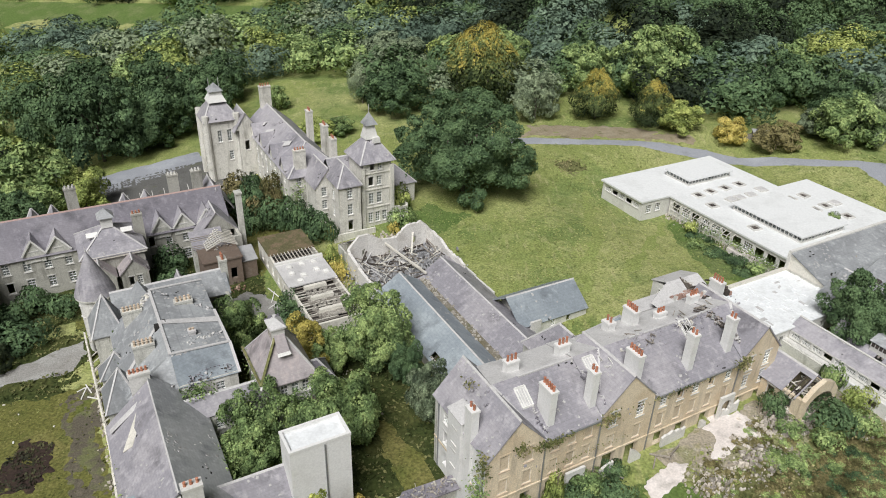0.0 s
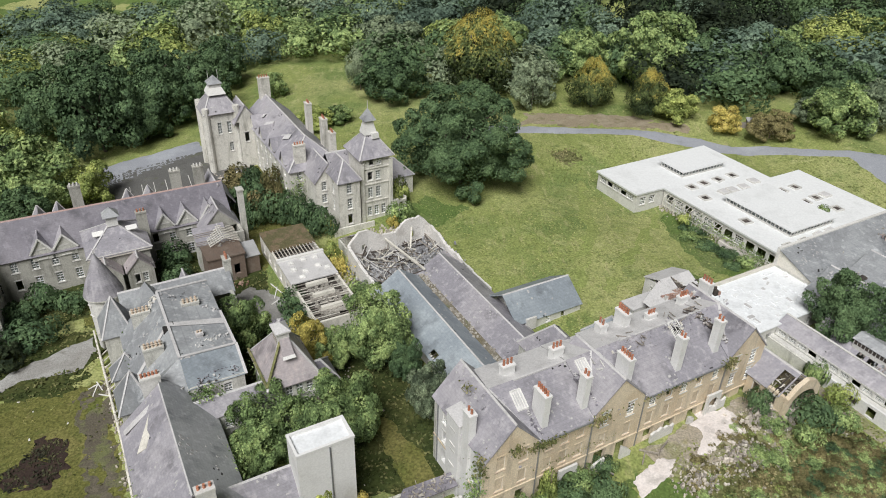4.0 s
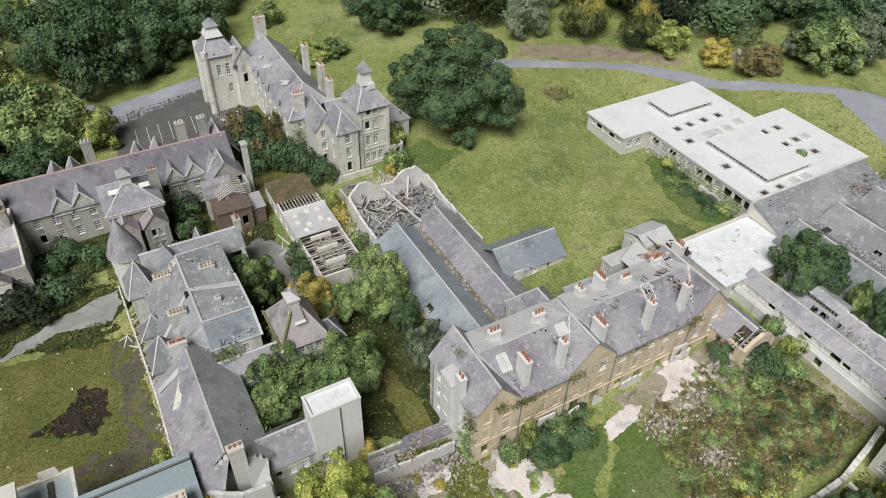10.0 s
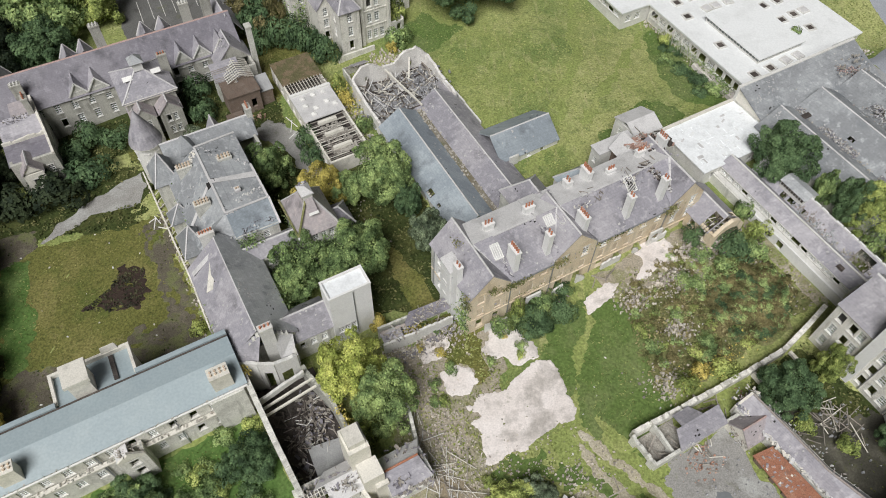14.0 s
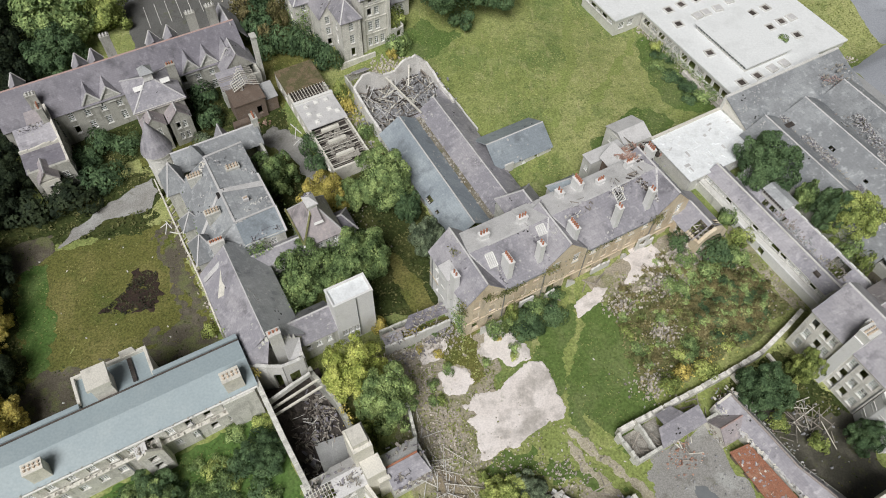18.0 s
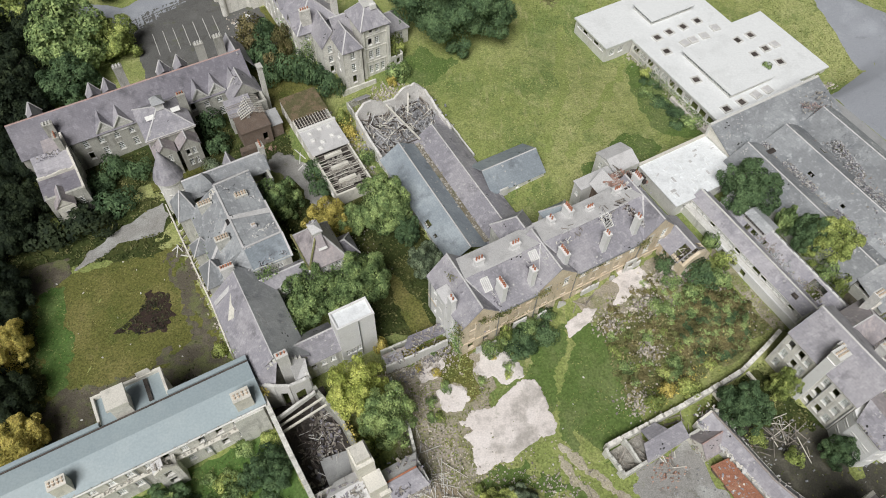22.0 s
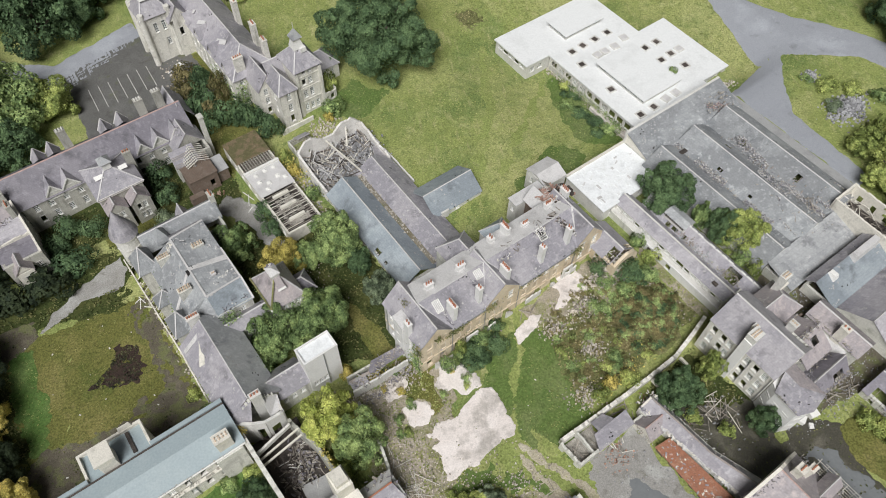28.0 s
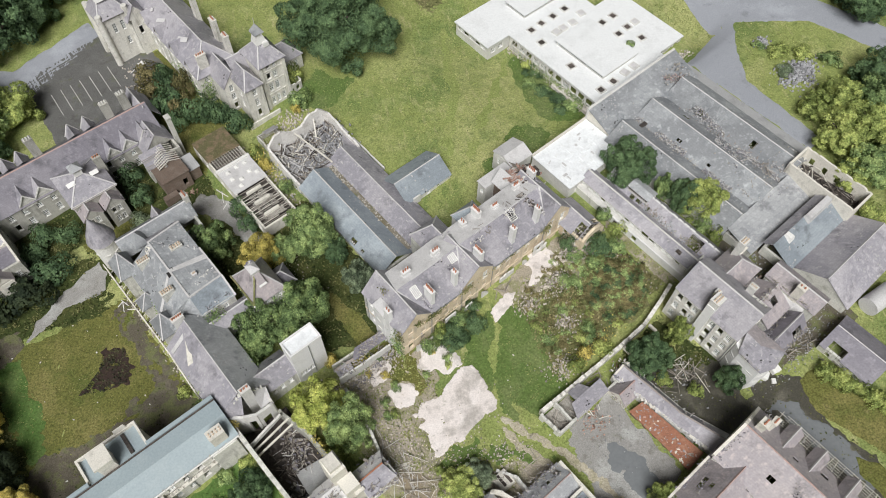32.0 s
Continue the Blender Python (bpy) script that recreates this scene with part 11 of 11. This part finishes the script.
def blades(r, u, v, size, tall, lean):
    """Tufts as quads that stand leaning on the ground."""
    k = len(u)
    z = np.array([ground_z(a, b) for a, b in zip(u, v)])
    a = r.uniform(0, 2 * math.pi, k)
    s = size * r.uniform(0.5, 1.5, k)
    h = tall * r.uniform(0.4, 1.5, k)
    dx, dy = np.cos(a) * s * 0.5, np.sin(a) * s * 0.5
    lx, ly = -np.sin(a) * lean * r.uniform(0.3, 1.3, k), np.cos(a) * lean * r.uniform(0.3, 1.3, k)
    base = np.stack([u, v, z - 0.02], 1)
    side = np.stack([dx, dy, np.zeros(k)], 1)
    top = np.stack([lx, ly, h], 1)
    return np.stack([base - side, base + side, base + side * 0.55 + top, base - side * 0.7 + top * 0.9], 1)


rg = np.random.RandomState(3)
TUFT_MEADOW = foliage("meadow_tufts", (0.150, 0.190, 0.055), (0.250, 0.288, 0.092), (0.365, 0.375, 0.150), patch_=0.12)
TUFT_LUSH = foliage("lush_tufts", (0.07, 0.12, 0.03), (0.15, 0.21, 0.06), (0.30, 0.32, 0.12))
TUFT_DULL = foliage("dull_tufts", (0.065, 0.08, 0.022), (0.155, 0.165, 0.052), (0.33, 0.30, 0.12))
# weed colour lowered to carry the yards' shade
WEEDS = foliage("shaded_weeds", (0.02, 0.032, 0.012), (0.07, 0.092, 0.032), (0.22, 0.215, 0.09))
BRIAR = foliage("bramble_tangle", (0.040, 0.056, 0.02), (0.170, 0.185, 0.070), (0.40, 0.35, 0.18))


def cover(name, mats, label, category, quads):
    ob = new(name, cloud_mesh(name, np.concatenate(quads), mats))
    ob.matrix_basis = SITE
    tagged(ob, label, category, kind="stuff")


N = 190000
u, v = rg.uniform(-46, 152, N), rg.uniform(-42, 150, N)
clump = np.array([noise.noise((a * 0.16, b * 0.16, 2)) + 0.7 * noise.noise((a * 0.6, b * 0.6, 5)) for a, b in zip(u, v)])
kind_ = ground_kind(u, v)
sel = (kind_ == 0) & (clump > rg.uniform(-0.9, 0.5, N))
cover("meadow_grass", TUFT_MEADOW, "tufted yellow-green meadow grass", "grass", [blades(rg, u[sel], v[sel], 0.34, 0.10, 0.32)])
sel = kind_ == 2
cover("lush_grass", TUFT_LUSH, "fresh short green grass", "grass", [blades(rg, u[sel], v[sel], 0.34, 0.14, 0.2)])
sel = kind_ == 5
cover("dull_grass", TUFT_DULL, "tufted dull olive grass", "grass", [blades(rg, u[sel], v[sel], 0.34, 0.08, 0.30)])
sel = kind_ == 4
cover("sparse_weeds", TUFT_MEADOW, "sparse yellow weeds on stony ground", "weeds", [blades(rg, u[sel], v[sel], 0.36, 0.28, 0.25)])


def tangle(rows, code, mat, name, label, density, size, high):
    """Low tangled growth as leaf quads heaped over outlines."""
    out = []
    for P in rows:
        P = np.array(P, float)
        lo, hi = P.min(0), P.max(0)
        k = int((hi[0] - lo[0]) * (hi[1] - lo[1]) * density)
        a, c = rg.uniform(lo[0], hi[0], k), rg.uniform(lo[1], hi[1], k)
        s = within(a, c, P) & (ground_kind(a, c) == code)
        a, c = a[s], c[s]
        hh = np.array([max(0.0, 0.45 + 0.8 * noise.noise((x * 0.35, y * 0.35, 8)) + 0.5 * noise.noise((x * 1.1, y * 1.1, 18))) for x, y in zip(a, c)]) * high
        z = np.array([ground_z(x, y) for x, y in zip(a, c)]) + hh * rg.uniform(0.55, 1.05, len(a))
        p = np.stack([a, c, z], 1)
        m = len(p)
        nn = rg.normal(size=(m, 3)) * 0.6 + np.array((0, 0, 0.8))
        nn /= np.linalg.norm(nn, axis=1)[:, None]
        t = np.cross(nn, rg.normal(size=(m, 3)))
        t /= np.linalg.norm(t, axis=1)[:, None]
        q = np.cross(nn, t)
        L = size * rg.uniform(0.5, 1.4, m)[:, None]
        out.append(np.stack([p - t * L, p - q * L * 0.6, p + t * L, p + q * L * 0.6], 1))
    cover(name, mat, label, "undergrowth", out)


tangle([P for P, nm, r_ in COVER if nm == "shaded_undergrowth"], 1, WEEDS, "weed_tangle", "dense weeds in the yards, coloured dark for shade", 5.0, 0.24, 0.7)
tangle([P for P, nm, r_ in COVER if nm == "bramble_scrub_ground"], 3, BRIAR, "bramble_tangle", "tangled brambles with seed heads", 8.0, 0.2, 1.5)
CHARRED = foliage("charred_weeds", (0.022, 0.022, 0.016), (0.05, 0.052, 0.032), (0.12, 0.12, 0.06))
tangle([P for P, nm, r_ in COVER if nm in ("wet_black_ground", "dark_mud")], 9, WEEDS, "yard_weeds", "dark weeds and moss on the wet yards", 0.9, 0.2, 0.3)
tangle([P for P, nm, r_ in COVER if nm == "burnt_dark_soil"], 9, CHARRED, "charred_weeds", "fuzzy blackened weeds on the scorched lawn", 16.0, 0.2, 0.4)


tangle([P for P, nm, r_ in COVER if nm == "stony_bare_ground"], 4, TUFT_MEADOW, "weed_sprawl", "sprawling yellow-green weeds over stony ground", 1.6, 0.2, 0.35)


def stones(name, label, rows, mat, seed):
    """Loose stones; rows: (u, v, spread u, spread v, number, size, heap height)."""
    r = random.Random(seed)
    b = Solid()
    for cu, cv, su, sv, n_, size, heap in rows:
        for _ in range(n_):
            p, q = r.gauss(0, 1), r.gauss(0, 1)
            x, y = cu + su * p, cv + sv * q
            s = size * r.uniform(0.35, 1.3)
            z = ground_z(x, y) + heap * max(0.0, 1 - (p * p + q * q) / 3.0) * r.uniform(0.8, 1.05)
            a = r.uniform(0, 3.14)
            ca, sa = math.cos(a) * s, math.sin(a) * s
            h, k = s * r.uniform(0.3, 0.9), r.uniform(0.5, 0.9)
            g_ = [r.uniform(0.6, 1.1) for _ in range(4)]
            base = [(x + ca * i * g - sa * k * j * g, y + sa * i * g + ca * k * j * g) for (i, j), g in zip(((-0.5, -0.5), (0.5, -0.5), (0.5, 0.5), (-0.5, 0.5)), g_)]
            b.hull8([(e, w, z - 0.1) for e, w in base] + [(x + (e - x) * 0.75, y + (w - y) * 0.75, z + h * r.uniform(0.7, 1.1)) for e, w in base])
    ob = lone(name, b, mat, 0, 0, 0, label, "rubble", kind="stuff")


def island(m):
    """Varies a material from stone to stone."""
    nt = m.node_tree
    g = nt.nodes.new("ShaderNodeNewGeometry")
    r = nt.nodes.new("ShaderNodeMapRange")
    r.inputs["To Min"].default_value, r.inputs["To Max"].default_value = 0.5, 1.35
    nt.links.new(g.outputs["Random Per Island"], r.inputs["Value"])
    k = nt.nodes.new("ShaderNodeMix")
    k.data_type, k.blend_type = "RGBA", "MULTIPLY"
    k.inputs["Factor"].default_value = 1.0
    src = nt.nodes[m["tail"]].outputs[0]
    nt.links.new(src, k.inputs[6])
    nt.links.new(r.outputs[0], k.inputs[7])
    nt.links.new(k.outputs[2], nt.nodes["Principled BSDF"].inputs["Base Color"])
    return m


STONES = island(material("loose_pale_stones", (0.50, 0.455, 0.395), 0.95, (((0.36, 0.31, 0.26), 0.7, 0.5, 0.6), ((0.58, 0.56, 0.53), 1.2, 0.56, 0.6)), 0.15, 6.0, 0.3, 8.0))
STONES_GREY = island(material("loose_grey_stones", (0.36, 0.36, 0.37), 0.95, (((0.25, 0.25, 0.26), 0.7, 0.5, 0.6),), 0.15, 6.0, 0.3, 8.0))
BRICKBATS = island(material("broken_red_brick", (0.40, 0.24, 0.18), 0.95, (((0.50, 0.38, 0.32), 0.7, 0.5, 0.6),), 0.15, 6.0, 0.3, 8.0))
stones("rubble", "pale stone rubble scattered below the range", ((70, 36.5, 3.0, 1.6, 420, 0.5, 0.6), (62, 33.5, 2.2, 1.5, 260, 0.45, 0.3), (57, 26.5, 1.4, 1.4, 240, 0.4, 0.5), (50.5, 20.6, 1.8, 1.6, 200, 0.4, 0.3), (54.6, 33.8, 1.6, 1.2, 200, 0.4, 0.4), (75, 27, 1.0, 4.0, 160, 0.4, 0.2), (66, 27, 6.0, 4.0, 90, 0.3, 0.0)), STONES, 41)
stones("rubble", "broken masonry across the stony ground", ((18, 34, 3.0, 7.0, 520, 0.3, 0.1), (22, 20, 6.0, 3.0, 380, 0.3, 0.15), (26, 42, 3.0, 1.3, 200, 0.3, 0.3), (20, 44.0, 2.6, 1.0, 150, 0.3, 0.2), (30, 15.5, 4.0, 2.0, 280, 0.32, 0.2), (18, 26, 2.5, 4.0, 300, 0.3, 0.2)), STONES, 42)
stones("stone_heap", "heap of grey stones on the grass island", ((141.2, 34.6, 2.6, 1.6, 520, 0.6, 1.1), (143.0, 46.2, 0.9, 0.8, 120, 0.5, 0.6)), STONES_GREY, 43)
stones("rubble", "grey rubble in the yards of the gate wing", ((66, 4, 2.4, 2.4, 70, 0.35, 0.2), (75, -1, 2.4, 2.4, 160, 0.4, 0.2), (88, 6, 3.0, 3.0, 200, 0.3, 0.3), (92, 12, 3.0, 2.4, 260, 0.34, 0.3), (90, -5, 4.0, 2.0, 200, 0.26, 0.1), (84, -7, 4.0, 1.2, 150, 0.22, 0.1), (50, 4, 3.0, 5.0, 120, 0.3, 0.0)), STONES_GREY, 44)
stones("rubble", "fallen brick below the ruined gate range", ((58, 8, 1.0, 3.0, 150, 0.35, 0.3), (47, 9, 1.6, 1.2, 80, 0.35, 0.1), (18.6, 101.6, 1.2, 0.6, 30, 0.4, 0.2)), BRICKBATS, 45)
stones("rubble", "rubble along the side of the flat block", ((100.0, 66.0, 0.8, 5.0, 200, 0.45, 0.2), (101, 85, 1.0, 3.0, 120, 0.45, 0.2), (127.5, 57.5, 2.0, 0.7, 120, 0.5, 0.2)), STONES, 46)
stones("rubble", "rubble and litter beside the main house", ((26.6, 138, 1.6, 3.6, 130, 0.5, 0.1), (46, 103, 2.2, 1.6, 160, 0.45, 0.2), (34, 92, 0.9, 5.0, 160, 0.45, 0.2), (-3.6, 76, 0.7, 9.0, 200, 0.4, 0.0), (25, 72, 1.2, 6, 80, 0.35, 0)), STONES, 47)

# ---- plants on the buildings ----
def sprouts(name, label, rows, mat, seed):
    """Leaves clinging to walls and gutters; rows: (u, v, z, spread u, spread v, spread z, number, size)."""
    r = np.random.RandomState(seed)
    out = []
    for u0, v0, z0, su, sv, sz, n_, size in rows:
        p = np.stack([r.normal(u0, su, n_), r.normal(v0, sv, n_), r.normal(z0, sz, n_)], 1)
        nn = r.normal(size=(n_, 3)) + np.array((0, -0.3, 0.6))
        nn /= np.linalg.norm(nn, axis=1)[:, None]
        t = np.cross(nn, r.normal(size=(n_, 3)))
        t /= np.linalg.norm(t, axis=1)[:, None]
        q = np.cross(nn, t)
        L_ = size * r.uniform(0.5, 1.4, n_)[:, None]
        out.append(np.stack([p - t * L_, p - q * L_ * 0.6, p + t * L_, p + q * L_ * 0.6], 1))
    cover(name, mat, label, "climbing plant", out)


sprouts("gutter_weeds", "weeds rooted in the gutters of the front range", ((36.6, 40.8, 11.1, 1.4, 0.2, 0.25, 260, 0.16), (44.4, 40.8, 11.1, 0.7, 0.2, 0.4, 160, 0.16), (33.0, 41.0, 11.6, 0.4, 0.2, 0.4, 90, 0.15), (64.6, 40.6, 11.6, 0.6, 0.25, 0.5, 200, 0.16), (54.0, 40.8, 11.1, 3.0, 0.15, 0.15, 120, 0.13), (29.0, 41.6, 10.6, 0.25, 0.5, 0.8, 160, 0.16), (31.4, 49.0, 14.6, 0.4, 0.4, 0.3, 60, 0.15), (41.0, 40.7, 7.6, 3.0, 0.1, 0.1, 80, 0.12)), BRIAR, 61)
sprouts("ivy", "green ivy climbing the stone walls", ((99.4, 66.0, 4.2, 0.3, 3.4, 0.5, 520, 0.17), (99.2, 76.0, 4.2, 0.3, 3.0, 0.5, 260, 0.17), (29.0, 42.4, 5.0, 0.15, 0.9, 2.2, 420, 0.17), (35.6, 120.2, 4.0, 1.0, 0.25, 1.8, 420, 0.2), (43.0, 115.0, 3.0, 1.4, 0.5, 1.6, 420, 0.2), (34.2, 128.0, 3.4, 0.3, 3.0, 1.8, 420, 0.2), (52.4, 112.0, 3.4, 1.2, 0.8, 1.6, 360, 0.2), (-3.2, 58.0, 3.4, 0.15, 2.4, 2.0, 400, 0.17), (-0.8, 79.0, 3.4, 0.2, 3.0, 2.4, 320, 0.17), (13.2, 67.0, 8.6, 0.3, 2.4, 1.2, 260, 0.16), (6.4, 67.2, 9.3, 0.9, 0.6, 0.3, 300, 0.17), (7.4, 57.6, 6.0, 0.4, 2.4, 0.8, 260, 0.17)), LEAF["mid"], 62)
sprouts("ivy", "yellow-green weeds growing on ruined walls", ((-1.6, 48.2, 7.4, 0.3, 0.5, 0.4, 140, 0.16), (34.4, 96.0, 2.6, 0.8, 2.4, 0.7, 420, 0.2), (-19.0, 52.8, 6.4, 0.7, 0.5, 0.5, 160, 0.17), (7.6, 36.0, 4.6, 0.4, 3.0, 0.5, 260, 0.18), (22.0, 45.6, 2.6, 1.2, 0.4, 0.6, 260, 0.18), (57.0, 19.0, 4.0, 4.0, 0.6, 0.6, 300, 0.18)), LEAF["gold"], 63)

stones("debris", "grey plaster and stone debris in the burnt hall", ((41, 91, 3.0, 3.4, 520, 0.5, 0.5), (48.5, 91.5, 2.2, 3.4, 520, 0.5, 0.5)), STONES_GREY, 48)
scene.objects["debris"].location.z += 0.75

# ---- small things lying about ----
def plank(u, v, length, turn, w=0.15, h=0.1, lift=0.06, tilt=0.0, mat=WHITE_PAINT, label="fallen white-painted timber on the ground", group="fallen timbers", name="fallen_timber"):
    b = Solid()
    b.box(-length / 2, length / 2, -w / 2, w / 2, 0, h, 0.01)
    ob = lone(name, b, mat, u, v, ground_z(u, v) + lift, label, "timber", group, turn)
    ob.matrix_basis = SITE @ pose(u, v, ground_z(u, v) + lift + abs(math.sin(radians(tilt))) * length / 2, 0, -tilt, turn)
    return ob


for u, v, ln, tn, ti in ((-5.7, 86.8, 2.6, 68, 2), (-5.1, 87.2, 2.0, 105, 6), (-6.0, 87.6, 1.2, 20, 3), (-4.8, 85.2, 1.6, 140, 0), (23.1, 95.8, 3.0, 64, 3), (23.5, 96.6, 3.2, 110, 8), (22.2, 93.4, 1.6, 30, 0),
                         (26.4, 142.4, 1.8, 20, 0), (28.0, 141.8, 1.4, 70, 0), (25.4, 135.4, 1.6, 110, 0), (27.6, 131.0, 1.8, 40, 0)):
    plank(u, v, ln, tn, tilt=ti)
rh = random.Random(17)
for _ in range(30):
    u, v = rh.gauss(66.0, 1.5), rh.gauss(5.0, 1.9)
    plank(u, v, rh.uniform(1.6, 4.2), rh.uniform(0, 180), 0.11, 0.09, rh.uniform(0.1, 0.8), rh.uniform(0, 12), rh.choice((CREAM, TIMBER, TIMBER, TIMBER)), "pale broken timber in the demolition heap", "demolition heap")
for _ in range(26):
    u, v = rh.gauss(17.6, 1.2), rh.uniform(16, 40)
    plank(u, v, rh.uniform(1.0, 3.0), rh.uniform(50, 120), 0.12, 0.08, 0.08, rh.uniform(0, 4), rh.choice((TIMBER, CREAM, LEAD)), "grey broken timber on stony ground", "scattered timbers")
for _ in range(16):
    u, v = rh.gauss(48.4, 1.0), rh.uniform(7.6, 12.6)
    plank(u, v, rh.uniform(0.8, 2.4), rh.uniform(0, 180), 0.14, 0.1, 0.08, rh.uniform(0, 4), rh.choice((TIMBER, CREAM)), "broken timber beside the gate ruin", "scattered timbers")
for _ in range(46):
    u, v = rh.gauss(15.6, 2.6), rh.gauss(22.4, 3.2)
    plank(u, v, rh.uniform(1.6, 6.0), rh.uniform(0, 180), 0.09, 0.08, rh.uniform(0.06, 0.5), rh.uniform(0, 5), rh.choice((TIMBER, RENDERED, CREAM)), "pale bare pole lying in the weeds", "fallen poles", "fallen_pole")
# white boxes dumped at the yard's corner
for u, v, w, d, h, tn in ((76.2, -5.0, 1.5, 1.0, 0.9, 20), (78.4, -5.5, 1.6, 1.1, 1.0, -15), (76.6, -6.6, 0.9, 0.7, 0.5, 50), (29.0, 142.6, 1.6, 1.2, 0.7, 10), (90.2, 31.0, 1.4, 1.0, 1.2, 5)):
    b = Solid()
    b.box(-w / 2, w / 2, -d / 2, d / 2, 0, h, 0.03)
    b.box(-w / 2 - 0.05, w / 2 + 0.05, -d / 2 - 0.05, d / 2 + 0.05, h, h + 0.08, 0.02)
    lone("dumped_box", b, WHITE_PAINT, u, v, ground_z(u, v) - 0.05, "white dumped box in the weedy yard", "box", "dumped boxes", tn)
# white litter across the grass
rl = random.Random(23)
for k in range(52):
    u, v = ((rl.uniform(37, 52), rl.uniform(6, 38)), (rl.uniform(-30, -5), rl.uniform(58, 92)), (rl.uniform(56, 76), rl.uniform(20, 38)), (rl.uniform(20, 36), rl.uniform(6, 20)))[k % 4]
    if ground_kind(np.array([u]), np.array([v]))[0] < 0:
        continue
    b = Solid()
    s = rl.uniform(0.07, 0.2)
    b.box(-s, s, -s * 0.6, s * 0.6, 0, s * 0.5, s * 0.15)
    lone("litter_piece", b, rl.choice((WHITE_PAINT, CREAM, LEAD)), u, v, ground_z(u, v) + 0.03, "pale piece of litter on the grass", "litter", "litter", rl.uniform(0, 180))
# low wall along the hall's lawn side
LW = thing("low_wall", 53.6, 88.0, 0, "low pale garden wall beside the hall", "garden wall")
for k in range(10):
    v0 = 78.0 + 1.9 * k
    if k == 6:
        continue
    b = Solid()
    z = ground_z(53.8, v0)
    b.box(-0.17, 0.17, v0 - 88.0, v0 + 1.88 - 88.0, z - 0.4, z + 0.7 - 0.1 * (k % 3), 0.02)
    part("wall_panel", b, RENDERED, LW)
# timber hut and fence beside the drive
HT = thing("hut", 142.6, 101.6, ground_z(142.6, 101.6) - 0.1, "small weathered timber hut beside the drive", "hut", turn=-36)
b = Solid()
b.box(-2.4, 2.4, -1.2, 1.2, 0, 1.9)
part("wall", b, TIMBER, HT)
b = Solid()
b.slab([(-2.6, -1.4, 1.95), (2.6, -1.4, 1.95), (2.6, 1.4, 2.35), (-2.6, 1.4, 2.35)], 0.1)
part("roof", b, FELT_GREY, HT)
for k in range(12):
    b = Solid()
    b.box(-2.35 + 0.4 * k, -2.0 + 0.4 * k, -1.24, -1.2, 0.02, 1.88)
    part("board", b, TIMBER, HT)
for k in range(3):
    b = Solid()
    b.box(-0.9, 0.9, -0.06, 0.06, 0, 1.5)
    lone("fence_panel", b, TIMBER, 138.0 + 1.3 * k, 105.6 - 1.0 * k, ground_z(138.0 + 1.3 * k, 105.6 - k) - 0.1, "weathered timber fence panel by the hut", "fence", "hut fence", -36)
